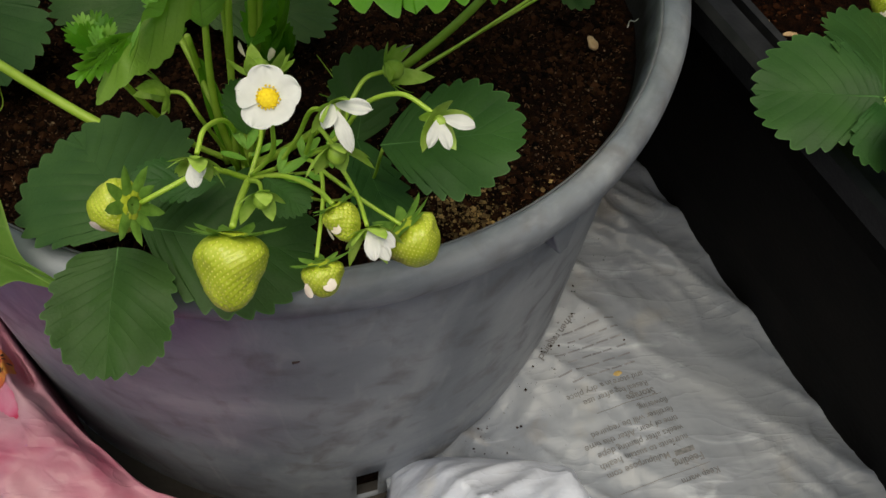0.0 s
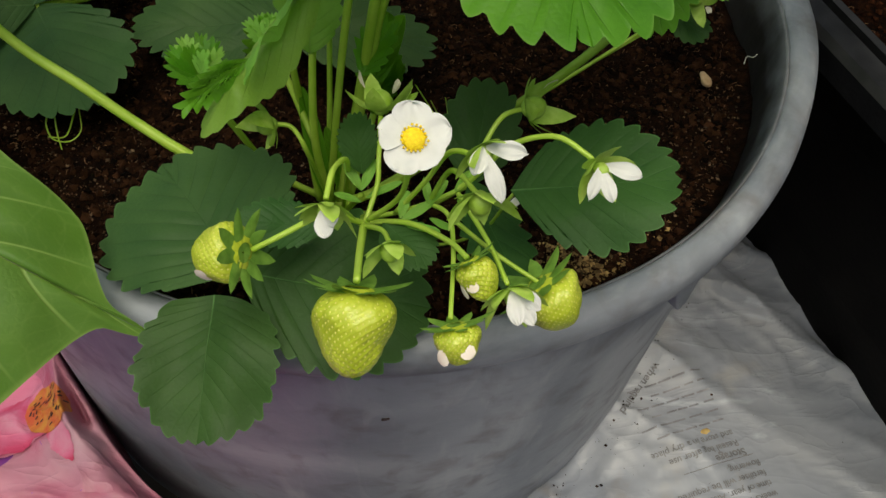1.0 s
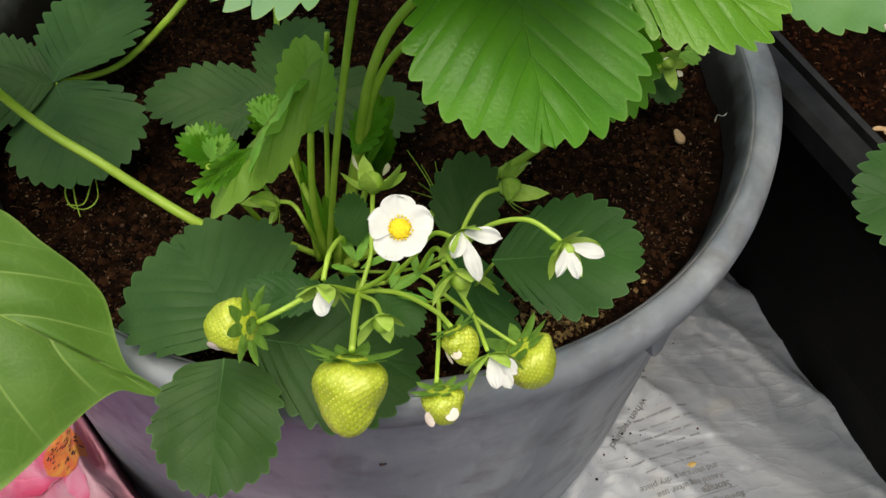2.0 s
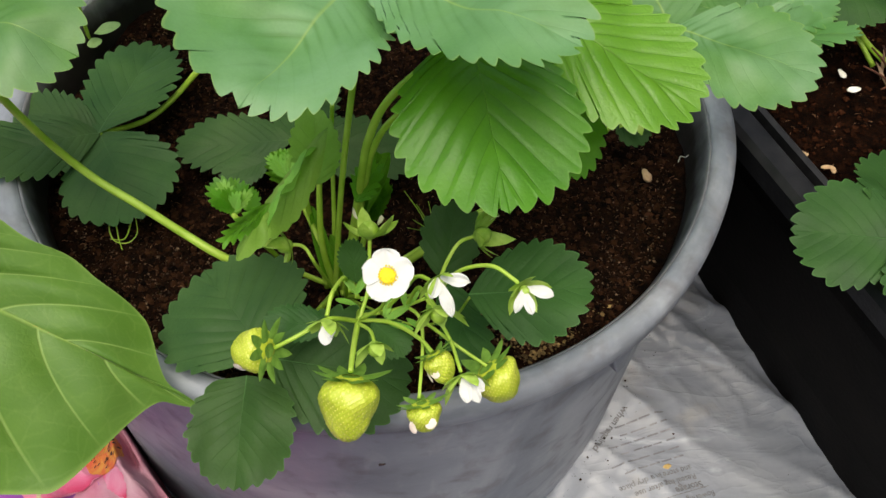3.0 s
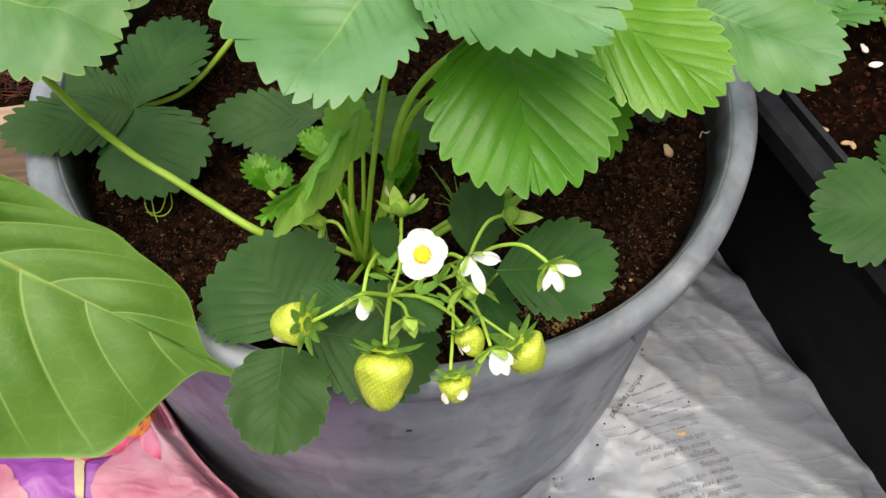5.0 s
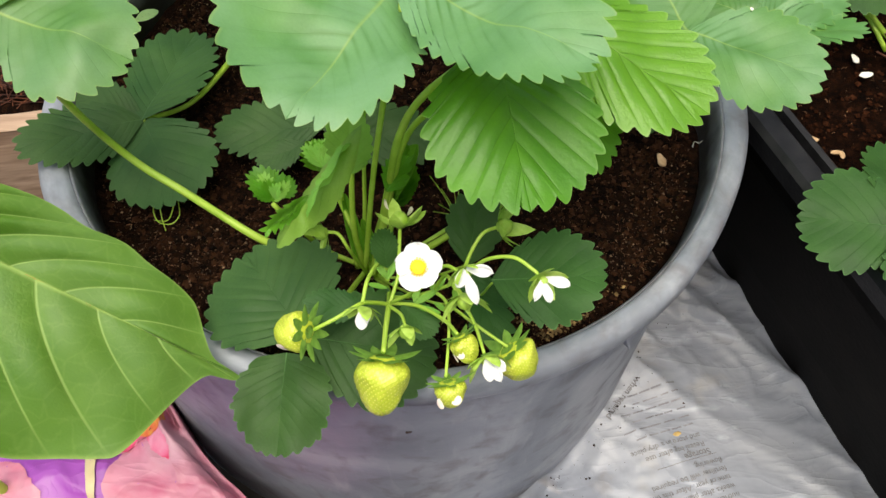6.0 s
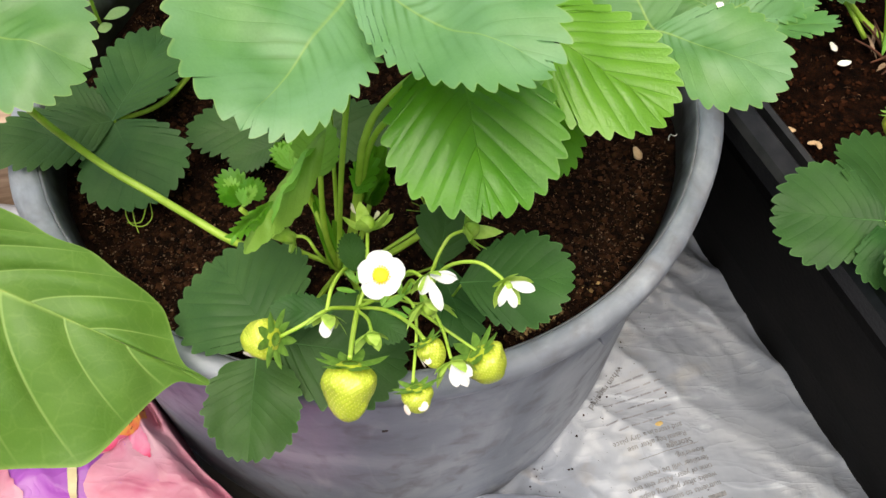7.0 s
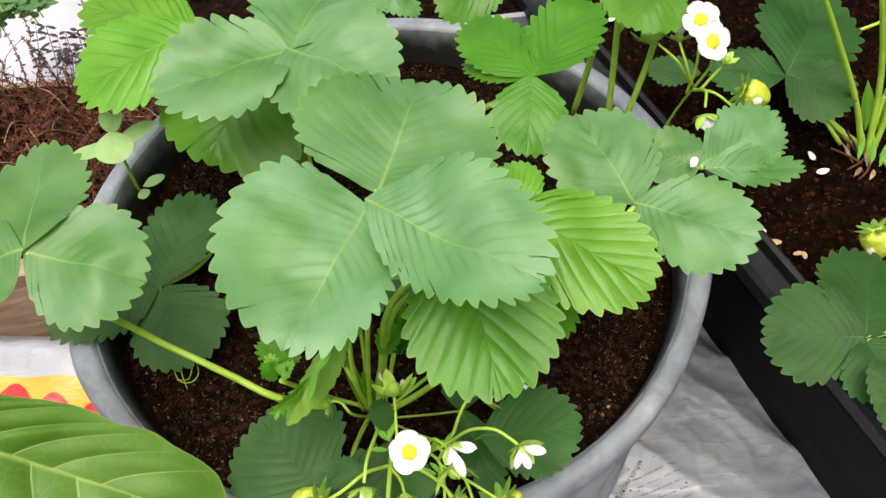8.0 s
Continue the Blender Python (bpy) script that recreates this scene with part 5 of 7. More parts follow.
leaflet(leaf_bud, (-0.0136, -0.1369, 0.2700), (-0.0217, -0.1281, 0.3100), 0.0080, M_BRIGHT, seed=84, fold=.6, depth=0)
leaflet(leaf_bud, (-0.0519, -0.0822, 0.3000), (-0.0518, -0.0862, 0.3350), 0.0163, M_BRIGHT, seed=85, fold=.5, teeth=5, depth=.12)
leaf_s = stalk(plant, "leaf_stalk", [(-0.0148, -0.1417, 0.2680), (-0.0066, -0.1725, 0.3000), (-0.0027, -0.1951, 0.3300)], 0.0013, 0.001)
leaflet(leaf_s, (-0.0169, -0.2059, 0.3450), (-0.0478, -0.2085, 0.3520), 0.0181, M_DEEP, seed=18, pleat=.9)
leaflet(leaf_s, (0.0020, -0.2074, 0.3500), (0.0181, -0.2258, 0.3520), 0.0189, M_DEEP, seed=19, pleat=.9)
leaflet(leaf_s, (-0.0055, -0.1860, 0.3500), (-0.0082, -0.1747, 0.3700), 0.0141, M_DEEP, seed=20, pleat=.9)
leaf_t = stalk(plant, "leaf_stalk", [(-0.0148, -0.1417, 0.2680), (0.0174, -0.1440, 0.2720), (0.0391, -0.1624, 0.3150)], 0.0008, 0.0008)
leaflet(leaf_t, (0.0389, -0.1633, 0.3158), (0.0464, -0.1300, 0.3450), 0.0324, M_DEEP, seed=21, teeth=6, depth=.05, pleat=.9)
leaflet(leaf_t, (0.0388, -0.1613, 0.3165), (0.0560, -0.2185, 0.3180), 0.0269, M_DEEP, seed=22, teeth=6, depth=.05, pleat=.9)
leaf_fold = stalk(plant, "leaf_stalk", [(-0.0214, -0.1366, 0.2680), (-0.0265, -0.1356, 0.3100), (-0.0264, -0.1245, 0.3450), (-0.0247, -0.1162, 0.3600)], 0.002, 0.0014)
leaflet(leaf_fold, (-0.0186, -0.1323, 0.3952), (-0.0585, -0.1880, 0.3830), 0.0185, M_LIMP, seed=23, fold=-.55, droop=.30, lean=1.0, depth=.012, teeth=8, arch=.4, wave=.38, pleat=.15, roll=-6, wide=(.7, 1.2))
leaflet(leaf_fold, (-0.0200, -0.1350, 0.3960), (-0.0450, -0.1790, 0.3960), 0.0130, M_UNDER, seed=31, fold=.7, droop=.25, lean=1.0, depth=.02, teeth=7, arch=.4, wave=.40, pleat=.2, roll=20, wide=(1.2, .7))
leaflet(leaf_fold, (-0.0440, -0.1640, 0.3840), (-0.0660, -0.1830, 0.3770), 0.0090, M_BRIGHT, seed=32, fold=.5, droop=.15, depth=.12, teeth=6, wave=.30, roll=-30)
leaflet(leaf_fold, (-0.0271, -0.1243, 0.3500), (-0.0263, -0.1098, 0.3920), 0.0260, M_LIMP, seed=24, fold=.5, teeth=7, depth=.03, wave=.1)
leaflet(leaf_fold, (-0.0460, -0.1003, 0.3300), (-0.0499, -0.0963, 0.3450), 0.0153, M_BRIGHT, seed=25, fold=.5, teeth=5, depth=.12)
leaflet(leaf_fold, (-0.0063, -0.1361, 0.3500), (0.0056, -0.1278, 0.3720), 0.0156, M_YOUNG, seed=26, fold=.6, teeth=5, depth=.12)
leaflet(leaf_fold, (-0.0696, -0.1221, 0.3280), (-0.0861, -0.1121, 0.3380), 0.0169, M_YOUNG, seed=27, fold=.5, teeth=5, depth=.12)
leaflet(leaf_fold, (-0.0678, -0.1233, 0.3280), (-0.0606, -0.1173, 0.3380), 0.0151, M_YOUNG, seed=28, fold=.4, teeth=5, depth=.12)
leaflet(leaf_fold, (-0.0694, -0.1242, 0.3280), (-0.0783, -0.1234, 0.3350), 0.0101, M_YOUNG, seed=29, fold=.4, teeth=5, depth=.12)
# half-open leaves and bracts of the front crown
tuft_a = stalk(plant, "leaf_stalk", [(-0.0280, -0.1300, 0.2660), (-0.0480, -0.1300, 0.2850), (-0.0656, -0.1524, 0.3601)], 0.0016, 0.0014)
leaflet(tuft_a, (-0.0668, -0.1499, 0.3621), (-0.0756, -0.1474, 0.3721), 0.0088, M_YOUNG, seed=200, fold=.5, teeth=4, depth=.14, entire=.3, pleat=1.2)
leaflet(tuft_a, (-0.0663, -0.1491, 0.3621), (-0.0716, -0.1404, 0.3721), 0.0088, M_UNDER, seed=201, fold=.5, teeth=4, depth=.14, entire=.3, pleat=1.2)
leaflet(tuft_a, (-0.0655, -0.1488, 0.3621), (-0.0646, -0.1384, 0.3721), 0.0088, M_YOUNG, seed=202, fold=.5, teeth=4, depth=.14, entire=.3, pleat=1.2)
leaflet(tuft_a, (-0.0648, -0.1492, 0.3621), (-0.0586, -0.1414, 0.3721), 0.0082, M_YOUNG, seed=203, fold=.5, teeth=4, depth=.14, entire=.3, pleat=1.2)
leaflet(tuft_a, (-0.0644, -0.1499, 0.3621), (-0.0556, -0.1474, 0.3721), 0.0075, M_UNDER, seed=204, fold=.5, teeth=4, depth=.14, entire=.3, pleat=1.2)
leaflet(tuft_a, (-0.0660, -0.1497, 0.3621), (-0.0686, -0.1454, 0.3721), 0.0082, M_YOUNG, seed=205, fold=.5, teeth=4, depth=.14, entire=.3, pleat=1.2)
leaflet(tuft_a, (-0.0651, -0.1500, 0.3621), (-0.0616, -0.1484, 0.3721), 0.0075, M_UNDER, seed=206, fold=.5, teeth=4, depth=.14, entire=.3, pleat=1.2)
leaflet(tuft_a, (-0.0667, -0.1508, 0.3621), (-0.0746, -0.1544, 0.3721), 0.0061, M_YOUNG, seed=207, fold=.5, teeth=4, depth=.14, entire=.3, pleat=1.2)
leaflet(tuft_a, (-0.0647, -0.1509, 0.3621), (-0.0576, -0.1554, 0.3721), 0.0054, M_UNDER, seed=208, fold=.5, teeth=4, depth=.14, entire=.3, pleat=1.2)
tuft_b = stalk(plant, "leaf_stalk", [(-0.0265, -0.1356, 0.3100), (-0.0435, -0.1068, 0.3350)], 0.0016, 0.0014)
leaflet(tuft_b, (-0.0435, -0.1076, 0.3350), (-0.0557, -0.0989, 0.3450), 0.0086, M_UNDER, seed=242, fold=.55, teeth=4, depth=.10, entire=.4, pleat=1.8)
leaflet(tuft_b, (-0.0435, -0.1076, 0.3350), (-0.0507, -0.0946, 0.3450), 0.0086, M_UNDER, seed=243, fold=.55, teeth=4, depth=.10, entire=.4, pleat=1.8)
leaflet(tuft_b, (-0.0435, -0.1076, 0.3350), (-0.0448, -0.0936, 0.3450), 0.0086, M_UNDER, seed=244, fold=.55, teeth=4, depth=.10, entire=.4, pleat=1.8)
leaflet(tuft_b, (-0.0435, -0.1076, 0.3350), (-0.0401, -0.0962, 0.3450), 0.0079, M_UNDER, seed=245, fold=.55, teeth=4, depth=.10, entire=.4, pleat=1.8)
stalk(plant, "leaf_stalk", [(-0.0235, -0.1349, 0.2680), (-0.0212, -0.1154, 0.3050), (-0.0197, -0.1037, 0.3600), (-0.0174, -0.1076, 0.3920)], 0.0014, 0.0011)
stalk(plant, "leaf_stalk", [(-0.0265, -0.1341, 0.2680), (-0.0313, -0.1239, 0.3050), (-0.0348, -0.1237, 0.3450)], 0.0019, 0.0015)
tuft_c = stalk(plant, "leaf_stalk", [(-0.0130, -0.1360, 0.2700), (-0.0012, -0.1082, 0.3000)], 0.0020, 0.0016)
leaflet(tuft_c, (-0.0013, -0.1090, 0.3000), (-0.0004, -0.0960, 0.3350), 0.0160, M_YOUNG, seed=277, fold=.6, teeth=6, depth=.07, entire=.35, pleat=2.0)
leaflet(tuft_c, (-0.0008, -0.1090, 0.3000), (0.0043, -0.0977, 0.3350), 0.0160, M_YOUNG, seed=278, fold=.6, teeth=6, depth=.07, entire=.35, pleat=2.0)
leaflet(tuft_c, (-0.0004, -0.1090, 0.3000), (0.0084, -0.1046, 0.3350), 0.0150, M_YOUNG, seed=279, fold=.6, teeth=6, depth=.07, entire=.35, pleat=2.0)
leaflet(tuft_c, (-0.0001, -0.1090, 0.3000), (0.0110, -0.1122, 0.3350), 0.0130, M_YOUNG, seed=280, fold=.6, teeth=6, depth=.07, entire=.35, pleat=2.0)
leaflet(tuft_c, (-0.0009, -0.1090, 0.3000), (0.0030, -0.1098, 0.3350), 0.0140, M_YOUNG, seed=281, fold=.6, teeth=6, depth=.07, entire=.35, pleat=2.0)
bract_stalk = stalk(plant, "flower_stalk", [(-0.0140, -0.1420, 0.2700), (-0.0058, -0.1839, 0.3350)], 0.0014, 0.0012)
leaflet(bract_stalk, (-0.0055, -0.1899, 0.3450), (-0.0120, -0.1818, 0.3510), 0.0037, M_UNDER, seed=323, fold=.35, teeth=3, depth=0, across=4, pleat=.5)
leaflet(bract_stalk, (-0.0055, -0.1905, 0.3460), (-0.0008, -0.1803, 0.3520), 0.0037, M_UNDER, seed=324, fold=.35, teeth=3, depth=0, across=4, pleat=.5)
leaflet(bract_stalk, (-0.0042, -0.1940, 0.3460), (0.0087, -0.1907, 0.3520), 0.0032, M_UNDER, seed=325, fold=.35, teeth=3, depth=0, across=4, pleat=.5)
leaflet(bract_stalk, (-0.0054, -0.1957, 0.3460), (-0.0151, -0.1965, 0.3520), 0.0028, M_UNDER, seed=326, fold=.35, teeth=3, depth=0, across=4, pleat=.5)
leaflet(bract_stalk, (0.0078, -0.2075, 0.3520), (0.0106, -0.1997, 0.3580), 0.0037, M_UNDER, seed=327, fold=.35, teeth=3, depth=0, across=4, pleat=.5)
leaflet(bract_stalk, (0.0078, -0.2085, 0.3520), (0.0192, -0.2047, 0.3580), 0.0037, M_UNDER, seed=328, fold=.35, teeth=3, depth=0, across=4, pleat=.5)
leaflet(bract_stalk, (0.0087, -0.2098, 0.3520), (0.0209, -0.2170, 0.3580), 0.0032, M_UNDER, seed=329, fold=.35, teeth=3, depth=0, across=4, pleat=.5)
leaflet(bract_stalk, (0.0172, -0.2054, 0.3570), (0.0239, -0.1990, 0.3630), 0.0032, M_UNDER, seed=330, fold=.35, teeth=3, depth=0, across=4, pleat=.5)
leaflet(bract_stalk, (0.0178, -0.2054, 0.3570), (0.0160, -0.1977, 0.3630), 0.0032, M_UNDER, seed=331, fold=.35, teeth=3, depth=0, across=4, pleat=.5)
leaflet(bract_stalk, (0.0262, -0.2034, 0.3620), (0.0317, -0.1984, 0.3680), 0.0028, M_UNDER, seed=332, fold=.35, teeth=3, depth=0, across=4, pleat=.5)
leaflet(bract_stalk, (0.0277, -0.2038, 0.3600), (0.0287, -0.2163, 0.3660), 0.0028, M_UNDER, seed=333, fold=.35, teeth=3, depth=0, across=4, pleat=.5)
leaflet(bract_stalk, (0.0178, -0.2086, 0.3540), (0.0248, -0.2177, 0.3600), 0.0028, M_UNDER, seed=334, fold=.35, teeth=3, depth=0, across=4, pleat=.5)
# a low bud with a small leaf under the tall ones
stalk(plant, "flower_stalk", [(-0.0100, -0.1360, 0.2700), (0.0817, -0.0760, 0.2802), (0.1733, -0.0161, 0.2985)], 0.0010, 0.0009)
bud(plant, (0.1733, -0.0161, 0.2985), (-0.10, -0.85, 0.30), 0.0090, seed=31, remains=2)
leaf_low = stalk(plant, "leaf_stalk", [(-0.0100, -0.1350, 0.2690), (0.1693, -0.0121, 0.2845)], 0.0009, 0.0008)
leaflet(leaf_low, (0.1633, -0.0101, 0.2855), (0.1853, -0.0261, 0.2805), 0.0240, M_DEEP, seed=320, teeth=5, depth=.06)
leaflet(leaf_low, (0.1813, -0.0101, 0.3005), (0.1893, -0.0221, 0.3025), 0.0120, M_UNDER, seed=321, teeth=3, depth=.10, fold=.4)
leaflet(leaf_low, (0.1853, -0.0061, 0.3005), (0.1973, -0.0141, 0.3045), 0.0100, M_UNDER, seed=322, teeth=3, depth=.10, fold=.5)
leaflet(leaf_low, (0.1673, -0.0041, 0.3005), (0.1613, 0.0039, 0.3085), 0.0090, M_UNDER, seed=323, teeth=3, depth=.10, fold=.5)
# the back crown: leaves
leaf_b = stalk(back_plant, "leaf_stalk", [(-0.0660, 0.1211, 0.2650), (-0.0637, 0.1016, 0.3000), (-0.0554, 0.0663, 0.3700), (-0.0470, 0.0297, 0.4500)], 0.0026, 0.0018)
leaflet(leaf_b, (-0.0459, 0.0301, 0.4516), (-0.1291, 0.0005, 0.4520), 0.0753, M_LEAF, seed=31, fold=.20, droop=.05, lobe=(.4, .4), arch=.12)
leaflet(leaf_b, (-0.0480, 0.0304, 0.4516), (0.0157, -0.0122, 0.4500), 0.0839, M_LEAF, seed=32, fold=.20, droop=.06, wide=(1.12, 1.05), lobe=(.4, .4), arch=.12)
leaflet(leaf_b, (-0.0475, 0.0286, 0.4515), (-0.0140, 0.1096, 0.4550), 0.0891, M_LEAF, seed=33, fold=.08)
leaf_bu = stalk(back_plant, "leaf_stalk", [(-0.0822, 0.1184, 0.2650), (-0.0804, 0.0847, 0.3300), (-0.0860, 0.0734, 0.4000)], 0.003, 0.0022)
leaflet(leaf_bu, (-0.0855, 0.0743, 0.4022), (-0.1198, 0.0174, 0.3650), 0.1111, M_YOUNG, seed=34, fold=.05, pleat=2.2, teeth=8, full=.36)
leaflet(leaf_bu, (-0.1200, 0.0960, 0.4200), (-0.2084, 0.0662, 0.4000), 0.0733, M_BRIGHT, seed=35, fold=.08)
leaflet(leaf_bu, (-0.1184, 0.1006, 0.4200), (-0.2131, 0.1485, 0.4100), 0.0564, M_BRIGHT, seed=36, fold=.08)
stalk(back_plant, "leaf_stalk", [(-0.0839, 0.1018, 0.2620), (-0.0738, 0.0934, 0.3000), (-0.0636, 0.0821, 0.3400)], .0034, .0024)
stalk(back_plant, "leaf_stalk", [(-0.0781, 0.1024, 0.2620), (-0.0668, 0.0926, 0.3000), (-0.0535, 0.0790, 0.3450)], .0034, .0024)
stalk(back_plant, "leaf_stalk", [(-0.0737, 0.1032, 0.2620), (-0.0622, 0.0935, 0.2950), (-0.0486, 0.0839, 0.3300)], .0034, .0024)
stalk(back_plant, "leaf_stalk", [(-0.0800, 0.0994, 0.2620), (-0.0794, 0.0957, 0.2900), (-0.0779, 0.0861, 0.3250)], .0034, .0024)
leaf_e = stalk(back_plant, "leaf_stalk", [(-0.0674, 0.1166, 0.2650), (0.0110, 0.0559, 0.3300), (0.0752, 0.0148, 0.4000), (0.1016, -0.0028, 0.4400)], 0.0026, 0.0018)
leaflet(leaf_e, (0.1022, -0.0039, 0.4416), (0.0681, 0.0589, 0.4400), 0.0464, M_YOUNG, seed=37, fold=.1, pleat=.6, lean=1.3)
leaflet(leaf_e, (0.1009, -0.0038, 0.4415), (0.1506, 0.0617, 0.4450), 0.0469, M_YOUNG, seed=38, fold=.12, pleat=.6, lean=1.3)
leaflet(leaf_e, (0.1018, -0.0017, 0.4419), (0.0917, -0.0519, 0.4250), 0.0489, M_YOUNG, seed=39, fold=.1, droop=.06, pleat=.6, lean=1.3)
leaflet(leaf_e, (0.1025, -0.0036, 0.4418), (0.0623, 0.0327, 0.4300), 0.0312, M_YOUNG, seed=40, fold=.1, pleat=.6, lean=1.3)
leaf_l = stalk(back_plant, "leaf_stalk", [(-0.0819, 0.1781, 0.2650), (-0.1049, 0.0781, 0.2850), (-0.1243, 0.0269, 0.2850), (-0.1452, -0.0104, 0.2850), (-0.1702, -0.0363, 0.2960)], 0.0024, 0.0016)
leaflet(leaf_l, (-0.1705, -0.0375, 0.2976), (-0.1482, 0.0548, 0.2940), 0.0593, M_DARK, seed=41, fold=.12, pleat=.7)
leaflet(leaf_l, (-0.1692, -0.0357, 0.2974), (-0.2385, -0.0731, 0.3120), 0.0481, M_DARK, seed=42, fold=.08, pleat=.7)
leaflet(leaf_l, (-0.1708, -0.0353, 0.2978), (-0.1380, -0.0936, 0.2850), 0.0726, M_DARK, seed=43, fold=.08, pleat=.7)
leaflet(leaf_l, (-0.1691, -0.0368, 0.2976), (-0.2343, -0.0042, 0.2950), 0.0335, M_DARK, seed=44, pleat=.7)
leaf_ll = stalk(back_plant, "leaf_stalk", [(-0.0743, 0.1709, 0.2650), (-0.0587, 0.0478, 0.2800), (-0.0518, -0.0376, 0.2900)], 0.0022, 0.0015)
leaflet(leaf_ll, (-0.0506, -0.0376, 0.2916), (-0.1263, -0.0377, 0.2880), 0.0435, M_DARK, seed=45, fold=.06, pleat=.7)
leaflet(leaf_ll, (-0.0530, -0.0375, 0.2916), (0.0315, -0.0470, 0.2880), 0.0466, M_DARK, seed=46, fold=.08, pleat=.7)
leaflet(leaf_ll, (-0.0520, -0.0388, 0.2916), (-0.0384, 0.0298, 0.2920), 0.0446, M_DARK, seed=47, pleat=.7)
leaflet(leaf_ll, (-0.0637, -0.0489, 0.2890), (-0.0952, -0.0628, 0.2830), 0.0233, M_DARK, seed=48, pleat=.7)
leaf_f = stalk(side_plant, "leaf_stalk", [(0.2294, 0.0722, 0.3000), (0.2180, 0.0150, 0.3350), (0.2033, -0.0519, 0.3982)], 0.0024, 0.0016)
leaflet(leaf_f, (0.2015, -0.0526, 0.3992), (0.1709, -0.0340, 0.4032), 0.0460, M_LEAF, seed=49, fold=.16, lobe=(.4, .4), teeth=10)
leaflet(leaf_f, (0.2028, -0.0504, 0.3992), (0.2640, -0.0193, 0.4032), 0.0480, M_LEAF, seed=50, fold=.14, teeth=11)
leaflet(leaf_f, (0.2048, -0.0526, 0.3972), (0.2644, -0.0613, 0.4012), 0.0300, M_LEAF, seed=51, fold=.25, teeth=8, wave=.16)
# tall stalks that leave the view
stalk(side_plant, "leaf_stalk", [(0.1578, 0.0968, 0.3000), (0.1624, 0.0815, 0.3800), (0.1629, 0.0752, 0.4400)], .0026, .0022)
stalk(side_plant, "leaf_stalk", [(0.1834, 0.0841, 0.3000), (0.1832, 0.0974, 0.3800), (0.1750, 0.0856, 0.4400)], .0026, .0022)
stalk(side_plant, "leaf_stalk", [(0.1970, 0.0824, 0.3000), (0.2099, 0.0915, 0.3600), (0.2048, 0.0696, 0.4400)], .0026, .0022)
leaf_top = stalk(side_plant, "leaf_stalk", [(0.1832, 0.0974, 0.3800), (0.1921, 0.0974, 0.4000), (0.1991, 0.0956, 0.4300)], 0.002, 0.002)
leaflet(leaf_top, (0.1996, 0.0884, 0.4400), (0.1778, 0.0441, 0.4300), 0.0610, M_YOUNG, seed=52, pleat=.6, lean=1.3)
leaflet(leaf_top, (0.1097, 0.1615, 0.4000), (0.0523, 0.1373, 0.3800), 0.0502, M_YOUNG, seed=53, pleat=.6, lean=1.3)
leaflet(leaf_top, (-0.0070, 0.2019, 0.3600), (0.0405, 0.1805, 0.3500), 0.0295, M_LEAF, seed=54, pleat=.6, lean=1.3)
# the plant in the trough: leaves
leaf_rr = stalk(trough_plant, "leaf_stalk", [(0.4113, 0.0509, 0.2650), (0.3926, -0.0464, 0.3000), (0.3406, -0.1262, 0.3150), (0.3043, -0.1409, 0.3180)], 0.0024, 0.0018)
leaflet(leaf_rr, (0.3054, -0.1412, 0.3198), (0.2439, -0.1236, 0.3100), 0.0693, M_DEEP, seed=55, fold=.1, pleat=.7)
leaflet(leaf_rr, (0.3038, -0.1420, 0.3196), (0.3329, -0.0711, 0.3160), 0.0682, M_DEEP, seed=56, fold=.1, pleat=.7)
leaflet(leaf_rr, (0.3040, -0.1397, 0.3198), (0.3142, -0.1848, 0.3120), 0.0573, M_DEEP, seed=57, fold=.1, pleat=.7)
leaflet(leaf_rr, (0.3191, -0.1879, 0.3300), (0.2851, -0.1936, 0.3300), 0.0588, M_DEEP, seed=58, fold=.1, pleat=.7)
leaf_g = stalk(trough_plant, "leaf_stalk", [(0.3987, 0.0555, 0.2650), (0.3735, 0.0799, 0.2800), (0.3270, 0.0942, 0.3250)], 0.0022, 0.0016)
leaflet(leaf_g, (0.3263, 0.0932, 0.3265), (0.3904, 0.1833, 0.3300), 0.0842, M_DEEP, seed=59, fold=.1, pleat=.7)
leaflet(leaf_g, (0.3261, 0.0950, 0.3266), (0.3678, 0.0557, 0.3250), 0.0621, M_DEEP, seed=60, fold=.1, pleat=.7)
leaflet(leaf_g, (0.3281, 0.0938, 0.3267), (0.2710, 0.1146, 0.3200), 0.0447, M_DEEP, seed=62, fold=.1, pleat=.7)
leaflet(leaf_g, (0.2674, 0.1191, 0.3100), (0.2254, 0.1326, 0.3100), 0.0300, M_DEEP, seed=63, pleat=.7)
stalk(trough_plant, "leaf_stalk", [(0.3964, 0.0558, 0.2650), (0.3737, 0.0630, 0.3200), (0.3342, 0.0660, 0.3900), (0.3036, 0.0621, 0.4400)], .0026, .0020)
stalk(trough_plant, "leaf_stalk", [(0.4010, 0.0553, 0.2650), (0.3893, 0.0716, 0.3400), (0.3593, 0.0746, 0.4200)], .0026, .0020)
stalk(trough_plant, "leaf_stalk", [(0.4028, 0.0601, 0.2650), (0.3883, 0.0714, 0.2700), (0.3710, 0.0983, 0.2750)], .0026, .0020)
stalk(trough_plant, "leaf_stalk", [(0.4067, 0.0577, 0.2650), (0.4078, 0.0660, 0.3000), (0.4011, 0.0781, 0.3500)], .0026, .0020)
crown = stalk(trough_plant, "leaf_stalk", [(0.3983, 0.0472, 0.2640), (0.4007, 0.0624, 0.2850), (0.4057, 0.0755, 0.3100)], 0.0024, 0.0020)
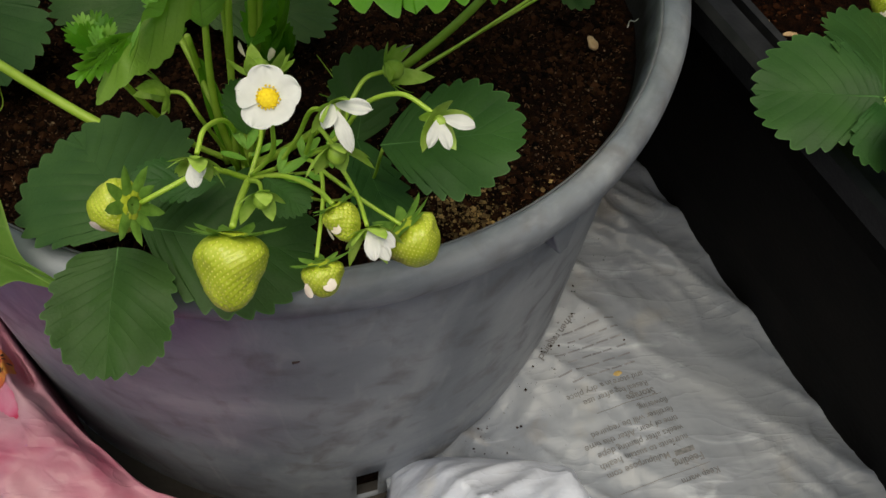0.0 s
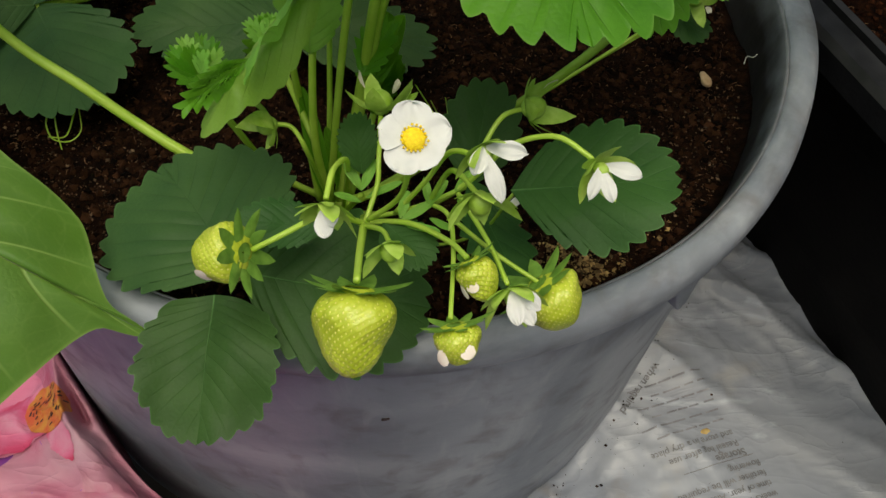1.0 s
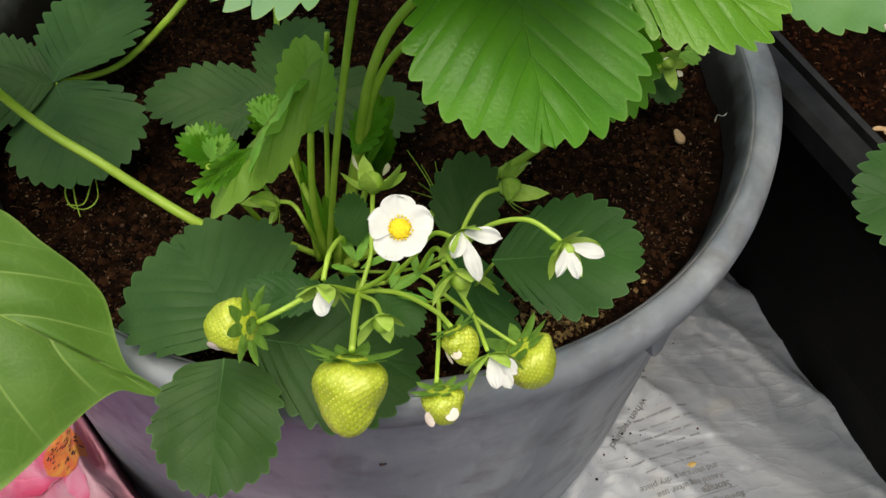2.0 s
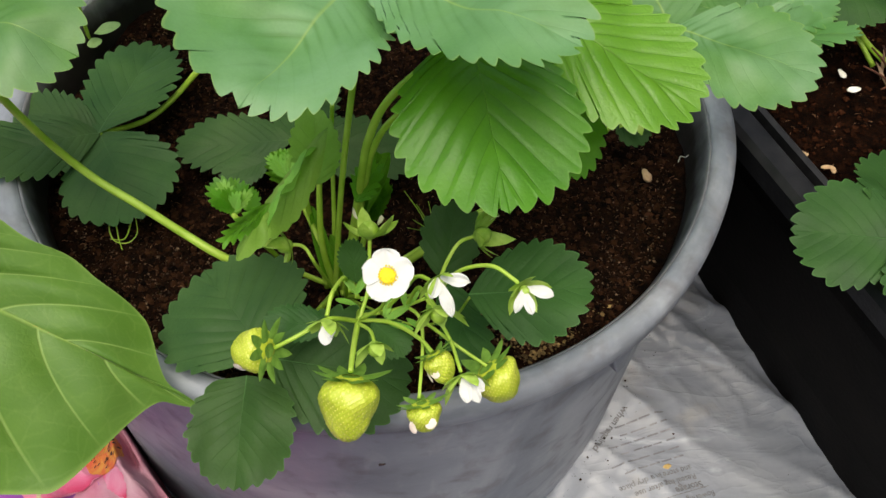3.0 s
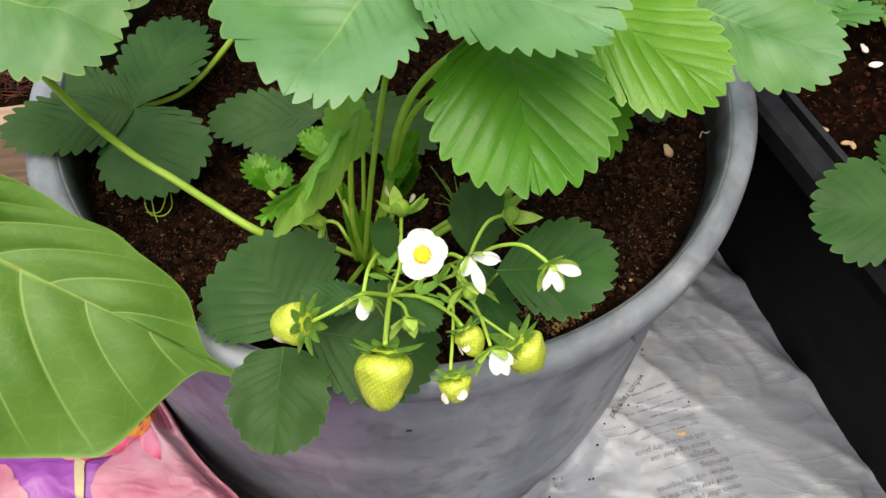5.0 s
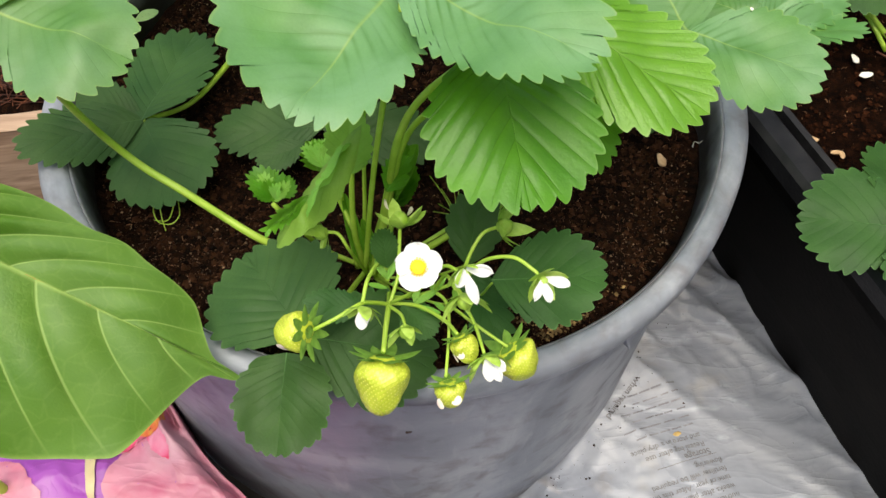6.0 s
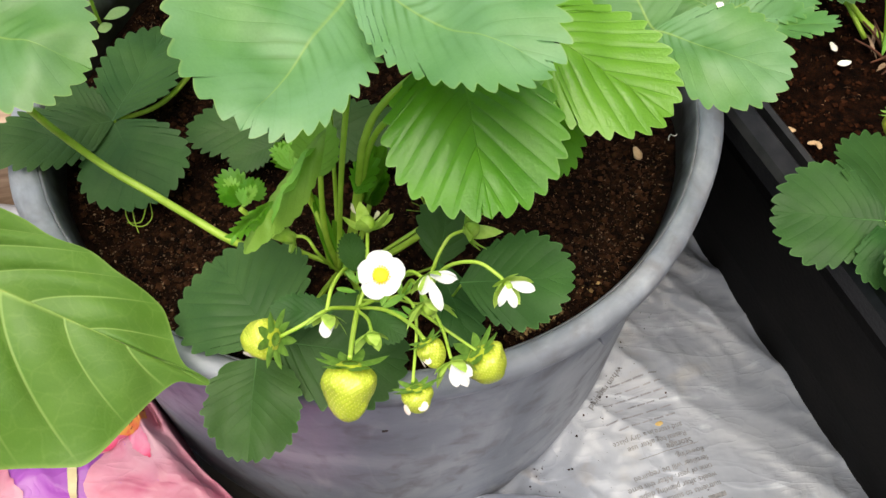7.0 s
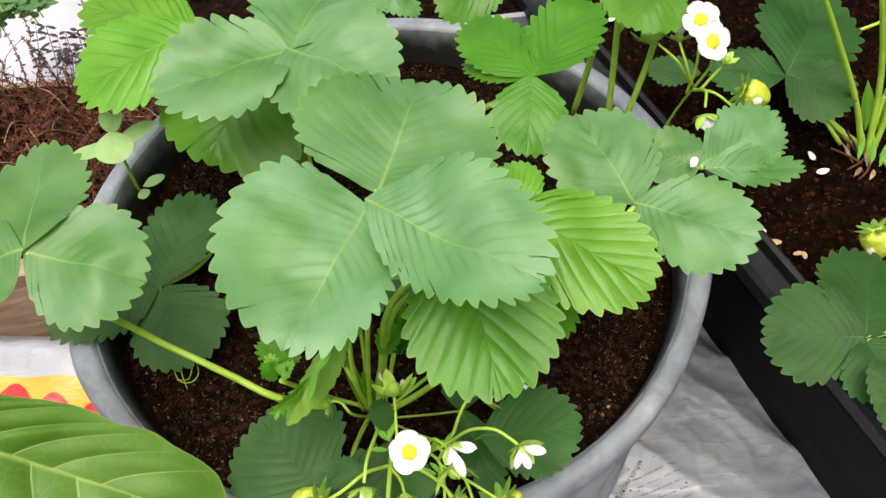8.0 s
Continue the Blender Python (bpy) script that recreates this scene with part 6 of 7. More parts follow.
leaflet(crown, (0.3970, 0.0662, 0.2800), (0.3981, 0.0926, 0.3120), 0.0105, M_BRIGHT, seed=401, point=.85, snub=2, fold=.5, depth=0, teeth=4, across=5, pleat=.6)
leaflet(crown, (0.4069, 0.0599, 0.2800), (0.4117, 0.0856, 0.3120), 0.0099, M_BRIGHT, seed=402, point=.85, snub=2, fold=.5, depth=0, teeth=4, across=5, pleat=.6)
leaflet(crown, (0.3905, 0.0481, 0.2640), (0.3921, 0.0637, 0.2880), 0.0056, M_UNDER, seed=403, point=.85, snub=2, fold=.5, depth=0, teeth=4, across=5, pleat=.6)
leaflet(crown, (0.3990, 0.0427, 0.2640), (0.3990, 0.0554, 0.2860), 0.0062, M_UNDER, seed=404, point=.85, snub=2, fold=.5, depth=0, teeth=4, across=5, pleat=.6)
leaflet(crown, (0.4053, 0.0395, 0.2640), (0.4111, 0.0520, 0.2840), 0.0062, M_UNDER, seed=405, point=.85, snub=2, fold=.5, depth=0, teeth=4, across=5, pleat=.6)
leaflet(crown, (0.3834, 0.0520, 0.2640), (0.3820, 0.0656, 0.2840), 0.0037, M_SHEATH, seed=406, point=.85, snub=2, fold=.5, depth=0, teeth=4, across=5, pleat=.6)
leaflet(crown, (0.3858, 0.0455, 0.2640), (0.3775, 0.0609, 0.2760), 0.0031, M_SHEATH, seed=407, point=.85, snub=2, fold=.5, depth=0, teeth=4, across=5, pleat=.6)
leaflet(crown, (0.3913, 0.0412, 0.2640), (0.3793, 0.0295, 0.2680), 0.0037, M_SHEATH, seed=408, point=.85, snub=2, fold=.5, depth=0, teeth=4, across=5, pleat=.6)
leaflet(crown, (0.4008, 0.0376, 0.2640), (0.3904, 0.0246, 0.2680), 0.0037, M_SHEATH, seed=409, point=.85, snub=2, fold=.5, depth=0, teeth=4, across=5, pleat=.6)
leaflet(crown, (0.3958, 0.0407, 0.2640), (0.3912, 0.0468, 0.2760), 0.0043, M_SHEATH, seed=410, point=.85, snub=2, fold=.5, depth=0, teeth=4, across=5, pleat=.6)
stalk(trough_plant, "leaf_stalk", [(0.3819, 0.0656, 0.2660), (0.3643, 0.0913, 0.2850)], 0.0019, 0.0017)
stalk(trough_plant, "runner", [(0.4918, 0.2117, 0.2750), (0.4524, 0.1910, 0.2800), (0.4289, 0.1871, 0.2760)], 0.0016, 0.0014)
# the front truss: stalks, flowers and berries
stalk(plant, "flower_stalk", [(-0.0155, -0.1417, 0.2680), (-0.0064, -0.1746, 0.3100), (-0.0047, -0.2046, 0.3450)], 0.00146, 0.00129)
stalk(plant, "flower_stalk", [(-0.0057, -0.1916, 0.3300), (0.0064, -0.2019, 0.3480), (0.0178, -0.2026, 0.3550), (0.0276, -0.2024, 0.3620)], 0.00086, 0.00086)
stalk(plant, "flower_stalk", [(-0.0047, -0.2046, 0.3450), (-0.0058, -0.2252, 0.3580), (-0.0065, -0.2419, 0.3660)], 0.00146, 0.00120)
stalk(plant, "flower_stalk", [(-0.0047, -0.2046, 0.3450), (-0.0133, -0.2120, 0.3600), (-0.0185, -0.2158, 0.3650), (-0.0291, -0.2238, 0.3660), (-0.0400, -0.2278, 0.3620)], 0.00112, 0.00095)
stalk(plant, "flower_stalk", [(-0.0053, -0.2052, 0.3450), (0.0013, -0.2195, 0.3620), (0.0036, -0.2300, 0.3700)], 0.00095, 0.00077)
stalk(plant, "flower_stalk", [(-0.0154, -0.1429, 0.2700), (-0.0104, -0.1899, 0.3600), (-0.0134, -0.2170, 0.3900), (-0.0153, -0.2301, 0.3920)], 0.00103, 0.00086)
stalk(plant, "flower_stalk", [(-0.0201, -0.1408, 0.2700), (-0.0259, -0.1691, 0.3400), (-0.0314, -0.1661, 0.3520), (-0.0382, -0.1650, 0.3530)], 0.00095, 0.00086)
stalk(plant, "flower_stalk", [(-0.0041, -0.2045, 0.3460), (-0.0001, -0.1924, 0.3520), (0.0004, -0.1839, 0.3550), (0.0010, -0.1719, 0.3660)], 0.00095, 0.00095)
stalk(plant, "flower_stalk", [(-0.0035, -0.2045, 0.3460), (0.0106, -0.2115, 0.3550), (0.0229, -0.2236, 0.3620), (0.0284, -0.2330, 0.3660)], 0.00103, 0.00095)
stalk(plant, "flower_stalk", [(0.0178, -0.2026, 0.3550), (0.0237, -0.2126, 0.3610), (0.0248, -0.2262, 0.3600), (0.0225, -0.2524, 0.3610)], 0.00086, 0.00077)
stalk(plant, "flower_stalk", [(-0.0032, -0.2044, 0.3470), (0.0068, -0.2123, 0.3700), (0.0092, -0.2199, 0.3950), (0.0096, -0.2227, 0.4060)], 0.00095, 0.00086)
stalk(plant, "flower_stalk", [(0.0064, -0.2019, 0.3480), (0.0160, -0.2049, 0.3700), (0.0221, -0.2098, 0.3900), (0.0291, -0.2199, 0.4000)], 0.00095, 0.00086)
stalk(plant, "flower_stalk", [(0.0178, -0.2026, 0.3550), (0.0222, -0.2063, 0.3750), (0.0248, -0.2139, 0.3850), (0.0302, -0.2242, 0.3870)], 0.00095, 0.00086)
stalk(plant, "flower_stalk", [(0.0270, -0.2024, 0.3620), (0.0324, -0.1975, 0.3660), (0.0365, -0.1915, 0.3750), (0.0421, -0.1847, 0.3800), (0.0496, -0.1809, 0.3800)], 0.00095, 0.00086)
stalk(plant, "flower_stalk", [(0.0270, -0.2024, 0.3620), (0.0328, -0.2026, 0.3700), (0.0414, -0.2066, 0.3900), (0.0528, -0.2116, 0.4000), (0.0614, -0.2183, 0.4000), (0.0639, -0.2207, 0.3990)], 0.00095, 0.00086)
stalk(plant, "flower_stalk", [(0.0271, -0.2021, 0.3610), (0.0368, -0.2231, 0.3600), (0.0405, -0.2429, 0.3660)], 0.00095, 0.00077)
stalk(plant, "flower_stalk", [(0.0245, -0.2135, 0.3610), (0.0403, -0.2220, 0.3520), (0.0540, -0.2320, 0.3500)], 0.00086, 0.00077)
berry(plant, (-0.0064, -0.2442, 0.3660), (-0.0085, -0.2661, 0.3480), 0.0249, seed=1, sepals=10)
berry(plant, (-0.0418, -0.2301, 0.3640), (-0.0589, -0.2247, 0.3560), 0.0198, seed=2, tuft=True)
berry(plant, (0.0289, -0.2341, 0.3670), (0.0356, -0.2441, 0.3580), 0.0141, seed=3, tuft=True)
berry(plant, (0.0234, -0.2556, 0.3630), (0.0260, -0.2648, 0.3540), 0.0160, seed=4, tuft=True)
berry(plant, (0.0531, -0.2339, 0.3520), (0.0657, -0.2424, 0.3400), 0.0237, seed=5)
flower(plant, (0.0095, -0.2237, 0.4110), (0.02, -0.45, 0.9), 0.0102, seed=1)
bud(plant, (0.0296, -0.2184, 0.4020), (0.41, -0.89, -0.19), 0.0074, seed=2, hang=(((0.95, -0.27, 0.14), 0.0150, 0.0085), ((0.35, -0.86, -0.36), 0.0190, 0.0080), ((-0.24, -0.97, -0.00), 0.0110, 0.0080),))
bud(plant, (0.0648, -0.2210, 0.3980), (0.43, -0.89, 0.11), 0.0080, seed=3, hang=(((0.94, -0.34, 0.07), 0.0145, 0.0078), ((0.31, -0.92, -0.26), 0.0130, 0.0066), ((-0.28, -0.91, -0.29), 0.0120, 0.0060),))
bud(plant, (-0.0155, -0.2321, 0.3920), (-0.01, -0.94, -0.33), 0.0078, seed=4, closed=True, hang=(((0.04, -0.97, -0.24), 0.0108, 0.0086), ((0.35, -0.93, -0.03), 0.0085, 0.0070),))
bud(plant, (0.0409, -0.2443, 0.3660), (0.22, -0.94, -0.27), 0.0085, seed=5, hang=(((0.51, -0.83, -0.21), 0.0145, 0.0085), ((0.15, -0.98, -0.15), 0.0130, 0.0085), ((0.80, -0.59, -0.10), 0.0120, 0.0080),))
bud(plant, (0.0010, -0.1708, 0.3670), (0.03, 0.53, 0.85), 0.01, seed=6, remains=2)
bud(plant, (0.0502, -0.1809, 0.3800), (0.91, -0.14, 0.39), 0.0094, seed=7, remains=1)
bud(plant, (0.0305, -0.2242, 0.3870), (0.04, -0.97, -0.24), 0.0086, seed=8)
bud(plant, (0.0036, -0.2309, 0.3700), (0.08, -0.97, -0.24), 0.0078, seed=9)
bud(plant, (-0.0382, -0.1650, 0.3530), (-0.92, -0.40, 0.02), 0.0086, seed=10)
# the truss of the plant at the side
stalk(side_plant, "flower_stalk", [(0.2267, 0.0707, 0.3000), (0.2244, 0.0506, 0.3450), (0.2250, 0.0354, 0.3800)], 0.00112, 0.00086)
stalk(side_plant, "flower_stalk", [(0.2208, 0.0354, 0.3750), (0.2220, 0.0343, 0.4000), (0.2211, 0.0398, 0.4250)], 0.00112, 0.00086)
stalk(side_plant, "flower_stalk", [(0.2250, 0.0354, 0.3800), (0.2307, 0.0331, 0.4000), (0.2274, 0.0281, 0.4200)], 0.00112, 0.00086)
stalk(side_plant, "flower_stalk", [(0.2234, 0.0384, 0.3800), (0.2113, 0.0412, 0.4000), (0.1978, 0.0500, 0.4100)], 0.00112, 0.00086)
stalk(side_plant, "flower_stalk", [(0.2222, 0.0334, 0.3850), (0.2163, 0.0378, 0.4000), (0.2126, 0.0498, 0.4100)], 0.00112, 0.00086)
stalk(side_plant, "flower_stalk", [(0.2219, 0.0278, 0.3850), (0.2195, 0.0060, 0.4060), (0.2112, -0.0168, 0.4155)], 0.00112, 0.00086)
stalk(side_plant, "flower_stalk", [(0.2222, 0.0289, 0.3850), (0.2329, 0.0186, 0.3900), (0.2468, 0.0133, 0.3800)], 0.00112, 0.00086)
stalk(side_plant, "flower_stalk", [(0.2245, 0.0235, 0.3900), (0.2382, 0.0322, 0.4000), (0.2416, 0.0347, 0.4050)], 0.00112, 0.00086)
flower(side_plant, (0.2220, 0.0473, 0.4300), (-0.1, -0.5, 0.85), 0.0122, seed=11)
flower(side_plant, (0.2248, 0.0281, 0.4280), (0.25, -0.6, 0.75), 0.0127, seed=12)
bud(side_plant, (0.1952, 0.0538, 0.4080), (-0.1, 0.70, 0.70), 0.0100, seed=13, petals=5, closed=True)
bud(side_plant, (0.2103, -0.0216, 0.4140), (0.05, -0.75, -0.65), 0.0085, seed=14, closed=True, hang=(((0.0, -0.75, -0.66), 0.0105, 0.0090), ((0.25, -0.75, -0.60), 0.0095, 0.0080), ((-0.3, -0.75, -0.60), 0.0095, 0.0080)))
bud(side_plant, (0.2129, 0.0526, 0.4090), (0.1, 0.70, 0.70), 0.0074, seed=15, petals=3, closed=True)
bud(side_plant, (0.2408, 0.0331, 0.4050), (0.3, -0.2, 0.9), 0.0058, seed=16, petals=0)
berry(side_plant, (0.2595, 0.0334, 0.3750), (0.2800, 0.0278, 0.3680), 0.0199, seed=6, tuft=True)
berry(trough_plant, (0.3422, -0.0564, 0.3200), (0.3479, -0.0705, 0.3000), 0.0206, seed=7, tuft=True)
# the broad smooth leaf
broad_leaf((-0.2537, -0.1829, 0.4300), (-0.0860, -0.2235, 0.2980), .118)
# small things: petals, chips, roots, seedling

# ---- loose bits ----


def scatter(name, label, n, where, lo, hi, mat, rnd, flat=0.7):
    """Many small uneven crumbs in one mesh."""
    verts, faces = [], []
    for k in range(n):
        c = where(rnd)
        s = lo + (hi - lo) * rnd.random() ** 4
        turn = Euler((rnd.uniform(0, 6), rnd.uniform(0, 6), rnd.uniform(0, 6))).to_matrix()
        o = len(verts)
        for p in ((1, 0, 0), (-1, 0, 0), (0, 1, 0), (0, -1, 0), (0, 0, 1), (0, 0, -1)):
            q = turn @ (Vector(p) * s * rnd.uniform(0.6, 1.2))
            q.z *= flat
            verts.append(c + q + Vector((0, 0, s * 0.25)))
        for f in ((0, 2, 4), (2, 1, 4), (1, 3, 4), (3, 0, 4), (2, 0, 5), (1, 2, 5), (3, 1, 5), (0, 3, 5)):
            faces.append([o + i for i in f])
    me = bpy.data.meshes.new(name)
    me.from_pydata(verts, [], faces)
    me.materials.append(mat)
    return tagged(new(name, me), label, "soil", kind="stuff")


def fibres(name, label, n, where, mat, rnd):
    verts, faces = [], []
    for k in range(n):
        c = where(rnd)
        a = rnd.uniform(0, 6.28)
        ln, w = 0.0008 + 0.0032 * rnd.random() ** 2, rnd.uniform(0.00010, 0.00024)
        d = Vector((math.cos(a), math.sin(a), rnd.uniform(-0.25, 0.25))) * ln
        s = Vector((-math.sin(a), math.cos(a), 0)) * w
        mid = c + d * 0.5 + s * rnd.uniform(-1.2, 1.2) + Vector((0, 0, w * 2 + 0.0006))
        o = len(verts)
        for q in (c, mid, c + d):
            verts += [q + s, q - s, q + Vector((0, 0, 1.6 * w))]
        for b in (o, o + 3):
            faces += [(b, b + 3, b + 5, b + 2), (b + 1, b + 2, b + 5, b + 4), (b, b + 1, b + 4, b + 3)]
    me = bpy.data.meshes.new(name)
    me.from_pydata(verts, [], faces)
    me.materials.append(mat)
    return tagged(new(name, me), label, "soil", kind="stuff")


def in_tub(rnd):
    r, a = 0.211 * rnd.random() ** 0.5, rnd.uniform(0, 2 * math.pi)
    x, y = r * math.cos(a), r * math.sin(a)
    return Vector((x, y, 0.2600 + soil_height(x, y)))


def in_trough(rnd):
    a, k = rnd.uniform(-0.5, 0.35), rnd.random()
    return trough_point(a, -0.016 - 0.29 * k, 0.262 + soil_height(a + 2, k * 0.3))


rr = random.Random(11)
scatter("soil_crumbs", "brown crumbs of potting soil in the tub", 36000, in_tub, 0.0003, 0.0034, M_CRUMB, rr)
scatter("soil_crumbs", "brown crumbs of potting soil in the trough", 20000, in_trough, 0.0003, 0.0034, M_CRUMB_SHADED, rr)
fibres("soil_fibres", "pale coir fibres on the soil of the tub", 5000, in_tub, M_FIBRE, rr)
fibres("soil_fibres", "pale coir fibres on the soil of the trough", 1600, in_trough, M_FIBRE, rr)


def on_crust(rnd):
    """Patches of paler, gritty crust near the tub's wall."""
    while True:
        p = in_tub(rnd)
        k = max(0.0, noise.noise(Vector((p.x * 14, p.y * 14, 5.5))) + 0.9 * (p.to_2d().length / 0.211 - 0.72))
        if rnd.random() < 2.2 * k:
            return p + Vector((0, 0, 0.0006))


scatter("soil_grit", "pale gritty flecks on the soil of the tub", 3200, on_crust, 0.0003, 0.0013, M_GRIT, rr)


def under_the_leaf(rnd):
    """A dry, pale crust of soil by the wall, below the leaf of the front plant."""
    while True:
        x, y = rnd.gauss(0.100, 0.026), rnd.gauss(-0.168, 0.012)
        if math.hypot(x, y) < 0.206 and rnd.random() < 0.55 + noise.noise(Vector((x * 60, y * 60, 2.0))):
            return Vector((x, y, 0.2606 + soil_height(x, y)))


scatter("dry_soil_crust", "dry yellowish-brown crumbs of soil by the tub wall", 900, under_the_leaf, 0.0004, 0.0021, M_DRYCRUMB, rr)


def in_planter(rnd):
    return Vector((rnd.uniform(-0.7, -0.27), rnd.uniform(0.19, 0.43), 0.072))


def in_box(rnd):
    return Vector((rnd.uniform(-0.19, 0.21), rnd.uniform(0.275, 0.45), 0.257))


scatter("soil_crumbs", "reddish crumbs of soil in the wooden planter", 2500, in_planter, 0.0008, 0.005, M_CRUMB, rr)
scatter("soil_crumbs", "reddish crumbs of soil in the box", 1500, in_box, 0.0008, 0.005, M_CRUMB, rr)


def pebble(name, place, size, mat, label, category, seed, flat=0.5):
    bm = bmesh.new()
    bmesh.ops.create_icosphere(bm, subdivisions=3, radius=size)
    for v in bm.verts:
        v.co *= 1 + 0.25 * noise.noise(v.co / size * 1.3 + Vector((seed, 0, 0)))
        v.co.x, v.co.y, v.co.z = v.co.x * 1.35, v.co.y * 0.72, v.co.z * flat
    ob = part(name, bm, mat)
    ob.location = place
    ob.rotation_euler = (0, 0, seed * 1.7)
    return tagged(ob, label, category)


def wisp(parent, pts, r, mat, name="strand"):
    rows = tube_rows(spline(pts, 8), r, r * 0.6, 6)
    return under(part(name, grid_mesh(rows, True), mat), parent)


def on_the_bag(rnd):
    x, y = rnd.uniform(0.10, 0.36), rnd.uniform(-0.36, -0.02)
    while math.hypot(x, y) < 0.226:
        x, y = rnd.uniform(0.10, 0.36), rnd.uniform(-0.36, -0.02)
    if rnd.random() < 0.75:
        a, d = math.atan2(y, x), 0.226 + abs(rnd.gauss(0, 0.018))
        x, y = d * math.cos(a), d * math.sin(a)
    return Vector((x, y, bag_z(x, y) + 0.0008))


scatter("spilt_soil", "specks of spilt soil on the compost bag", 170, on_the_bag, 0.0003, 0.0015, M_CRUMB, rr)
flake = thing("dirt_flake", "dark dirt flake stuck on the tub wall", "dirt", (0.0053, -0.2228, 0.214))
wisp(flake, [(0.0035, -0.2231, 0.2132), (0.0053, -0.2234, 0.2142), (0.0070, -0.2231, 0.2144)], 0.0008, M_DOT, "flake")
pebble("small_stone", (0.1839, -0.0452, 0.2660), 0.0042, M_STONE, "small tan stone lying on the dark soil", "stone", 1)
pebble("fallen_petal", (0.3529, 0.0546, 0.2680), 0.0036, M_CHIP, "fallen white petal lying on the dark soil", "petal", 1, 0.35)
pebble("fallen_petal", (0.3564, 0.0376, 0.2680), 0.0041, M_CHIP, "fallen white petal lying on the dark soil", "petal", 2, 0.35)
pebble("fallen_petal", (0.2879, -0.0159, 0.2700), 0.0041, M_CHIP, "fallen white petal lying on the dark soil", "petal", 3, 0.35)
pebble("fallen_petal", (0.2246, 0.2449, 0.2680), 0.0040, M_CHIP, "fallen white petal lying on the dark soil", "petal", 4, 0.35)
pebble("fallen_petal", (0.2842, -0.0029, 0.2700), 0.0024, M_CHIP, "fallen white petal lying on the dark soil", "petal", 5, 0.35)
pebble("fallen_petal", (0.0679, -0.1332, 0.2660), 0.0031, M_CHIP, "fallen white petal lying on the dark soil", "petal", 6, 0.35)
pebble("fallen_petal", (0.0869, -0.1293, 0.2680), 0.0036, M_CHIP, "fallen white petal lying on the dark soil", "petal", 7, 0.35)
pebble("bark_chip", (0.2963, -0.0270, 0.2680), 0.0036, M_STONE, "small tan chip lying on the dark soil", "chip", 11, 0.35)
pebble("bark_chip", (0.3143, -0.0416, 0.2680), 0.0027, M_STONE, "small tan chip lying on the dark soil", "chip", 12, 0.35)
pebble("bark_chip", (0.3101, -0.0392, 0.2680), 0.0028, M_STONE, "small tan chip lying on the dark soil", "chip", 13, 0.35)
pebble("bark_chip", (0.2923, -0.0249, 0.2680), 0.0028, M_STONE, "small tan chip lying on the dark soil", "chip", 14, 0.35)
pebble("fallen_petal", (0.1967, -0.0525, 0.4052), 0.0033, M_CHIP, "fallen white petal lying on a strawberry leaf", "petal", 21, 0.35)
pebble("bark_chip", (0.2360, -0.1603, 0.0360), 0.0030, M_STRAW, "straw-coloured flake lying on the compost bag", "chip", 15, 0.3)
curl = thing("root_curl", "small pale curled root on the inner tub wall", "root", (0.2071, -0.0413, 0.2800))
wisp(curl, [(0.2055, -0.0382, 0.2720), (0.2062, -0.0367, 0.2760), (0.2076, -0.0404, 0.2790), (0.2093, -0.0401, 0.2810)], .0003, M_CHIP)
roots = thing("loose_roots", "thin yellowish looping roots on the soil", "root", (-0.1554, -0.0930, 0.2660))
wisp(roots, [(-0.1594, -0.0864, 0.2750), (-0.1609, -0.0915, 0.2700), (-0.1571, -0.0981, 0.2670), (-0.1489, -0.0994, 0.2670), (-0.1437, -0.0947, 0.2700), (-0.1428, -0.0904, 0.2800)], .00045, M_STALK)
wisp(roots, [(-0.1570, -0.0864, 0.2750), (-0.1552, -0.0958, 0.2680), (-0.1520, -0.1039, 0.2660)], .00045, M_STALK)
wisp(roots, [(-0.1455, -0.0888, 0.2780), (-0.1509, -0.0967, 0.2680), (-0.1598, -0.0968, 0.2670)], .00045, M_STALK)
tuft = thing("grass_tuft", "tiny tuft of thin green grass blades", "grass", (0.0364, -0.0911, 0.2640))
wisp(tuft, [(0.0364, -0.0911, 0.2640), (0.0293, -0.0805, 0.2720), (0.0197, -0.0739, 0.2850)], .0004, M_STALK)
wisp(tuft, [(0.0364, -0.0911, 0.2640), (0.0330, -0.0859, 0.2720), (0.0270, -0.0846, 0.2850)], .0004, M_STALK)
wisp(tuft, [(0.0364, -0.0911, 0.2640), (0.0368, -0.0847, 0.2720), (0.0345, -0.0822, 0.2850)], .0004, M_STALK)
wisp(tuft, [(0.0364, -0.0911, 0.2640), (0.0299, -0.0952, 0.2720), (0.0212, -0.1029, 0.2850)], .0004, M_STALK)
wisp(tuft, [(0.0364, -0.0911, 0.2640), (0.0319, -0.0922, 0.2720), (0.0249, -0.0970, 0.2850)], .0004, M_STALK)
wisp(tuft, [(0.0364, -0.0911, 0.2640), (0.0386, -0.0870, 0.2720), (0.0381, -0.0869, 0.2850)], .0004, M_STALK)
seedling = thing("seedling", "pale green seedling with rounded leaves at the tub wall", "seedling", (-0.2059, 0.0812, 0.2620))
sprout = stalk(seedling, "stem", [(-0.2058, 0.0800, 0.2620), (-0.2024, 0.0719, 0.2900), (-0.1960, 0.0606, 0.3300), (-0.1948, 0.0562, 0.3520), (-0.1934, 0.0564, 0.3650)], .0014, .0012)
leaflet(sprout, (-0.1915, 0.0504, 0.3580), (-0.2257, 0.0500, 0.3520), 0.0120, M_PALEGREEN, seed=1, depth=0, teeth=4)
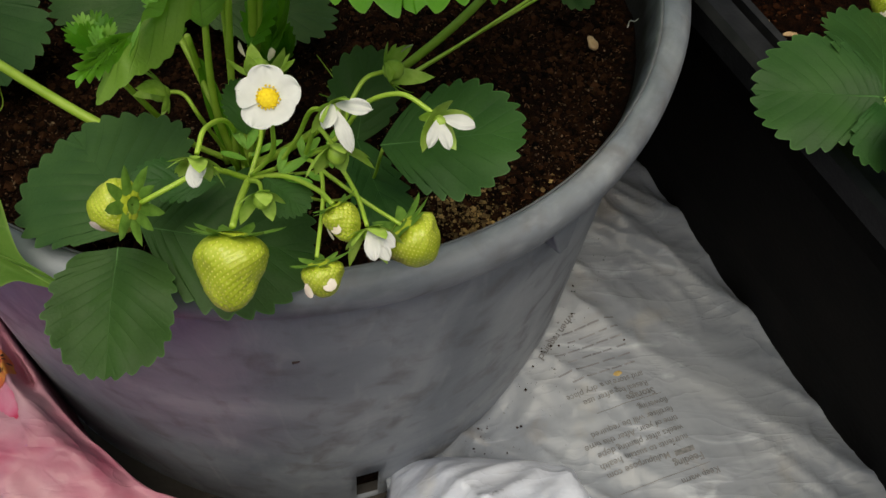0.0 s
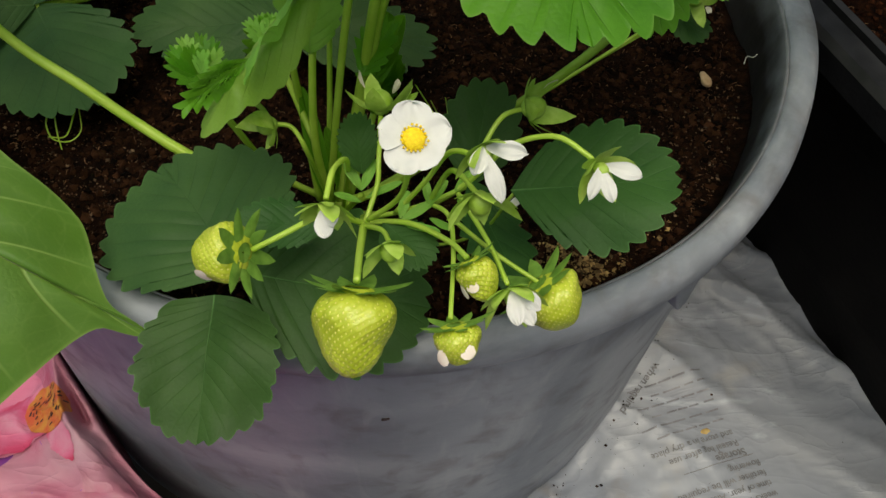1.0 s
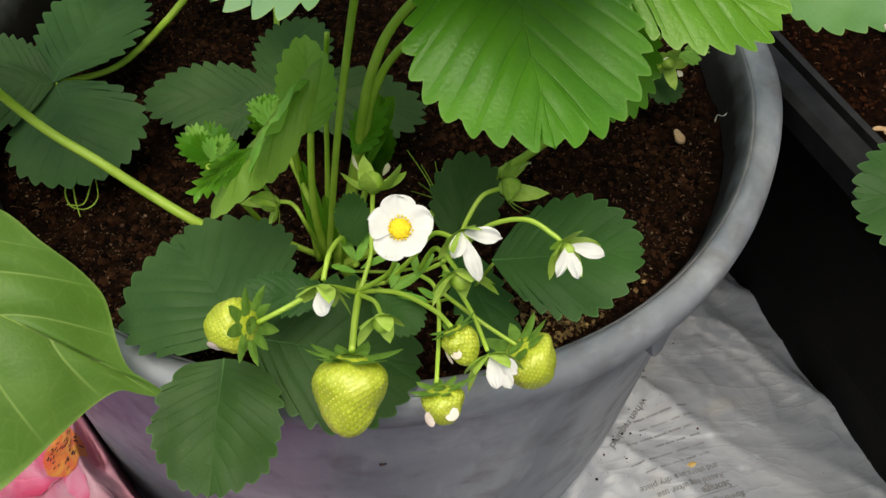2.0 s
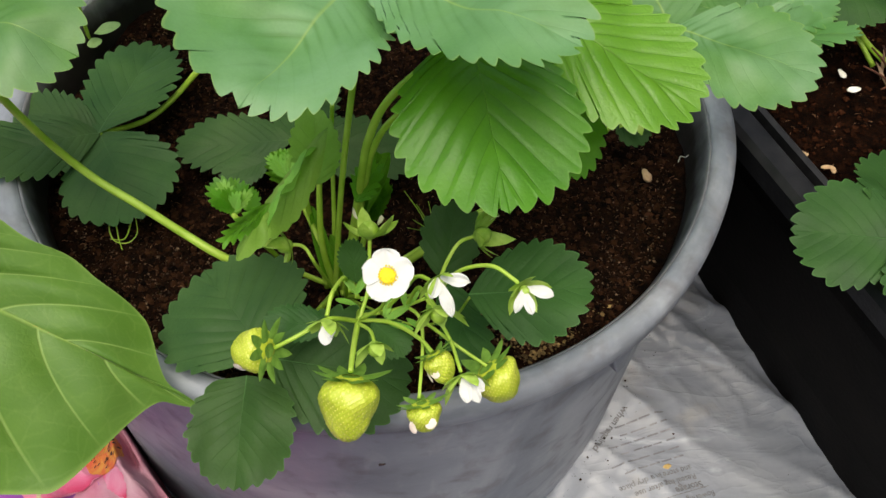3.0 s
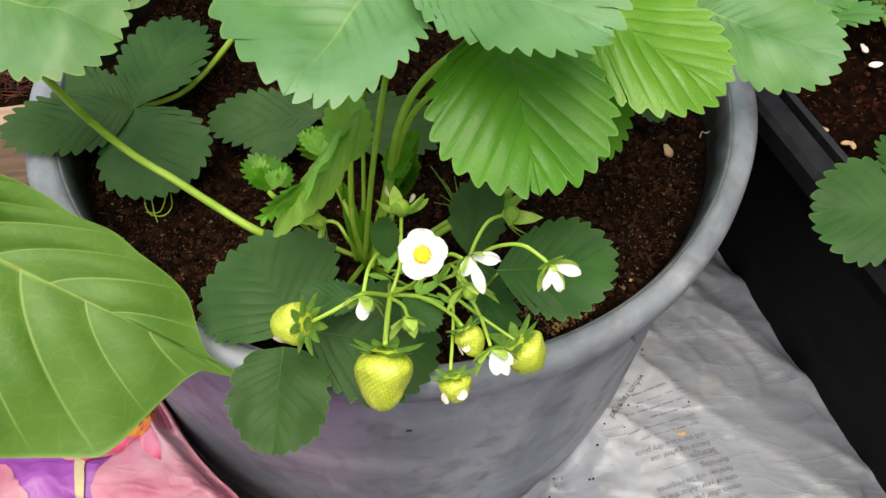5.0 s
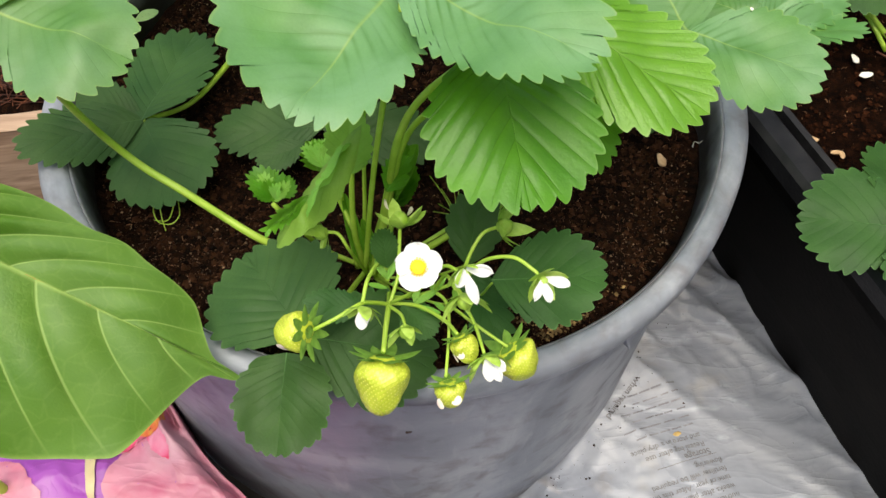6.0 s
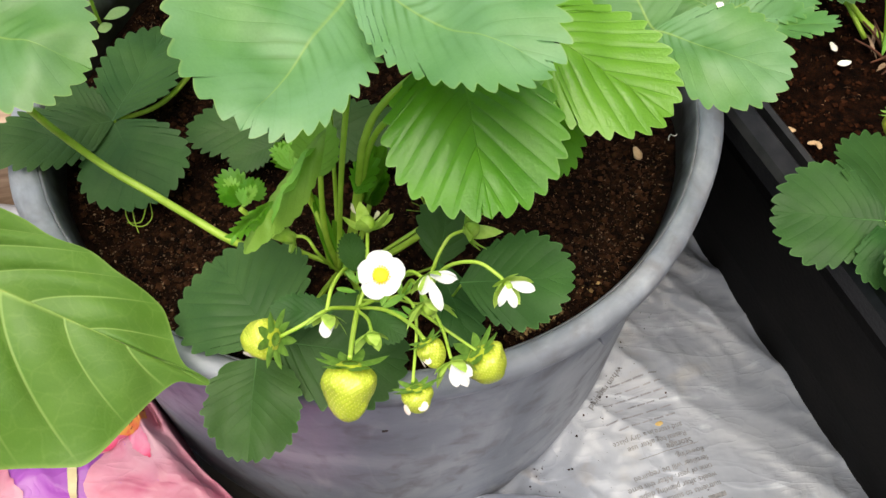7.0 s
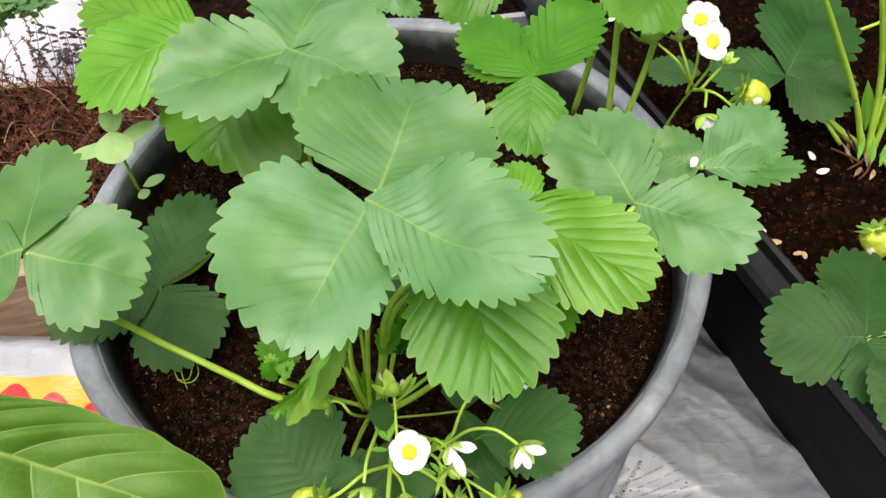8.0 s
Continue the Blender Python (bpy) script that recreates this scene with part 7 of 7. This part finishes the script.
leaflet(sprout, (-0.1931, 0.0506, 0.3580), (-0.1625, 0.0641, 0.3660), 0.0120, M_PALEGREEN, seed=2, depth=0, teeth=4)
leaflet(sprout, (-0.1928, 0.0576, 0.3660), (-0.1883, 0.0337, 0.3580), 0.0284, M_PALEGREEN, seed=3, depth=0, teeth=4)
leaflet(sprout, (-0.1938, 0.0564, 0.3650), (-0.1935, 0.0644, 0.3800), 0.0116, M_PALEGREEN, seed=4, depth=0, teeth=4)
leaflet(sprout, (-0.1926, 0.0563, 0.3650), (-0.1830, 0.0642, 0.3800), 0.0107, M_PALEGREEN, seed=5, depth=0, teeth=4)
leaflet(sprout, (-0.1987, 0.0726, 0.2850), (-0.1803, 0.0783, 0.2900), 0.0088, M_PALEGREEN, seed=6, depth=0, teeth=4)
leaflet(sprout, (-0.2014, 0.0740, 0.2800), (-0.1966, 0.0646, 0.2800), 0.0109, M_PALEGREEN, seed=7, depth=0, teeth=4)
sprig = thing("leafy_sprig", "small-leaved green foliage behind the planter", "plant", (-0.5002, 0.5722, 0.0700))
rr = random.Random(21)
for n in range(10):
    foot = Vector((rr.uniform(-0.57, -0.46), rr.uniform(0.53, 0.58), 0.070))
    top = Vector((rr.uniform(-0.46, -0.39), rr.uniform(0.46, 0.51), 0.172))
    line = spline([foot, (foot + top) * 0.5 + Vector((rr.uniform(-0.01, 0.02), 0.0, 0.012)), top], 6)
    twig = stalk(sprig, "twig", [line[0], line[6], line[12]], 0.0012, 0.0008)
    for k in range(3, 13):
        for side in (-1, 1):
            way = Vector((side * rr.uniform(0.4, 1.0), rr.uniform(-0.7, 0.5), rr.uniform(-0.1, 0.5))).normalized() * rr.uniform(0.012, 0.022)
            leaflet(twig, line[k], line[k] + way, rr.uniform(0.007, 0.011), M_SPRIG, seed=n * 20 + k, depth=0, teeth=3, across=3, point=0.8, snub=2)
# dark shrivelled sprays and bleached stems that stand up from the heather
for foot, bend, top in (((-0.3987, 0.3886), (-0.3809, 0.3900), (-0.3828, 0.4130)), ((-0.3853, 0.4063), (-0.3623, 0.3924), (-0.3587, 0.4001)), ((-0.4293, 0.3924), (-0.4020, 0.3946), (-0.3955, 0.4185)), ((-0.3683, 0.3944), (-0.3470, 0.3867), (-0.3446, 0.4002)), ((-0.4133, 0.4398), (-0.3748, 0.3926), (-0.3571, 0.3688))):
    line = spline([Vector((*foot, 0.100)), Vector((*bend, 0.150)), Vector((*top, 0.185))], 9)
    wisp(heather, [line[0], line[4], line[9]], 0.0008, M_TWIG, "stem")
    spray = wisp(heather, [line[9], line[13], line[18]], 0.0006, M_SPRAY, "spray")
    for k in range(8, 19, 2):
        for side in (-1, 1):
            way = Vector((side, rr.uniform(-0.5, 0.7), rr.uniform(-0.5, 0.1))).normalized() * rr.uniform(0.007, 0.013)
            leaflet(spray, line[k], line[k] + way, 0.0042, M_SPRAY, seed=k, depth=0, teeth=2, across=2)
for n in range(16):
    p = Vector((rr.uniform(-0.46, -0.29), rr.uniform(0.24, 0.36), 0.085))
    d = Vector((rr.uniform(-1, 1), rr.uniform(-0.8, 0.3), 0.25)).normalized() * rr.uniform(0.05, 0.09)
    wisp(heather, [p, p + d * 0.5 + Vector((0, 0, 0.022)), p + d], 0.0009, M_SHEATH, "stem")
# dry sheaths round the crown in the trough
wisp(trough_plant, [(0.3950, 0.0555, 0.2620), (0.3807, 0.0546, 0.2790), (0.3670, 0.0586, 0.2900)], .0011, M_TWIG, "dry_sheath")
wisp(trough_plant, [(0.3985, 0.0519, 0.2620), (0.3858, 0.0403, 0.2700), (0.3738, 0.0339, 0.2720)], .0011, M_TWIG, "dry_sheath")
wisp(trough_plant, [(0.3939, 0.0462, 0.2620), (0.3800, 0.0483, 0.2715), (0.3665, 0.0555, 0.2750)], .0011, M_TWIG, "dry_sheath")
wisp(trough_plant, [(0.3939, 0.0588, 0.2620), (0.3826, 0.0545, 0.2815), (0.3718, 0.0552, 0.2950)], .0011, M_TWIG, "dry_sheath")
wisp(trough_plant, [(0.4008, 0.0454, 0.2620), (0.3908, 0.0329, 0.2680), (0.3815, 0.0256, 0.2680)], .0011, M_TWIG, "dry_sheath")
